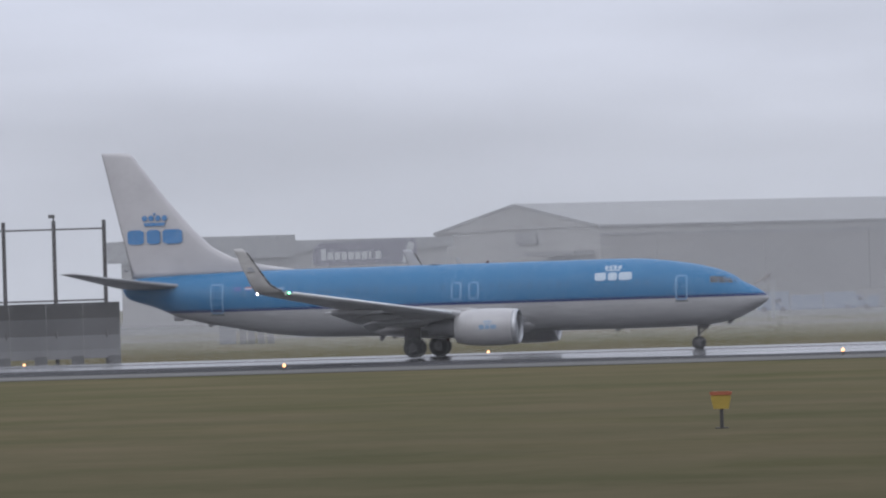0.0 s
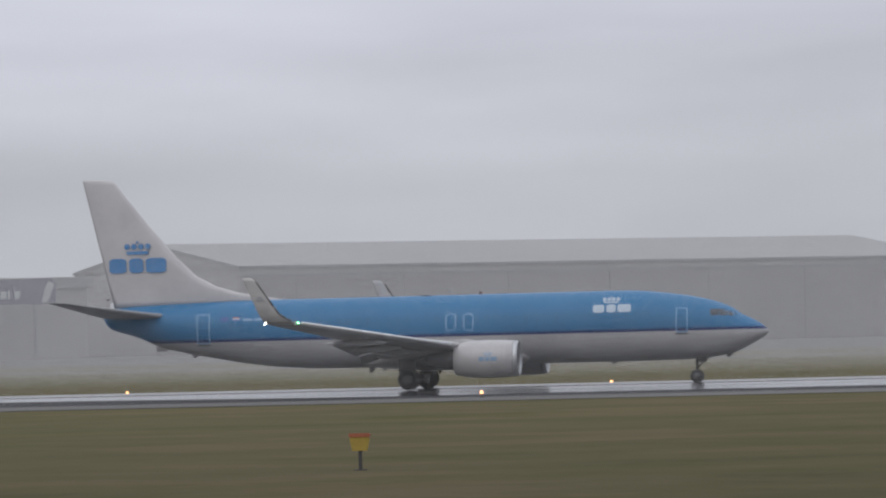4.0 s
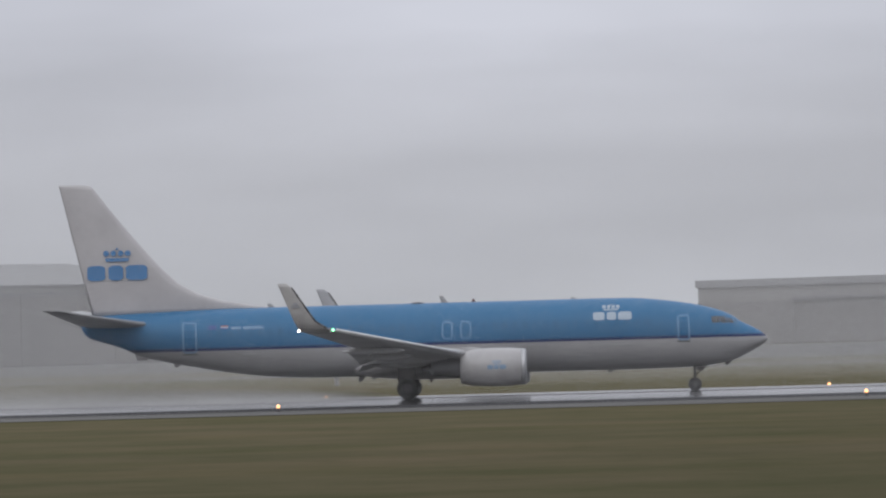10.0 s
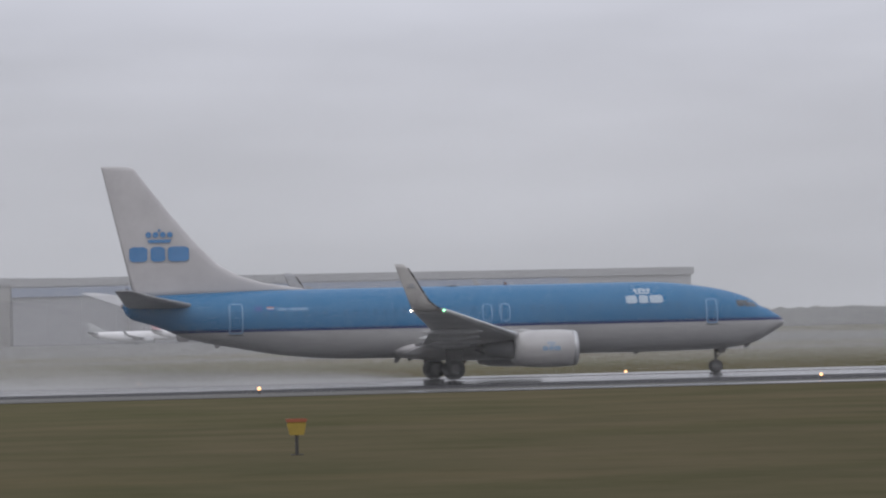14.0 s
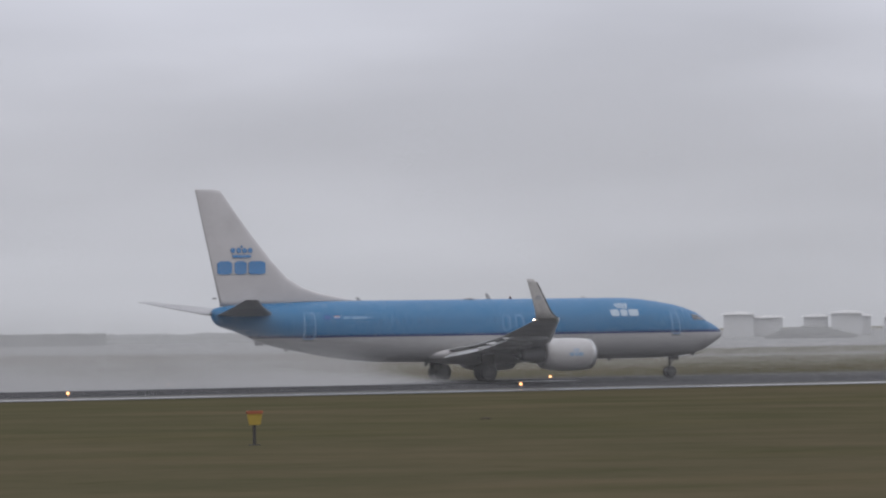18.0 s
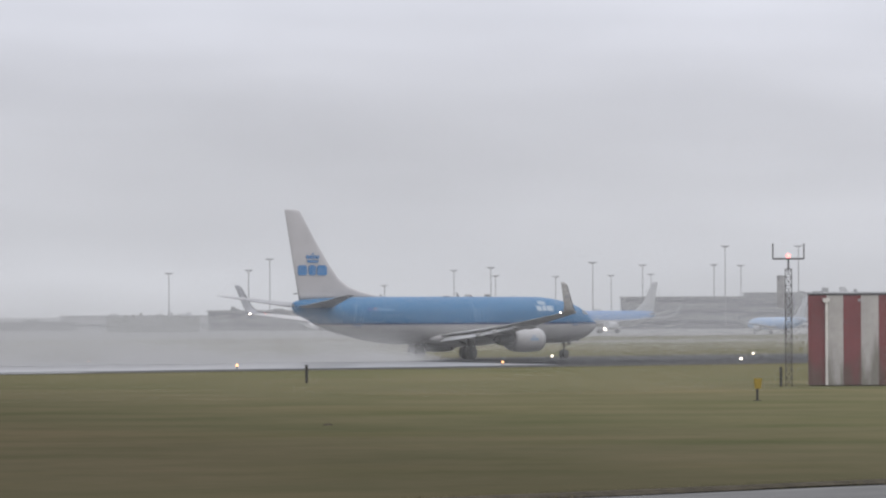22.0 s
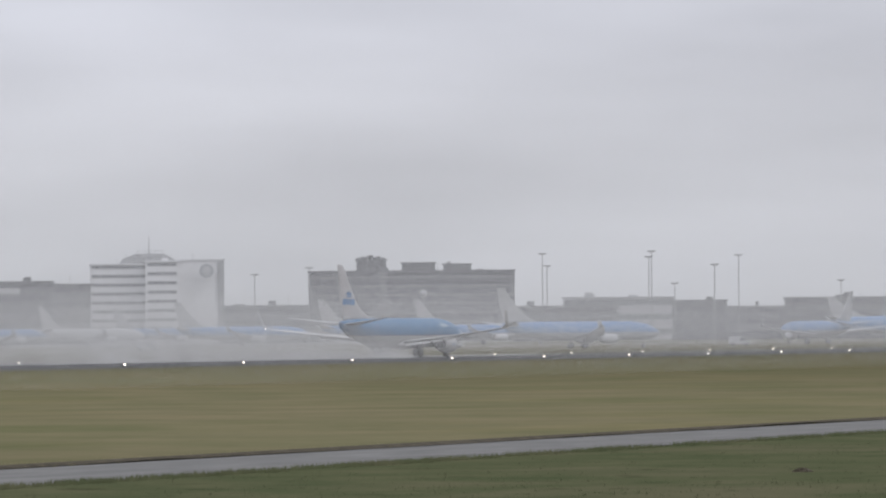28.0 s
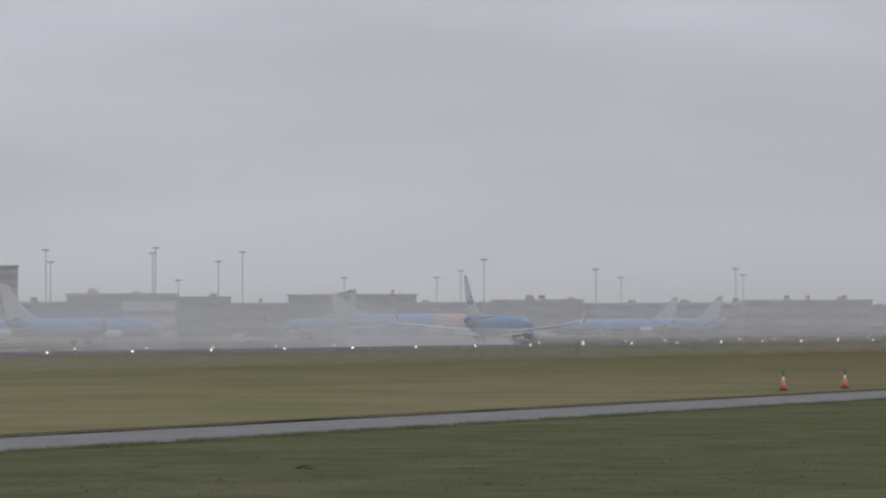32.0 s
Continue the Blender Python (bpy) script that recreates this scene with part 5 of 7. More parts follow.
def prism_hangar():
    """Long gabled hangar seen at an angle, with its lower wing and a sign board."""
    a, b = Vector(polar(-12.43, 930.0)), Vector(polar(-4.85, 1030.0))
    along = (b - a).normalized()
    turn = math.degrees(math.atan2(along.y, along.x))
    ln, w, eave, ridge = (b - a).length, 55.0, 15.3, 19.6
    ob = thing("gabled_hangar", a, "long pale grey gabled aircraft hangar in the mist", "hangar", turn=turn)
    bm = bmesh.new()
    box(bm, 0, 0.5, 0, ln, w, eave)
    part("wall", bm, "hangar", ob, "pale grey clad walls")
    for x0, x1, nm in ((-0.3, 0.2, "gable"), (ln - 0.2, ln + 0.3, "gable")):
        bm = bmesh.new()
        loft(bm, [[(x, 0, eave), (x, w, eave), (x, w / 2, ridge)] for x in (x0, x1)])
        bmesh.ops.recalc_face_normals(bm, faces=bm.faces)
        part(nm, bm, "hangar", ob)
    for s0, s1 in ((0.1, w / 2), (w - 0.1, w / 2)):
        bm = bmesh.new()
        loft(bm, [[(x, s0, eave - 0.2), (x, s1, ridge), (x, s1, ridge + 0.4), (x, s0, eave + 0.2)] for x in (-0.5, ln + 0.5)])
        bmesh.ops.recalc_face_normals(bm, faces=bm.faces)
        part("roof_slope", bm, "hangar_roof", ob, "pale metal roof slope")
    part("eave_beam", boxm(-0.2, 0.0, eave - 1.7, ln + 0.2, 0.5, eave - 1.35), "hangar_dark", ob, "door-head beam")
    n = 14
    for k in range(n):
        part("sliding_door", boxm(ln * k / n + 0.03, 0.06 if k % 2 else 0.14, 0.1, ln * (k + 1) / n - 0.03, 0.5, eave - 1.8), "hangar_door", ob, "tall beige sliding door leaf")
    for y0, y1, z0, z1 in ((20, 27, 12.6, 14.8),):
        part("gable_window", boxm(-0.45, y0, z0, -0.3, y1, z1), "hangar_dark", ob, "dark gable window")
    part("canopy", boxm(-4.5, 2, 10.4, -0.3, 18, 11.1), "hangar_dark", ob, "flat door canopy")
    # low wing in front of the left end
    w0, w1 = Vector(polar(-16.95, 908.0)), Vector(polar(-14.1, 925.0))
    ln2 = (w1 - w0).length
    lo = thing("hangar_annex", w0, "low pale annex building beside the hangar with a sign board", "building", turn=math.degrees(math.atan2((w1 - w0).y, (w1 - w0).x)))
    part("wall", boxm(2, 0, 0, ln2, 40, 13.6), "hangar", lo)
    part("roof_edge", boxm(-0.5, -1.2, 11.4, 20, 41, 15.2), "hangar_roof", lo, "deep pale roof edge")
    part("roof_edge", boxm(20, -0.6, 12.4, ln2 + 1, 41, 14.2), "hangar_roof", lo)
    part("door", boxm(5, -0.1, 0, 24, 0, 9.0), "hangar_door", lo, "wide grey hangar door")
    bx = Vector(polar(-15.45, 912.0))
    sg = thing("sign_board", (bx.x, bx.y - 6, 9.6), "large dark grey roof sign with pale lettering bars", "sign", turn=math.degrees(math.atan2((w1 - w0).y, (w1 - w0).x)))
    bm = bmesh.new()
    pts = [(0.0, 0.6), (0.6, 0.0), (19.0, 0.0), (19.0, 3.6), (18.4, 4.4), (1.4, 3.9), (0.3, 3.0)]
    loft(bm, [[(u, y, v) for u, v in pts] for y in (0.0, 0.5)])
    bmesh.ops.recalc_face_normals(bm, faces=bm.faces)
    part("panel", bm, "sign_violet", sg)
    for u in (3, 15):
        part("sign_post", boxm(u, 0.1, -9.6, u + 0.4, 0.5, 0.2), "hangar_dark", sg)
    for k in range(9):
        u = 1.4 + 1.25 * k
        part("lettering_bar", boxm(u, -0.12, 1.0, u + (0.95 if k != 7 else 0.4), 0.0, 2.3 if k else 2.9), "pale", sg)
    bm = bmesh.new()
    loft(bm, [[(u, y, v) for u, v in ((16.2, 0.3), (17.4, 0.3), (18.8, 3.4), (17.6, 3.9))] for y in (-0.1, 0.0)])
    part("logo_shape", bm, "pale", sg)


M["sign_violet"] = material("sign_violet", (0.058, 0.052, 0.085), 0.6, scale=0.1, vary=0.1)
prism_hangar()


def box_hangar(az0, az1, d0, d1, top, label, bands=(), mat="hangar", doors=10, depth=60.0, name="flat_hangar", door="hangar_door", door_to=1.0):
    a, b = Vector(polar(az0, d0)), Vector(polar(az1, d1))
    v = b - a
    ob = thing(name, a, label, "hangar", turn=math.degrees(math.atan2(v.y, v.x)))
    ln = v.length
    part("wall", boxm(0, 0.6, 0, ln, depth, top - 0.6), mat, ob)
    part("roof_edge", boxm(-0.4, 0, top - 1.6, ln + 0.4, depth + 0.4, top), "hangar_edge", ob, "pale flat roof edge")
    for z0, z1, m, u0, u1 in bands:
        part("band", boxm(ln * u0, -0.25, z0, ln * u1, 0.6, z1), m, ob)
    for k in range(doors):
        part("sliding_door", boxm(ln * door_to * k / doors + 0.03, 0.25 if k % 2 else 0.35, 0.1, ln * door_to * (k + 1) / doors - 0.03, 0.6, top * 0.66), door, ob, "tall pale sliding door leaf")
    return ob


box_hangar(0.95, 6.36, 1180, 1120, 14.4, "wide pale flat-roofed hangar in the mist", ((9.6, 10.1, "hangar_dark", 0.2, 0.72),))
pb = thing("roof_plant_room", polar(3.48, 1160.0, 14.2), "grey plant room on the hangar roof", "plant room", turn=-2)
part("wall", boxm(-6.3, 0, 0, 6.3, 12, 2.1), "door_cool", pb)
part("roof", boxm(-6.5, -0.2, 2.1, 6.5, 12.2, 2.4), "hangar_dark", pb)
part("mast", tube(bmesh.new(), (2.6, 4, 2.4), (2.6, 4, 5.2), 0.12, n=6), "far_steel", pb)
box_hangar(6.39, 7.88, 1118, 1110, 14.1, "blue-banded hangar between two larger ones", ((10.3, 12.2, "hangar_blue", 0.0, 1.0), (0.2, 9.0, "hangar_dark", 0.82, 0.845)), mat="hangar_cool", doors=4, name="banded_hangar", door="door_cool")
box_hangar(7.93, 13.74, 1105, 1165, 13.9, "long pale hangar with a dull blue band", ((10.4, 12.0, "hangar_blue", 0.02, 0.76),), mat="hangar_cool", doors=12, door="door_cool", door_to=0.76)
rb = thing("roof_box", polar(7.93, 1110.0, 13.6), "pale roof box at the hangar's end", "plant room")
part("wall", boxm(-1.4, 0, 0, 0.5, 8, 0.8), "pale", rb)
part("roof", boxm(-1.6, -0.2, 0.8, 0.7, 8.2, 0.95), "pale", rb)


def building(az0, az1, el, d, mat, label, floors=3, depth=30.0, name="terminal_block", base=0.0, group="", mast=0):
    """Flat-roofed block, with a roof slab and window bands."""
    a, b = Vector(polar(az0, d)), Vector(polar(az1, d))
    v = b - a
    ln, top = v.length, high(el, d)
    ob = thing(name, (a.x, a.y, base), label, "building", group, turn=math.degrees(math.atan2(v.y, v.x)))
    top -= base
    part("wall", boxm(0, 0.4, 0, ln, depth, top - 0.5), mat, ob)
    part("roof", boxm(-0.5, -0.2, top - 0.5, ln + 0.5, depth + 0.5, top), mat, ob, "flat roof slab")
    fh = top / max(1, floors)
    for k in range(floors):
        z0 = fh * k + fh * 0.42
        if z0 + fh * 0.4 < top - 0.6:
            n = max(1, int(ln / 24))
            for j in range(n):
                part("window_band", boxm(ln * j / n + 0.8, 0.2, z0, ln * (j + 1) / n - 0.8, 0.4, z0 + fh * 0.36), "window_pale" if mat in ("office_white", "pale") else "window", ob)
    # air handlers, vents and aerials along the roof
    rnd = random.Random(int(az0 * 100))
    for k in range(int(ln / 9) if depth > 9 else 0):
        x, y, w, h = rnd.uniform(1, max(1.5, ln - 4)), rnd.uniform(1, depth * 0.5), rnd.uniform(1.0, 3.6), rnd.choice((0.5, 0.8, 1.1, 1.6))
        if rnd.random() < 0.3:
            part("roof_aerial", tube(bmesh.new(), (x, y, top), (x, y, top + 2.2 * h), 0.09, 0.05, 5), "far_pole", ob)
        else:
            part("roof_unit", boxm(x, y, top, x + w, y + 2.0, top + h), mat, ob)
    return ob


def far_airport():
    blocks = (
        (44.4, 46.0, 0.05, 2000, "pale", 2), (45.99, 47.6, 0.10, 1700, "grey_wall", 2), (46.9, 50.6, 0.07, 2100, "pale", 2),
        (48.47, 49.42, 0.21, 1750, "dark_wall", 3), (50.45, 51.80, 0.23, 1750, "grey_wall", 3), (51.78, 55.62, 0.27, 1850, "grey_wall", 4),
        (55.55, 56.75, 0.22, 1900, "pale", 3), (57.0, 58.05, 0.2, 1950, "grey_wall", 3), (57.99, 59.66, 0.33, 1850, "grey_wall", 4),
        (59.05, 59.64, 0.45, 1880, "dark_wall", 2), (58.3, 59.1, 0.41, 1890, "dark_wall", 2), (59.64, 60.5, 0.36, 1900, "grey_wall", 3),
        (60.40, 61.90, 0.58, 1950, "dark_wall", 5), (61.85, 62.32, 0.55, 2000, "grey_wall", 4), (63.72, 64.66, 0.30, 1900, "grey_wall", 3),
        (66.86, 68.0, 0.27, 1850, "grey_wall", 3), (67.4, 68.6, 0.36, 1900, "pale", 3), (68.58, 69.17, 0.32, 1840, "dark_wall", 2),
        (69.15, 69.80, 0.25, 1900, "grey_wall", 3), (69.79, 71.18, 0.34, 1860, "dark_wall", 3), (71.15, 72.0, 0.25, 1900, "grey_wall", 3),
        (71.99, 72.98, 0.275, 1880, "dark_wall", 3), (72.95, 74.75, 0.235, 1900, "grey_wall", 3), (74.7, 76.1, 0.26, 1900, "dark_wall", 3), (76.0, 79.0, 0.2, 1900, "grey_wall", 3))
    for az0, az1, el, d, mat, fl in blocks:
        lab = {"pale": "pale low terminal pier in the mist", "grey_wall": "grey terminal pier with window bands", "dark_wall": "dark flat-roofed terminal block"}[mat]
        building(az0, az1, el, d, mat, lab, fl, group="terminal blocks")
    # pale strip and two flues on the dark pier block
    st = thing("sign_strip", (*polar(61.17, 1946.0)[:2], high(0.445, 1946.0)), "pale strip sign in three lengths across a dark terminal block", "sign", turn=-61.2)
    for x0, x1 in ((-12.6, -7.8), (-7.2, -2.9), (-0.9, 12.6)):
        part("strip", boxm(x0, -0.4, 0.0, x1, 0.0, 2.0), "pale", st)
    for az in (60.68, 60.875):
        fl = thing("roof_flue", (*polar(az, 1956.0)[:2], high(0.57, 1950.0)), "short dark flue on the terminal roof", "chimney")
        part("pipe", tube(bmesh.new(), (0, 0, 0), (0, 0, 4.6), 0.42, 0.4, 8), "dark_wall", fl)
        part("cowl", tube(bmesh.new(), (0, 0, 4.6), (0, 0, 5.0), 0.55, 0.3, 8), "dark_wall", fl)
    # long dark office block with roof plant
    office = building(64.65, 66.88, 0.665, 2050, "dark_wall", "long dark office block with plant rooms on its roof", 7, name="office_block")
    wide, tall = 2 * 2050 * math.sin(radians(1.115)), high(0.665, 2050)
    for k in range(8):
        part("spandrel", boxm(0.2, 0.05, tall * k / 8 + 0.3, wide - 0.2, 0.4, tall * k / 8 + 1.35), "spandrel", office, "paler spandrel strip")
    part("stair_strip", boxm(wide * 0.345, -0.15, 0, wide * 0.375, 0.05, tall - 0.6), "spandrel", office, "paler stair strip")
    for az, hh in ((65.19, 0.9), (65.235, 1.5), (65.275, 1.1), (65.325, 2.1), (65.37, 1.2), (65.41, 1.6), (65.46, 1.0)):
        vt = thing("roof_vent", polar(az, 2064.0, high(0.784, 2060) - 0.2), "round-topped dark roof vent on the plant room", "vent", "vents on the plant room")
        part("stack", tube(bmesh.new(), (0, 0, 0), (0, 0, hh * 0.6), 0.75, n=10), "dark_wall", vt)
        part("cap", turned(bmesh.new(), [(hh * 0.6 - 0.1, 0.95), (hh * 0.75, 0.95), (hh * 0.95, 0.6), (hh, 0.05)], "z", 10), "dark_wall", vt, "", True)
    ds = thing("satellite_dish", polar(65.892, 1830.0), "white satellite dish on a tall stand before the office", "dish", turn=-66)
    zd = high(0.415, 1830)
    bm = bmesh.new()
    turned(bm, [(-0.45, 1.25), (-0.32, 1.3), (0.12, 0.95), (0.34, 0.45), (0.42, 0.02)], "y", 18, (0, 0, zd))
    part("reflector", bm, "far_white", ds, "", True)
    part("stand", tube(bmesh.new(), (0, 0.6, 0), (0, 0.6, zd), 0.35, 0.2, 8), "grey_wall", ds)
    for az0, az1, el in ((65.17, 65.49, 0.785), (65.66, 66.02, 0.75), (66.11, 66.41, 0.735)):
        building(az0, az1, el, 2060, "dark_wall", "dark rooftop plant room", 0, 10.0, "roof_plant_room", high(0.655, 2050), "plant rooms on the office roof")
    # white balconied office
    building(62.29, 62.92, 0.76, 2000, "office_white", "white office building with horizontal window bands", 9, 25, "white_office")
    building(62.89, 63.25, 0.79, 1990, "office_white", "white stair tower with dark window slots", 9, 25, "white_office_wing")
    end = building(63.22, 63.74, 0.805, 2000, "office_white", "blank pale end wall with a round emblem", 0, 25, "white_office_end")
    part("return_wall", boxm(15.6, -0.3, 0, 18.1, 0.4, high(0.805, 2000) - 0.6), "mid_wall", end, "grey return wall")
    rd = thing("round_emblem", polar(63.55, 1996.0, high(0.675, 2000)), "round grey emblem shape on the blank wall", "emblem", turn=-63.5)
    part("disc", turned(bmesh.new(), [(-0.6, 2.7), (0.0, 2.7), (0.05, 2.5)], "y", 20), "far_wing", rd)
    part("inner_disc", turned(bmesh.new(), [(-0.8, 1.7), (-0.6, 1.7)], "y", 16), "pale", rd)
    dk = thing("roof_deck", polar(62.93, 2010.0, high(0.76, 2000)), "grey sloped plant deck with railings on the white office roof", "plant room", turn=-62.9)
    hh = high(0.865, 2010) - high(0.76, 2000)
    bm = bmesh.new()
    loft(bm, [[(x, y, zz) for x, zz in ((-11.5, 0), (10.5, 0), (9.5, hh * 0.45), (5.5, hh), (-5.0, hh), (-9.8, hh * 0.5))] for y in (-3, 15)])
    bmesh.ops.recalc_face_normals(bm, faces=bm.faces)
    part("deck", bm, "mid_wall", dk)
    for x, zz in ((-8.6, 0.6), (-4.2, 1.0), (-1.5, 1.0), (2.2, 1.0), (4.8, 1.0), (8.2, 0.5)):
        part("post", tube(bmesh.new(), (x, -2, hh * zz - 0.2), (x, -2, hh * zz + 1.5), 0.1, n=5), "far_pole", dk)
    part("railing", tube(bmesh.new(), (-5.0, -2, hh + 1.1), (5.5, -2, hh + 1.1), 0.08, n=5), "far_pole", dk)
    am = thing("roof_aerial", polar(62.93, 2010.0, high(0.86, 2010)), "slim aerial on the office roof", "aerial")
    part("rod", tube(bmesh.new(), (0, 0, 0), (0, 0, 6.8), 0.18, 0.1, 6), "far_steel", am)
    part("foot", tube(bmesh.new(), (0, 0, 0), (0, 0, 0.6), 0.5, n=8), "far_steel", am)


def control_tower():
    """Slim shaft, flared deck, upper cab and radome, in true tower proportions."""
    d = 2740.0
    x, y, _ = polar(58.66, d)
    ob = thing("control_tower", (x, y, 0), "tall pale concrete air traffic control tower with a radome", "tower")
    u = d * math.tan(radians(1)) / 1.0

    def z(el):
        return high(el, d)
    part("shaft", turned(bmesh.new(), [(0, 5.4), (z(0.6), 5.4), (z(1.21), 5.4)], "z", 24), "tower_pale", ob, "plain concrete shaft", True)
    part("corbel", turned(bmesh.new(), [(z(1.19), 5.4), (z(1.20), 7.2), (z(1.245), 8.6), (z(1.29), 9.4), (z(1.295), 5.0)], "z", 28), "tower_pale", ob)
    part("lower_windows", turned(bmesh.new(), [(z(1.295), 9.2), (z(1.40), 10.4), (z(1.53), 11.8), (z(1.535), 5)], "z", 28), "tower_dark", ob, "dark glazed deck")
    part("deck_ring", turned(bmesh.new(), [(z(1.53), 11.9), (z(1.62), 13.3), (z(1.635), 13.3), (z(1.655), 12.0), (z(1.68), 7.5), (z(1.70), 5.2)], "z", 28), "tower_pale", ob, "pale overhanging deck")
    part("neck", turned(bmesh.new(), [(z(1.66), 5.6), (z(1.73), 5.6)], "z", 24), "tower_pale", ob)
    part("cab_glass", turned(bmesh.new(), [(z(1.73), 5.7), (z(1.86), 7.2), (z(1.865), 3)], "z", 24), "tower_dark", ob, "dark glazed upper cab")
    part("cab_roof", turned(bmesh.new(), [(z(1.86), 7.5), (z(1.89), 7.7), (z(1.915), 5.0), (z(1.92), 3.0)], "z", 24), "tower_pale", ob)
    part("radome", turned(bmesh.new(), [(z(1.91), 2.6), (z(1.93), 3.3), (z(1.965), 3.75), (z(2.0), 3.4), (z(2.03), 2.1), (z(2.045), 0.1)], "z", 20), "tower_pale", ob, "pale round radome", True)
    for k in range(16):
        a = k * math.tau / 16
        bm = bmesh.new()
        tube(bm, (9.25 * math.cos(a), 9.25 * math.sin(a), z(1.30)), (11.9 * math.cos(a), 11.9 * math.sin(a), z(1.53)), 0.35, n=5)
        part("mullion", bm, "tower_mid", ob)


def old_tower():
    d = 2100.0
    ob = thing("old_tower_building", (*polar(57.2, d)[:2], 0), "pale stepped office building with an older control cab on top", "building", turn=-57.2)

    def u(az):
        return d * math.tan(radians(az - 57.2))

    def z(el):
        return high(el, d)
    part("body", boxm(u(56.74), 0, 0, u(57.81), 22, z(0.60)), "office_white", ob)
    part("top_floor", boxm(u(57.05), 1, z(0.60), u(57.79), 20, z(0.655)), "tower_dark", ob)
    part("roof", boxm(u(57.02), 0, z(0.655), u(57.83), 22, z(0.675)), "grey_wall", ob)
    for e in (0.30, 0.385, 0.47, 0.55):
        part("window_band", boxm(u(56.78), -0.25, z(e), u(57.78), 0.0, z(e + 0.035)), "window_pale", ob)
    for a, e in ((56.63, 0.28), (56.665, 0.36), (56.70, 0.45)):
        part("side_step", boxm(u(a), 0.3, 0, u(56.74), 16, z(e)), "office_white", ob)
    cx = u(56.85)
    part("deck", turned(bmesh.new(), [(z(0.60), 5.0), (z(0.655), 8.5), (z(0.675), 9.6), (z(0.69), 9.4), (z(0.70), 6.5)], "z", 20, (cx, 9, 0)), "grey_wall", ob, "overhanging cantilever deck")
    part("drum", turned(bmesh.new(), [(z(0.69), 7.2), (z(0.745), 7.0), (z(0.75), 4.5)], "z", 20, (cx + 1, 9, 0)), "tower_pale", ob)
    part("drum", turned(bmesh.new(), [(z(0.745), 5.2), (z(0.80), 4.4), (z(0.805), 3.5)], "z", 20, (cx + 0.8, 9, 0)), "tower_pale", ob)
    part("cab_glass", turned(bmesh.new(), [(z(0.80), 3.4), (z(0.925), 4.9), (z(0.93), 2)], "z", 20, (cx, 9, 0)), "tower_dark", ob, "dark glazed cab")
    part("cab_roof", turned(bmesh.new(), [(z(0.925), 5.0), (z(0.95), 4.6), (z(0.965), 2.6)], "z", 20, (cx, 9, 0)), "grey_wall", ob)
    for k in range(4):
        bm = bmesh.new()
        tube(bm, (cx - 2 + k * 1.3, 9, z(0.955)), (cx - 2 + k * 1.3, 9, z(0.985 + 0.008 * (k % 2))), 0.12, n=5)
        part("aerial", bm, "far_steel", ob)


def mushroom_tower():
    d = 1800.0
    ob = thing("mushroom_tower", (*polar(54.53, d)[:2], 0), "dark flat-topped mushroom-shaped tower in the mist", "tower", turn=-54.5)

    def z(el):
        return high(el, d)
    part("stem", turned(bmesh.new(), [(0, 3.4), (z(0.30), 3.4), (z(0.38), 3.5)], "z", 20), "grey_wall", ob)
    part("flare", turned(bmesh.new(), [(z(0.375), 3.4), (z(0.42), 4.4), (z(0.47), 6.2), (z(0.495), 6.9)], "z", 24), "grey_wall", ob)
    part("top_disc", turned(bmesh.new(), [(z(0.492), 8.6), (z(0.50), 8.9), (z(0.52), 8.9), (z(0.528), 8.4), (z(0.531), 2.0)], "z", 24), "grey_wall", ob)
    part("roof_drum", turned(bmesh.new(), [(z(0.53), 2.6), (z(0.548), 2.5)], "z", 16), "grey_wall", ob)


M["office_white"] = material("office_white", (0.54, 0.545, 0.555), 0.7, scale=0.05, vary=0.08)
# tower concrete, glazing and mullions lightened: some haze is in these colours
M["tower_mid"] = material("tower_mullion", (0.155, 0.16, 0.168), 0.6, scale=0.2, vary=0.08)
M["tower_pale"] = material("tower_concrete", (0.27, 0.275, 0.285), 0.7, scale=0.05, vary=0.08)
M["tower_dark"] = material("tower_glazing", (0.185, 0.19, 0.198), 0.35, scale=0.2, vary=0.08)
far_airport()
control_tower()
old_tower()
mushroom_tower()

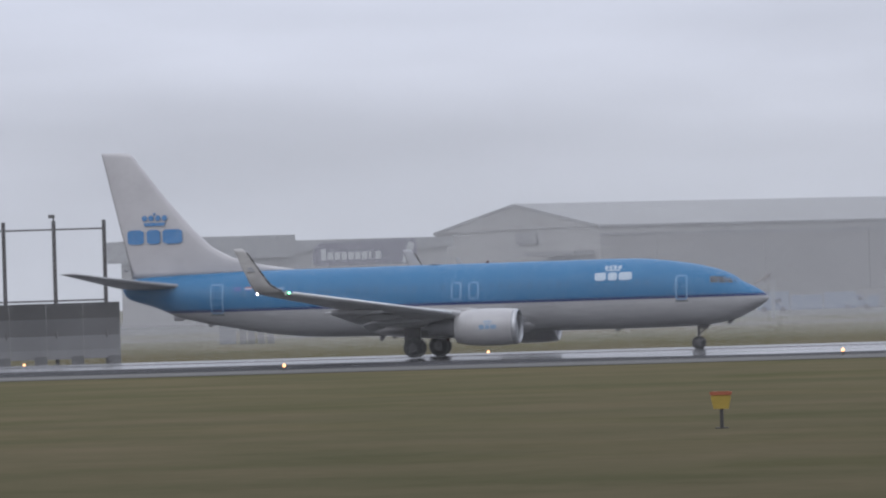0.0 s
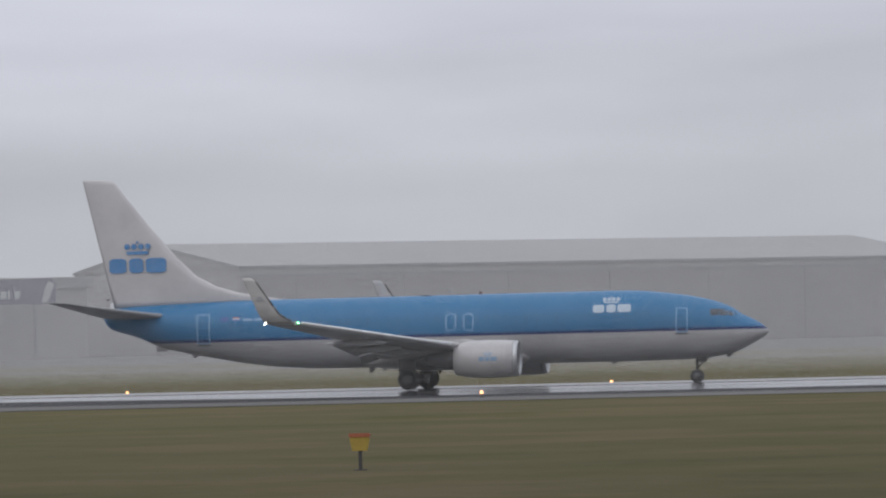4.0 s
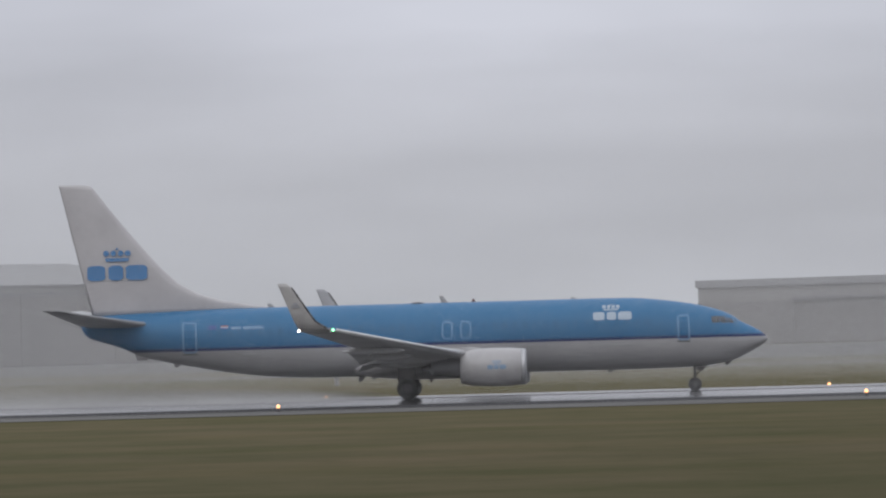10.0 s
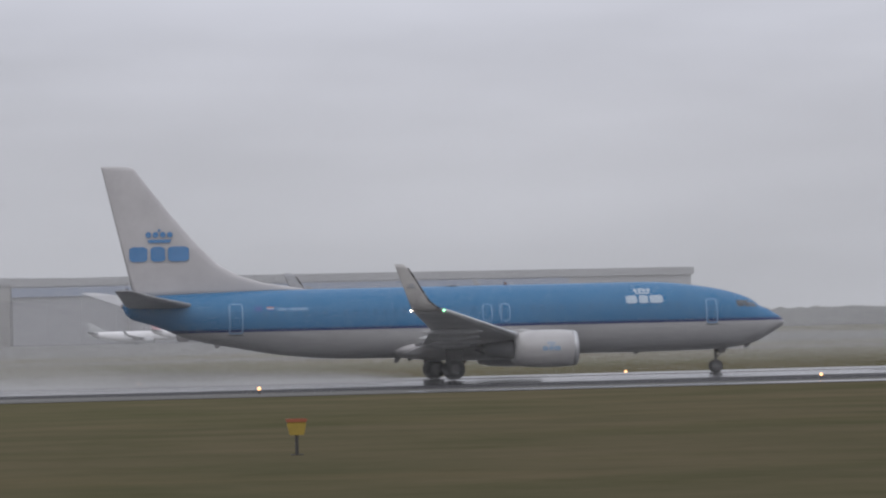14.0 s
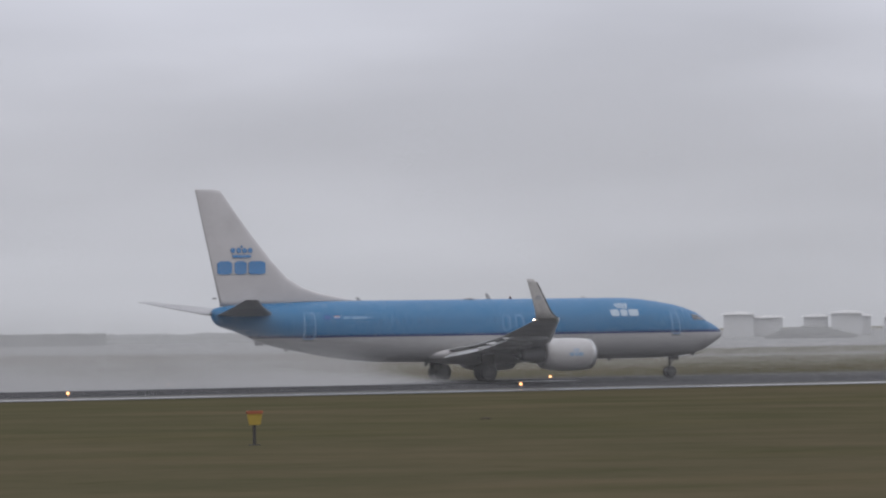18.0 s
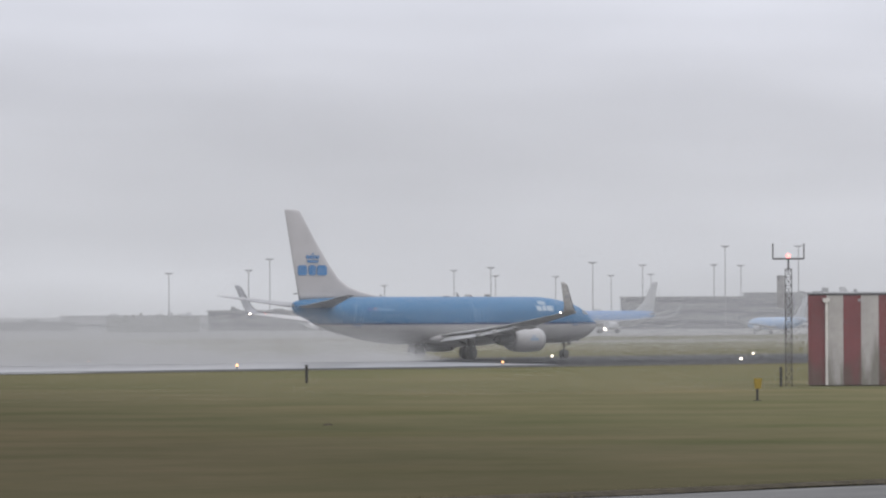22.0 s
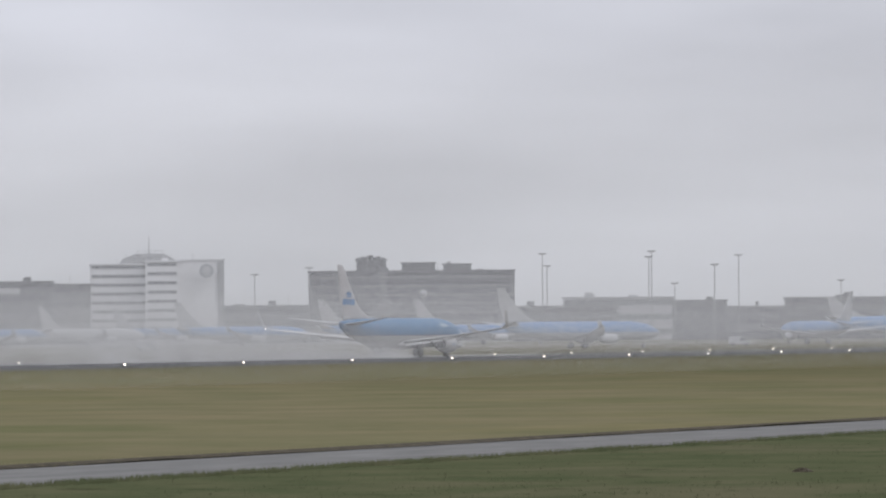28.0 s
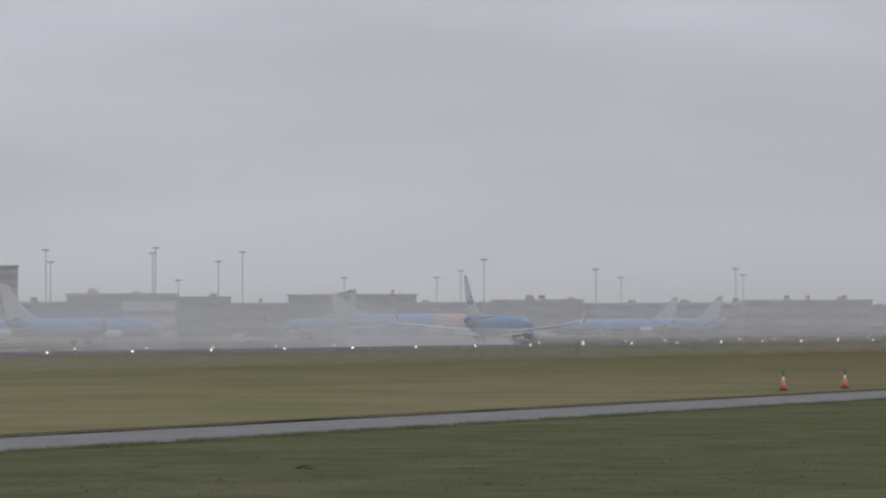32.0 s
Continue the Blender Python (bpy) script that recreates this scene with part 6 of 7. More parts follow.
# ---------------------------------------------------------------- radar tower and instrument mast
def radar_tower():
    d = 1000.0
    ob = thing("radar_tower", (*polar(36.505, d)[:2], 0), "red and white lattice tower carrying a turning radar bar", "tower", turn=-36.5)
    top = high(0.58, d)
    half, n = 2.35, 6
    corners = [(-half, -half), (half, -half), (half, half), (-half, half)]
    for cx, cy in corners:
        part("leg", tube(bmesh.new(), (cx, cy, 0), (cx, cy, top), 0.12, n=6), "tower_steel", ob)
    for k in range(n):
        z = top * (k + 1) / n
        bm = bmesh.new()
        for (ax, ay), (bx, by) in zip(corners, corners[1:] + corners[:1]):
            if k < n - 1:
                tube(bm, (ax, ay, z), (bx, by, z), 0.09, n=5)
            for (px, py), (qx, qy) in (((ax, ay), (bx, by)), ((bx, by), (ax, ay))):
                tube(bm, (px, py, z - 1.0), (px + (qx - px) * 0.22, py + (qy - py) * 0.22, z), 0.06, n=4)
        part("ring", bm, "tower_steel", ob, "ring of horizontal girders with knee braces")
    bm = bmesh.new()
    for k in range(n):
        x0, x1 = (0.15, 1.5) if k % 2 else (1.5, 0.15)
        tube(bm, (x0, -0.3, top * k / n), (x1, -0.3, top * (k + 1) / n), 0.17, n=5)
    part("stair", bm, "tower_steel", ob, "zigzag stair")
    for px in (-0.35, 0.15):
        part("stair_post", tube(bmesh.new(), (px, 0, 0), (px, 0, top), 0.16, n=6), "tower_steel", ob)
    part("platform", boxm(-2.7, -2.7, top, 2.7, 2.7, top + 0.2), "tower_steel", ob)
    bm = bmesh.new()
    for s in (-2.65, 2.65):
        tube(bm, (-2.65, s, top + 1.1), (2.65, s, top + 1.1), 0.06, n=5)
        for e in (-2.65, 0, 2.65):
            tube(bm, (e, s, top + 0.2), (e, s, top + 1.1), 0.06, n=5)
    part("railing", bm, "tower_steel", ob)
    part("cabin", boxm(-1.65, -1.5, top + 0.2, 1.75, 1.5, top + 2.1), "cabin_brown", ob, "brown radar cabin")
    bm = bmesh.new()
    turned(bm, [(top + 2.1, 0.5), (top + 3.1, 0.4), (top + 3.2, 0.3)], "z", 10)
    part("pedestal", bm, "tower_steel", ob)
    bar = part("radar_bar", boxm(-2.6, -0.25, -0.35, 2.6, 0.25, 0.55), "tower_steel", ob, "turning radar bar")
    bar.location = (0, 0, top + 3.5)
    return bar


M["cabin_brown"] = material("cabin_brown", (0.105, 0.072, 0.070), 0.6, scale=0.5, vary=0.15)
M["tower_steel"] = material("tower_steel", (0.17, 0.155, 0.155), 0.5, scale=1.0, vary=0.15)
radar_bar = radar_tower()
imb = thing("instrument_mast", (*polar(39.12, 600.0)[:2], 0), "slim red and white lattice instrument mast", "mast", turn=-39)
lattice(imb, 0.30, high(0.58, 600.0), 0.0, 1.0, "mast_pale", 0.045)
bm = bmesh.new()
tube(bm, (0, 0, 9.6), (0, 0, 11.3), 0.06, n=6)
box(bm, -0.25, -0.1, 11.0, 0.2, 0.1, 11.15)
part("sensor", bm, "dark_steel", imb)
part("base_box", boxm(-0.5, -0.5, 0, 0.5, 0.5, 1.6), "dark_wall", imb)

# ---------------------------------------------------------------- flood-light masts


def lamp_mast(az, el, d, cross=True):
    h = high(el, d)
    ob = thing("floodlight_mast", (*polar(az, d)[:2], 0), "tall grey apron floodlight mast", "lamp post", "apron floodlight masts", turn=-az)
    part("pole", tube(bmesh.new(), (0, 0, 0), (0, 0, h), 0.22, 0.14, 6), "far_pole", ob)
    if cross:
        bm = bmesh.new()
        box(bm, -1.4, -0.3, h - 0.05, 1.4, 0.3, h + 0.2)
        box(bm, -0.8, -0.4, h - 0.3, 0.8, 0.4, h - 0.05)
        head = part("lamp_head", bm, "far_pole", ob)
        for s in (-1.0, 0.0, 1.0):
            part("flood_lamp", boxm(s - 0.28, -0.62, h - 0.2, s + 0.28, -0.3, h + 0.15), "galv", head, "grey floodlight housing")


for az, el, d in ((45.57, 0.50, 1700), (46.43, 0.53, 1720), (46.66, 0.65, 1680), (47.9, 0.36, 1900), (49.05, 0.55, 1750), (48.65, 0.52, 1900), (49.1, 0.46, 2000), (49.75, 0.45, 1980), (50.15, 0.60, 1700), (50.35, 0.46, 1950),
                  (50.69, 0.57, 1800), (50.78, 0.47, 2000), (51.46, 0.57, 1800), (51.58, 0.77, 1700), (51.75, 0.56, 1850), (52.37, 0.77, 1700), (53.39, 0.75, 1700), (53.76, 0.54, 1850), (54.3, 0.47, 1980), (55.3, 0.50, 1900), (55.95, 0.46, 2000),
                  (56.57, 0.66, 1780), (57.95, 0.52, 1850), (58.23, 0.86, 1700), (59.59, 0.84, 1700), (60.69, 0.69, 2000), (60.89, 0.69, 2000), (61.05, 0.82, 1720),
                  (64.07, 0.63, 1760), (64.66, 0.70, 1750), (67.18, 0.83, 1700), (67.23, 0.70, 1740), (68.33, 0.79, 1760), (68.36, 0.85, 1700), (68.61, 0.50, 1800), (69.04, 0.70, 1740), (69.30, 0.80, 1700), (70.40, 0.52, 1800),
                  (71.40, 0.52, 1900), (71.66, 0.59, 1850), (71.91, 0.71, 1720), (73.12, 0.60, 1800), (73.39, 0.51, 1950), (74.63, 0.60, 1800), (74.71, 0.53, 1900)):
    lamp_mast(az, el, d)

# ---------------------------------------------------------------- parked aircraft


def parked_kind(name, label, body, tail, wing="far_wing", scale=1.0, group="parked aircraft", fin_k=1.0):
    ob = thing(name, (0, 0, -200), label, "airplane", group)
    k = scale

    def done(bm):
        for v in bm.verts:
            v.co *= k
        return bm
    xs = list(np.concatenate([np.linspace(-17.90, -14, 7), np.linspace(-12, 11, 6), np.linspace(12.5, 19.62, 10)]))
    bm = bmesh.new()
    loft(bm, [hull_ring(x, 16) for x in xs])
    bmesh.ops.recalc_face_normals(bm, faces=bm.faces)
    part("fuselage", done(bm), body, ob, "", True)
    bm = bmesh.new()
    fin = [(5.3, -9.0, -17.3, 0.2), (6.4, -11.6, -17.54, 0.32), (8.0, -13.6, -17.92, 0.42), (12.5, -17.2, -18.95, 0.1)]
    loft(bm, [[(x, t, 5.3 + (z - 5.3) * fin_k) for x, t in foil(le, te, th, 4)] for z, le, te, th in fin])
    bmesh.ops.recalc_face_normals(bm, faces=bm.faces)
    part("fin", done(bm), tail, ob)
    for side in (-1, 1):
        bm = bmesh.new()
        loft(bm, [[(x, side * y, z + t) for x, t in foil(le, te, th, 4)] for y, le, te, z, th in ((1.2, 6.3, -1.9, 2.25, 0.9), (5.7, 3.0, -1.7, 2.78, 0.55), (17.0, -3.35, -5.05, 4.13, 0.14), (17.6, -4.4, -5.4, 5.0, 0.1), (17.9, -5.4, -5.9, 6.5, 0.05))])
        bmesh.ops.recalc_face_normals(bm, faces=bm.faces)
        part("wing", done(bm), wing, ob)
        bm = bmesh.new()
        loft(bm, [[(x, side * y, z + t) for x, t in foil(le, te, th, 4)] for y, le, te, z, th in ((0.3, -13.6, -17.7, 4.72, 0.4), (7.1, -18.4, -19.3, 5.6, 0.1))])
        bmesh.ops.recalc_face_normals(bm, faces=bm.faces)
        part("tailplane", done(bm), wing, ob)
        bm = bmesh.new()
        turned(bm, [(2.3, 0.5), (3.0, 0.84), (4.6, 1.04), (6.3, 0.95), (6.4, 0.8), (6.0, 0.05)], "x", 14, (0, side * 4.83, 1.95))
        part("engine", done(bm), "far_white", ob, "", True)
        bm = bmesh.new()
        tube(bm, (0, side * 2.86, 0.3), (0, side * 2.75, 2.4), 0.15, n=6)
        turned(bm, [(-0.5, 0.55), (0.5, 0.55)], "y", 12, (0, side * 2.86, 0.56))
        part("main_gear", done(bm), "far_steel", ob)
    bm = bmesh.new()
    tube(bm, (15.6, 0, 0.3), (15.6, 0, 1.9), 0.1, n=6)
    turned(bm, [(-0.25, 0.37), (0.25, 0.37)], "y", 12, (15.6, 0, 0.37))
    part("nose_gear", done(bm), "far_steel", ob)
    return ob


# paler blue than the airliner's livery: haze mixed into the paint colour
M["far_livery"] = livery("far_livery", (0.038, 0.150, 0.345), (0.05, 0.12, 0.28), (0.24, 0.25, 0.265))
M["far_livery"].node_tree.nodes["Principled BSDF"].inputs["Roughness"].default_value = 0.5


def orange_front(name):
    """The blue livery with an orange front half, parted behind the wing root."""
    m = livery(name, (0.060, 0.180, 0.38), (0.08, 0.16, 0.32), (0.26, 0.265, 0.275))
    nt, ln = m.node_tree.nodes, m.node_tree.links
    bs = nt["Principled BSDF"]
    src = bs.inputs["Base Color"].links[0].from_socket
    tc = nt.new("ShaderNodeTexCoord")
    sp = nt.new("ShaderNodeSeparateXYZ")
    ln.new(tc.outputs["Object"], sp.inputs[0])
    ahead = nt.new("ShaderNodeMapRange")
    ahead.inputs["From Min"].default_value, ahead.inputs["From Max"].default_value = 4.5, 7.5
    ln.new(sp.outputs["X"], ahead.inputs["Value"])
    mx = nt.new("ShaderNodeMix")
    mx.data_type = "RGBA"
    mx.inputs[7].default_value = (0.34, 0.155, 0.115, 1)
    ln.new(ahead.outputs[0], mx.inputs[0])
    ln.new(src, mx.inputs[6])
    ln.new(mx.outputs[2], bs.inputs["Base Color"])
    return m


M["far_livery_orange"] = orange_front("far_livery_orange")


def far_fleet():
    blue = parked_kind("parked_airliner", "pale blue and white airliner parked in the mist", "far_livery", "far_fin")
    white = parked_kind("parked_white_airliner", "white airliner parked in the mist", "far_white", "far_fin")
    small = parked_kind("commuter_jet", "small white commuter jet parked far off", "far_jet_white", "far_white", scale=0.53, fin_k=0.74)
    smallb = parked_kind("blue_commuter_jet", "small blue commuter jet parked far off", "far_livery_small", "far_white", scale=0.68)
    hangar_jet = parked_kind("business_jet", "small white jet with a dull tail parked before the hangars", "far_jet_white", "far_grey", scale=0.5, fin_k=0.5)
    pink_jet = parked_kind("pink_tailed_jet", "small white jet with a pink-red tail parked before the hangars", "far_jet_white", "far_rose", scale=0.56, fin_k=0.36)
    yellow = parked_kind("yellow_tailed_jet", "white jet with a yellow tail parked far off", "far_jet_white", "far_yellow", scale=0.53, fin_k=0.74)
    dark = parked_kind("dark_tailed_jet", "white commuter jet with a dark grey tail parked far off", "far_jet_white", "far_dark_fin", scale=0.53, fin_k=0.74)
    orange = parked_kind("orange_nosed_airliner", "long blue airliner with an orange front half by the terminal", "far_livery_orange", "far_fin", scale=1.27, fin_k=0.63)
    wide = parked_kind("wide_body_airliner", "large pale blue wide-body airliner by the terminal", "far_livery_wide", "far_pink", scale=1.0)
    used = set()

    def put(src, az, d, heading):
        """heading: degrees of the nose from straight right of the view."""
        m = pose(*polar(az, d)[:2], 0, 0, 0, -az + heading)
        if src in used:
            return copy_thing(src, m)
        src.matrix_basis = m
        used.add(src)
        return src
    # tail azimuth -> centre: noses point right, so the centre is half a length right of the tail
    for az, d in ((62.55, 1800), (63.22, 1483), (64.77, 1400), (65.81, 1440), (76.3, 1700)):
        put(blue, az + math.degrees(18.2 / d), d, 4.0)
    put(blue, 66.72 + math.degrees(15.8 / 1085), 1085, 30.0)
    put(blue, 70.51 - math.degrees(18.2 * 0.45 / 1285), 1285, 117.0)
    for az, d in ((73.99, 1720), (74.47, 1640)):
        put(blue, az - math.degrees(18.2 / d), d, 176.0)
    put(wide, 57.62 - math.degrees(18.2 / 1720), 1720, 178.0)
    put(white, 57.9 - math.degrees(18.2 / 1620), 1620, 180.0)
    put(smallb, 58.343 - math.degrees(12.0 / 1400), 1400, 180.0)
    put(small, 58.95, 1400, 2.0)
    put(blue, 60.80 + math.degrees(15.8 / 1720), 1720, 28.0)
    put(white, 61.77 + math.degrees(15.8 / 1700), 1700, 28.0)
    put(orange, 70.24 + math.degrees(24.0 / 1500), 1500, 3.0)
    put(dark, 37.64, 1030, 184.0)
    put(hangar_jet, 7.72, 1020, 2.0)
    put(pink_jet, 8.46, 1000, 1.0)
    put(yellow, 38.58, 1200, 146.0)
    put(dark, 39.34, 1200, 137.0)
    put(small, 39.90, 1200, 118.0)
    put(smallb, 40.39, 1400, 122.0)
    put(dark, 41.70, 1600, 140.0)
    put(dark, 47.45, 1230, 8.0)
    put(small, 49.6, 1600, 180.0)
    put(smallb, 52.45 - math.degrees(12.4 * 0.5 / 1180), 1180, 120.0)
    put(white, 53.5, 1560, 3.0)
    # an airliner facing the camera with its nose light on
    nose = put(white, 55.2, 1030, -90.0)
    # a taxiing airliner
    taxi = put(blue, 50.47, 1300, 230.0)
    for at, lb in ((55.195, "glowing landing light of a parked airliner"),):
        gl = thing("landing_light", polar(at, 1005.0), lb, "lamp")
        bm = bmesh.new()
        bmesh.ops.create_icosphere(bm, subdivisions=2, radius=0.42)
        lp = part("bulb", bm, "lamp_white", gl, "", True)
        lp.location = (0, 0, 1.35)
        part("stalk", tube(bmesh.new(), (0, 0.3, 0), (0, 0.3, 1.3), 0.08, n=6), "far_steel", gl)
    bm = bmesh.new()
    bmesh.ops.create_icosphere(bm, subdivisions=2, radius=0.45)
    lp = part("landing_light", bm, "lamp_white", taxi, "glowing wing-root landing light", True)
    lp.location = (4.6, 2.9, 1.1)
    return taxi


# both take far_blue, already paled towards the haze
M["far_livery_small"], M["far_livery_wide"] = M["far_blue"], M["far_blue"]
M["far_rose"] = material("far_rose", (0.42, 0.17, 0.19), 0.5, scale=0.2, vary=0.1)
M["far_pink"] = material("far_pink", (0.25, 0.17, 0.20), 0.5, scale=0.1, vary=0.2, color2=(0.30, 0.30, 0.33))
taxi_plane = far_fleet()

# ---------------------------------------------------------------- trees, tents and clutter far off


def woods(name, az0, az1, d, top, label, n=900, seed=1, rough=1.0, mat="far_tree", mound=False):
    """A far belt of trees: trunks and many leaf tufts, uneven along its top."""
    rng = np.random.default_rng(seed)
    n *= 13
    u = rng.random(n)
    crown = np.array([top * (0.68 + 0.34 * rough * noise.noise((v * 23, seed, 0)) + 0.07 * noise.noise((v * 91, seed, 3))) for v in u])
    if mound:
        crown *= np.interp(u, [0, 0.26, 0.65, 1], [0.2, 1.0, 1.0, 0.25])
    az, r = np.radians(az0 + (az1 - az0) * u), d + rng.uniform(0, 25, n)
    s = rng.uniform(0.22, 0.5, n) * max(0.7, top / 9)
    c = np.stack([r * np.sin(az), r * np.cos(az), np.maximum(0.3, crown * (1 - rng.random(n) ** 1.4 * 0.97))], 1)
    # leaf sprays hang towards the light, a little turned each way
    turn = -np.radians(0.5 * (az0 + az1)) + rng.normal(0, 0.3, n)
    ux = np.stack([np.cos(turn), np.sin(turn), rng.normal(0, 0.25, n)], 1) * s[:, None] * 1.3
    uy = np.stack([np.sin(turn) * 0.5, -np.cos(turn) * 0.5, rng.uniform(0.6, 1.0, n)], 1) * s[:, None]
    co = np.stack([c - ux * 0.9, c - uy, c + ux, c + uy * 0.8], 1)
    leaves = bpy.data.meshes.new(name)
    leaves.from_pydata(co.reshape(-1, 3).tolist(), [], np.arange(4 * n).reshape(-1, 4).tolist())
    rnd = random.Random(seed)
    bm = bmesh.new()
    bm.from_mesh(leaves)
    bpy.data.meshes.remove(leaves)
    for k in range(int((az1 - az0) * d * 0.0175 / 6)):
        az = az0 + (az1 - az0) * rnd.random()
        x, y, _ = polar(az, d + 12)
        tube(bm, (x, y, 0), (x + rnd.uniform(-0.5, 0.5), y, top * 0.6), 0.25, 0.1, 5)
    ob = link(name, bm, mat)
    mid = radians(0.5 * (az0 + az1))
    ob.data.normals_split_custom_set_from_vertices([(-0.8 * math.sin(mid), -0.8 * math.cos(mid), 0.6)] * len(ob.data.vertices))
    return tagged(ob, label, "trees", "", "stuff")


woods("far_woods", -4.8, 0.9, 1250, 9.6, "belt of grey-green trees in the mist", 1300, 2, 0.10)
woods("far_woods", 13.8, 22.3, 1250, 6.4, "low belt of misty trees behind the airfield", 2000, 3, 0.14)
woods("far_woods", 20.5, 26.6, 1500, 5.2, "low belt of misty trees behind the airfield", 1300, 4, 0.2)
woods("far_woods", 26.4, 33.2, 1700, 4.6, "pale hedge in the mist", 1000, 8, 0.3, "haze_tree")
woods("far_woods", 33.72, 34.7, 1250, 3.9, "dark misty bushes", 260, 5, 0.5, mound=True)
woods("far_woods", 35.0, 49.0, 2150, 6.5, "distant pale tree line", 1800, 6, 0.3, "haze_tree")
woods("far_woods", 44.9, 45.9, 1500, 6.4, "misty bushes near the pier", 360, 7, 0.9)
building(22.03, 22.15, 0.17, 1480, "grey_wall", "small grey block among the trees", 2, 10, "service_block")
building(35.78, 36.06, 0.02, 1250, "grey_wall", "low grey service building", 1, 15, "service_block")
building(36.66, 38.16, 0.005, 1460, "grey_wall", "low grey shed by the apron", 1, 15, "service_block")
building(37.25, 37.92, 0.08, 2080, "pale", "low pale cargo building", 2, 8, "service_block")
building(38.58, 40.06, 0.135, 2080, "mid_wall", "flat-roofed grey cargo building", 2, 20, "service_block")
building(40.18, 40.54, 0.125, 2080, "mid_wall", "small grey cargo building", 2, 20, "service_block")
building(40.54, 42.2, 0.04, 2120, "pale", "long low pale shed", 1, 20, "service_block")
building(42.13, 43.25, -0.05, 1700, "pale", "low pale shed behind the airfield", 1, 15, "service_block")
building(43.70, 44.57, -0.015, 1800, "grey_wall", "low shed with a dark roof", 1, 15, "service_block")


def white_tent(az, w, el, d):
    ob = thing("white_roof_tent", (*polar(az, d)[:2], 0), "low building with a pale arched roof", "building", "pale arched roofs", turn=-az)
    h = high(el, d)
    part("wall", boxm(-w * 0.42, 0.8, 0, w * 0.42, 29.2, h - 0.75), "mist_wall", ob)
    bm = bmesh.new()
    n = 11
    rings = []
    for y in (-0.5, 30.5):
        arc = [(-w / 2 + w * k / n, y, h - 0.85 + 0.85 * math.sin(math.pi * k / n) ** 0.7) for k in range(n + 1)]
        rings.append(arc)
    loft(bm, rings)
    bmesh.ops.recalc_face_normals(bm, faces=bm.faces)
    part("roof", bm, "roof_white", ob, "white arched roof")


# wall grey brought near the mist's tone: haze is in the colour
M["mist_wall"] = material("mist_toned_wall", (0.35, 0.355, 0.36), 0.8, scale=0.05, vary=0.08)
M["roof_white"] = material("white_membrane", (0.80, 0.80, 0.80), 0.6, scale=0.1, vary=0.05)
for az, w, el, d in ((28.80, 7.5, 0.04, 1500), (29.57, 12.5, 0.04, 1500), (31.74, 14.5, 0.141, 1500), (32.66, 14, 0.150, 1500), (33.44, 10.2, 0.136, 1500), (33.755, 10.0, 0.095, 1520), (34.27, 8.3, 0.10, 1520), (34.60, 10.2, 0.135, 1500), (34.72, 9.0, 0.10, 1540), (35.10, 6.0, 0.085, 1520), (35.52, 12.0, 0.092, 1520), (36.30, 9.0, 0.13, 1520)):
    white_tent(az, w, el, d)


def container_row():
    rnd = random.Random(9)
    for k in range(9):
        az = -12.4 + k * 0.36
        ob = thing("cargo_container", (*polar(az, 800.0)[:2], 0), "dull blue cargo container on the apron", "container", "containers before the hangar", turn=-az)
        part("case", boxm(-2.4, 0, 0.1, 2.4, 2.0, 2.3 + 0.3 * (k % 3)), "box_blue" if k % 4 else "hangar_door", ob)
        part("door", boxm(-0.9, -0.06, 0.2, 0.9, 0, 2.0), "box_blue", ob)


M["box_blue"] = material("container_blue", (0.135, 0.165, 0.215), 0.7, scale=0.3, vary=0.15)
container_row()


def apron_car(az, d, mat):
    ob = thing("apron_van", (*polar(az, d)[:2], 0), "small pale service van on the apron", "van", "service vehicles", turn=-az)
    bm = bmesh.new()
    loft(bm, [[(x, y, z) for x, z in ((-2.3, 0.45), (2.3, 0.45), (2.35, 1.1), (1.6, 1.25), (1.0, 2.1), (-2.2, 2.15), (-2.35, 1.2))] for y in (-0.9, 0.9)])
    bmesh.ops.recalc_face_normals(bm, faces=bm.faces)
    part("body", bm, mat, ob)
    part("windscreen", boxm(0.2, -0.93, 1.25, 1.2, -0.9, 1.85), "window", ob)
    for x in (-1.4, 1.4):
        w = part("wheel", turned(bmesh.new(), [(-0.95, 0.38), (-0.7, 0.38)], "y", 12, (x, 0, 0.38)), "tyre", ob)


for az, d, mat in ((-9.7, 780, "box_blue"), (-9.2, 790, "hangar_door"), (-10.6, 770, "box_blue"), (11.52, 985, "far_grey"), (56.9, 1200, "far_white"), (58.9, 1180, "far_grey"), (60.4, 1200, "far_white"), (62.9, 1150, "far_white"), (66.2, 1150, "far_white"), (69.3, 1150, "far_white"), (71.67, 1700, "far_grey"), (72.6, 1500, "far_grey")):
    apron_car(az, d, mat)


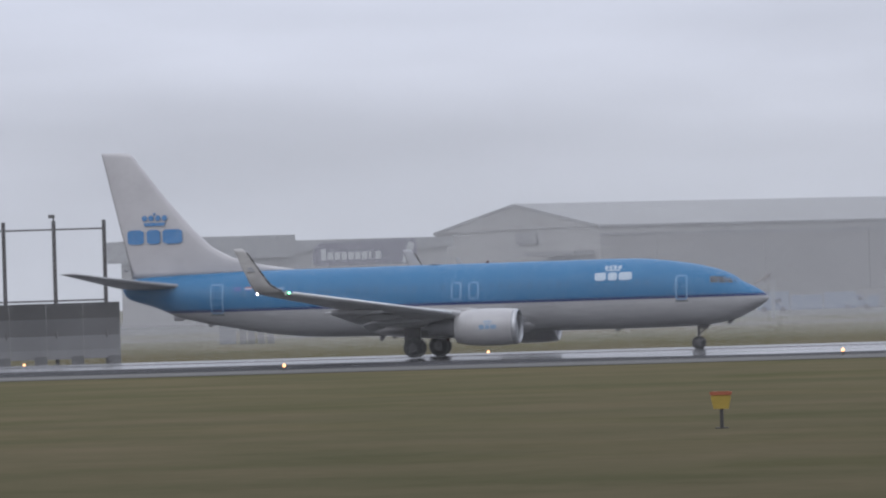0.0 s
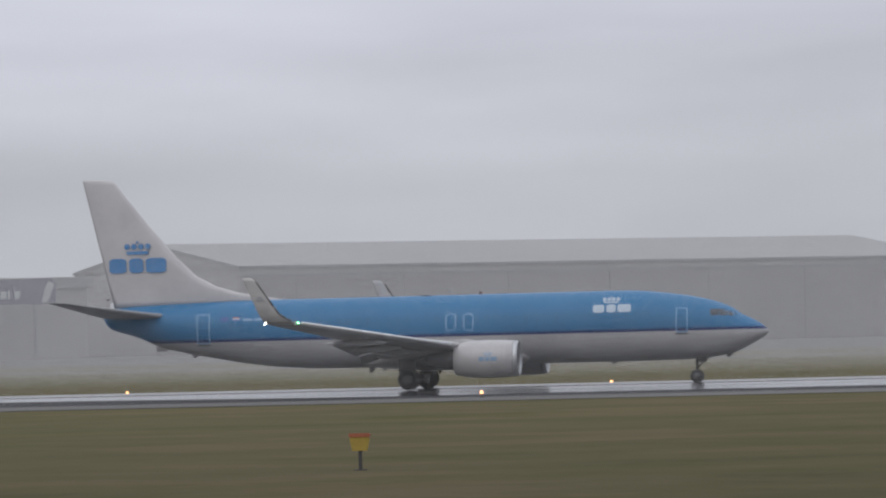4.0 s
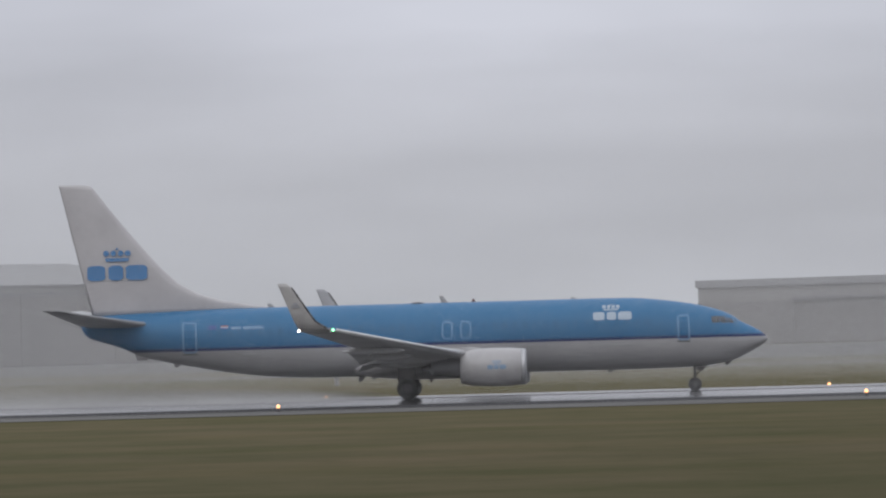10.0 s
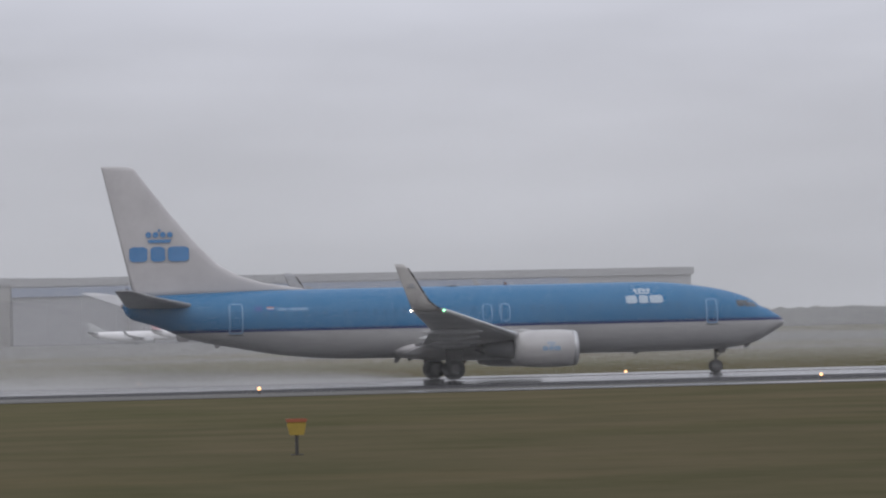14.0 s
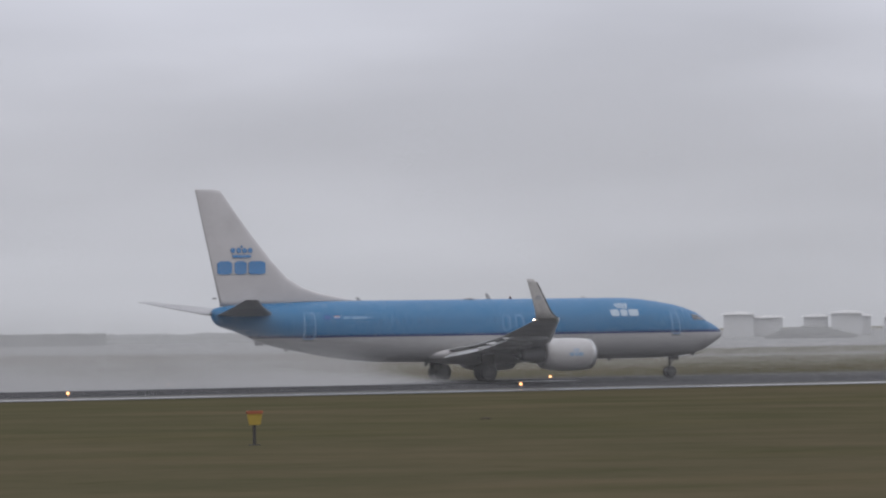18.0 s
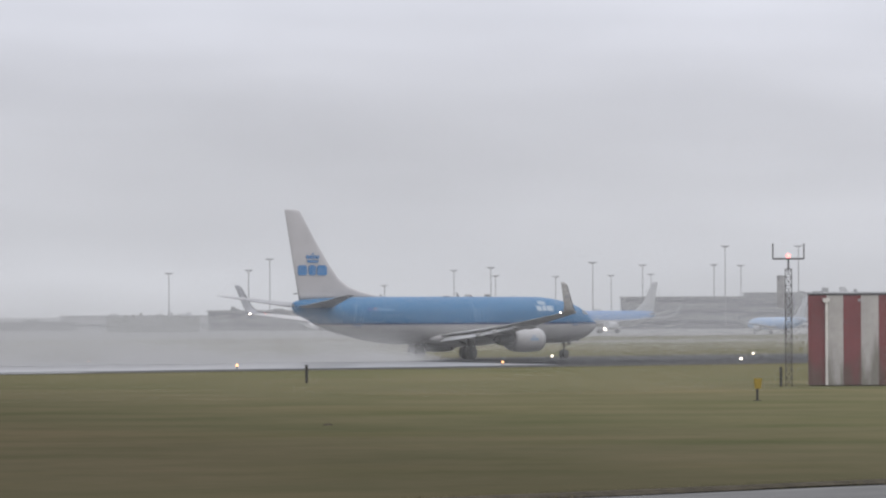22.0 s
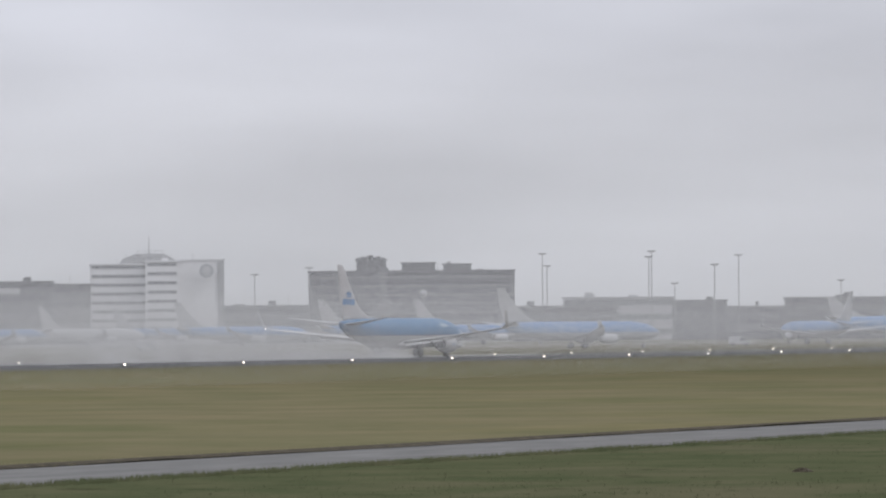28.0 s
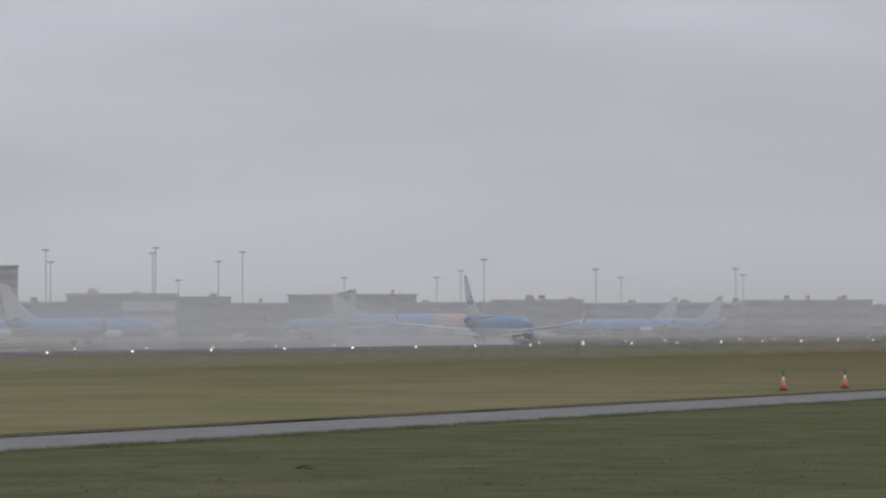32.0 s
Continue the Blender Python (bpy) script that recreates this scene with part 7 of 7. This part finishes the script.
def fuel_lorry(az, d):
    ob = thing("fuel_lorry", (*polar(az, d)[:2], 0), "dull grey tank lorry standing before the hangars", "lorry", "service vehicles", turn=-az)
    bm = bmesh.new()
    turned(bm, [(-4.2, 0.2), (-4.1, 1.0), (-3.9, 1.15), (1.2, 1.15), (1.4, 1.0), (1.45, 0.2)], "x", 16, (0, 0, 2.45))
    part("tank", bm, "grey_wall", ob, "", True)
    part("chassis", boxm(-4.2, -0.9, 0.75, 4.0, 0.9, 1.25), "dark_wall", ob)
    bm = bmesh.new()
    loft(bm, [[(x, y, z) for x, z in ((1.9, 0.7), (4.1, 0.7), (4.15, 1.7), (3.8, 2.9), (1.9, 3.0))] for y in (-1.15, 1.15)])
    bmesh.ops.recalc_face_normals(bm, faces=bm.faces)
    part("cab", bm, "mid_wall", ob)
    part("side_window", boxm(2.7, -1.18, 1.8, 3.7, -1.15, 2.6), "window", ob)
    for x in (-3.2, -2.0, 3.0):
        for y in (-0.95, 0.95):
            part("wheel", turned(bmesh.new(), [(-0.15, 0.5), (0.15, 0.5)], "y", 12, (x, y, 0.5)), "tyre", ob)


fuel_lorry(9.8, 1010.0)

# ---------------------------------------------------------------- haze screens and spray


def haze_screen(name, y, x0, x1, cover, foot, full, fade, top, label, upper=1.0, pitch=0.012, slant=0.0):
    """Screen of fine rigid pale strands across the field that stands in for haze; their width against their spacing is
    how dense it is.
    """
    a0, a1 = math.atan2(x0, y), math.atan2(x1, y)
    n = int((a1 - a0) * y / pitch)
    x = y * np.tan(a0 + (a1 - a0) * (np.arange(n) + 0.5) / n)
    gap = pitch * (1 + (x / y) ** 2)
    half = 0.5 * gap * np.array([cover(v) for v in x])
    zs = [foot, foot + (full - foot) * 0.35, full, y * 0.0045, y * 0.0095, fade, top]
    ws = [0.0, 0.6, 1.0, 1.0, upper, upper, 0.0]
    lift = [0, 0, 0, 3.7, 3.7, 0, 0]
    stretch_z = np.sqrt(1 + (x / y) ** 2)
    co = np.zeros((n, len(zs), 2, 3))
    for j, (z, w) in enumerate(zip(zs, ws)):
        wj = np.interp(x, [100, 450], [1.0, w]) if w else 0.0
        co[:, j, 0, 0], co[:, j, 1, 0] = x - half * wj, x + half * wj
        co[:, j, :, 0] -= slant * z
        co[:, j, :, 1] = y
        co[:, j, :, 2] = z if j < 3 else (lift[j] + z * stretch_z)[:, None]
    base = np.arange(n)[:, None, None] * (2 * len(zs)) + np.arange(len(zs) - 1)[None, :, None] * 2
    faces = (base + np.array([0, 1, 3, 2])[None, None, :]).reshape(-1, 4)
    me = bpy.data.meshes.new(name)
    me.from_pydata(co.reshape(-1, 3).tolist(), [], faces.tolist())
    me.materials.append(M["mist"])
    return tagged(new(name, me), label, "mist", "", "stuff")


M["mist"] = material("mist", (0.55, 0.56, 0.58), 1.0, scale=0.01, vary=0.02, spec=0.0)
# strand screens added as haze over whatever stands behind them
haze_screen("haze_screen_far", 352.0, -150, 1650, lambda x: float(np.interp(x, [-150, 0, 200, 420, 650, 1000], [0.38, 0.36, 0.36, 0.42, 0.42, 0.38])), 0.2, 3.4, 14.0, 24.0, "screen of pale strands standing in for haze behind the runway", 0.82)
haze_screen("haze_screen_near", 258.0, -150, 1250, lambda x: float(np.interp(x, [-150, 120, 300, 500, 640, 800], [0.06, 0.08, 0.15, 0.29, 0.30, 0.30])), 0.15, 1.6, 8.0, 16.0, "thin screen of pale strands standing in for haze before the runway", 0.45, 0.011, 0.14)
haze_screen("haze_screen_field", 165.0, 150, 900, lambda x: float(np.interp(x, [150, 260, 420, 900], [0.0, 0.06, 0.11, 0.13])), -0.02, 1.0, 6.0, 11.0, "thin screen of pale strands standing in for haze over the grass", 0.5, 0.010, 0.1)


def spray(name, length, tall, across, cover, label, seed, rise=1.0, pitch=0.014):
    """A plume in fine rigid strands, one behind another, that thins with height and towards its tail."""
    n = int(length / pitch)
    x = -np.arange(n) * pitch
    u = -x / length
    lean = 0.35 + 0.09 * seed
    puff = np.array([1 + 0.22 * noise.noise((v * length * 0.05, seed, 0.0)) for v in u])
    h = tall * (0.10 + 0.90 * np.minimum(1, u * rise) ** 0.6) * puff
    thin = np.minimum(1, u * length * 0.22) * np.minimum(1, (1 - u) * 1.15) ** 1.2
    lanes = across + 1.2 * np.sin(x * 0.06 + seed)
    levels = np.array([0.0, 0.06, 0.14, 0.24, 0.35, 0.47, 0.6, 0.73, 0.86, 1.0])
    widths = (1 - levels**1.3) ** 1.5
    co = np.zeros((n, len(levels), 2, 3))
    for j, (lv, w) in enumerate(zip(levels, widths)):
        z = lv * h
        # billows drift back and up, so that they slant
        billow = np.array([1 + 0.30 * noise.noise((a * 0.09 + b * 0.22, b * 0.28, seed)) + 0.16 * noise.noise((a * 0.25 + b * 0.5, b * 0.6, seed + 4.0)) for a, b in zip(x, z)])
        half = 0.5 * pitch * np.minimum(1, cover * thin * w * billow)
        co[:, j, 0, 0], co[:, j, 1, 0] = x - half - z * lean, x + half - z * lean
        co[:, j, :, 1] = lanes[:, None]
        co[:, j, :, 2] = (0.30 + z)[:, None]
    base = np.arange(n)[:, None, None] * (2 * len(levels)) + np.arange(len(levels) - 1)[None, :, None] * 2
    faces = (base + np.array([0, 1, 3, 2])[None, None, :]).reshape(-1, 4)
    me = bpy.data.meshes.new(name)
    me.from_pydata(co.reshape(-1, 3).tolist(), [], faces.tolist())
    me.materials.append(M["spray"])
    return tagged(new(name, me), label, "spray", "", "stuff")


M["spray"] = material("spray", (0.43, 0.434, 0.44), 1.0, scale=0.01, vary=0.02, spec=0.0)
spray_low = spray("wheel_spray", 110.0, 3.4, -2.6, 0.95, "low white spray thrown up behind the main wheels", 3)
spray_far = spray("wheel_spray", 90.0, 3.0, 2.6, 0.85, "low white spray behind the farther wheels", 8)
spray_high = spray("engine_spray", 320.0, 10.5, -4.8, 0.95, "tall pale spray cloud blown back by the engines", 5, rise=4.0)


# ---------------------------------------------------------------- grass tufts


def tufts(name, count, mat, label, a0, a1, r0, r1, keep, tall, seed, blades=4, row=None):
    """Clumps of upright blades, spread evenly as seen from the road side."""
    rng = np.random.default_rng(seed)
    az = np.radians(rng.uniform(a0, a1, count))
    r = 1 / rng.uniform(1 / r1, 1 / r0, count)
    x, y = r * np.sin(az), r * np.cos(az)
    if row:
        y = rng.uniform(*row, count)
        x = y * np.tan(az)
    use = np.array([keep(a, b) and noise.noise((a * 0.22, b * 0.05, seed)) + 0.5 * noise.noise((a * 0.9, b * 0.2, seed)) > rng.uniform(-0.6, 0.5) for a, b in zip(x, y)])
    x, y = np.repeat(x[use], blades), np.repeat(y[use], blades)
    n = len(x)
    x += rng.normal(0, 0.10, n)
    y += rng.normal(0, 0.15, n)
    z = np.interp(y, [0, 190, 262, 318], [0, 0, -0.02, -0.16]) - 0.01
    h = tall * rng.uniform(0.45, 1.2, n)
    half = rng.uniform(0.008, 0.022, n)
    turn = rng.uniform(-0.8, 0.8, n) - np.arctan2(x, y)
    lean = rng.normal(0, 0.25, (n, 2)) * h[:, None]
    co = np.zeros((n, 3, 3))
    co[:, 0] = np.stack([x - half * np.cos(turn), y - half * np.sin(turn), z], 1)
    co[:, 1] = np.stack([x + half * np.cos(turn), y + half * np.sin(turn), z], 1)
    co[:, 2] = np.stack([x + lean[:, 0], y + lean[:, 1], z + h], 1)
    me = bpy.data.meshes.new(name)
    me.from_pydata(co.reshape(-1, 3).tolist(), [], np.arange(3 * n).reshape(-1, 3).tolist())
    me.normals_split_custom_set_from_vertices([(0.0, -0.25, 0.97)] * (3 * n))
    me.materials.append(M[mat])
    return tagged(new(name, me), label, "grass", "", "stuff")


tufts("verge_grass", 16000, "tuft_green", "mown green tufts beside the service road", 48.0, 82.0, 100.0, 330.0, lambda x, y: y < 61.4, 0.08, 12)
tufts("verge_edge_grass", 12000, "tuft_green", "longer green tufts hanging over the road's near edge", 46.0, 85.0, 100.0, 480.0, lambda x, y: True, 0.15, 14, 5, (60.9, 61.95))
tufts("edge_grass", 9000, "tuft", "ragged grass tufts along the road's soil edge", 46.0, 85.0, 100.0, 480.0, lambda x, y: True, 0.13, 13, 5, (69.9, 71.6))

# ---------------------------------------------------------------- what moves


def motions():
    """The take-off run and its spray, a taxiing airliner and the radar."""
    run = (
    (0, -74.08), (0.5, -71.75), (1, -69.23), (1.5, -66.87), (2, -64.21), (2.5, -61.80), (3, -59.10),
    (3.5, -56.51), (5.5, -45.25), (6, -42.09), (6.5, -39.06), (7, -35.66), (7.5, -32.36), (8, -28.79),
    (8.5, -25.12), (9, -20.85), (9.5, -16.43), (10, -11.02), (10.5, -5.37), (11, 1.46), (11.5, 8.53),
    (12, 16.86), (12.5, 25.30), (13, 35.23), (13.5, 45.02), (14, 56.47), (14.5, 67.66), (16.5, 121.71),
    (17, 137.64), (17.5, 152.92), (18, 170.30), (18.5, 187.00), (19, 205.73), (19.5, 223.62), (20, 243.68),
    (20.5, 262.95), (21, 284.38), (21.5, 304.95), (22, 327.68), (22.5, 349.66), (23, 373.54), (23.5, 396.71),
    (24, 422.05), (24.5, 446.51), (25, 472.93), (25.5, 498.54), (26, 525.83), (26.5, 552.92), (28.5, 669.62),
    (29, 700.44), (29.5, 731.09), (30, 762.69), (30.5, 794.46), (31, 827.05), (31.5, 860.21), (32, 894.59),
)
    walk(plane, [(t, pose(x, RUN_Y, 0)) for t, x in run])
    # spray rises as the run gets faster and trails behind the gear
    speed = (0.0, 7.5, 9.5, 10.5, 14.0, 17.0, 32.0)
    low = dict(zip(speed, (-5.2, -4.4, 0.0, 0.0, 0.0, 0.0, 0.0)))
    tall = dict(zip(speed, (-14.5, -14.5, -8.8, -6.4, -3.0, 0.0, 0.0)))

    def level(table, t):
        return float(np.interp(t, speed, [table[k] for k in speed]))
    walk(spray_low, [(t, pose(x - 0.4, RUN_Y, level(low, t))) for t, x in run])
    walk(spray_far, [(t, pose(x - 0.4, RUN_Y, level(low, t))) for t, x in run])
    walk(spray_high, [(t, pose(x - 6.0, RUN_Y, level(tall, t))) for t, x in run])
    # a far airliner taxis slowly across and nearer
    walk(taxi_plane, [(t, pose(*polar(50.47 - 0.3 * (t - 21.5), 1300.0 - 7.0 * (t - 21.5))[:2], 0, 0, 0, 230 - 50.47)) for t in (0.0, 8.0, 16.0, 24.0, 32.0)])
    # the radar bar turns
    walk(radar_bar, [(k * 0.5, pose(*radar_bar.location, 0, 0, 36.0 * k - 1350)) for k in range(65)])


motions()
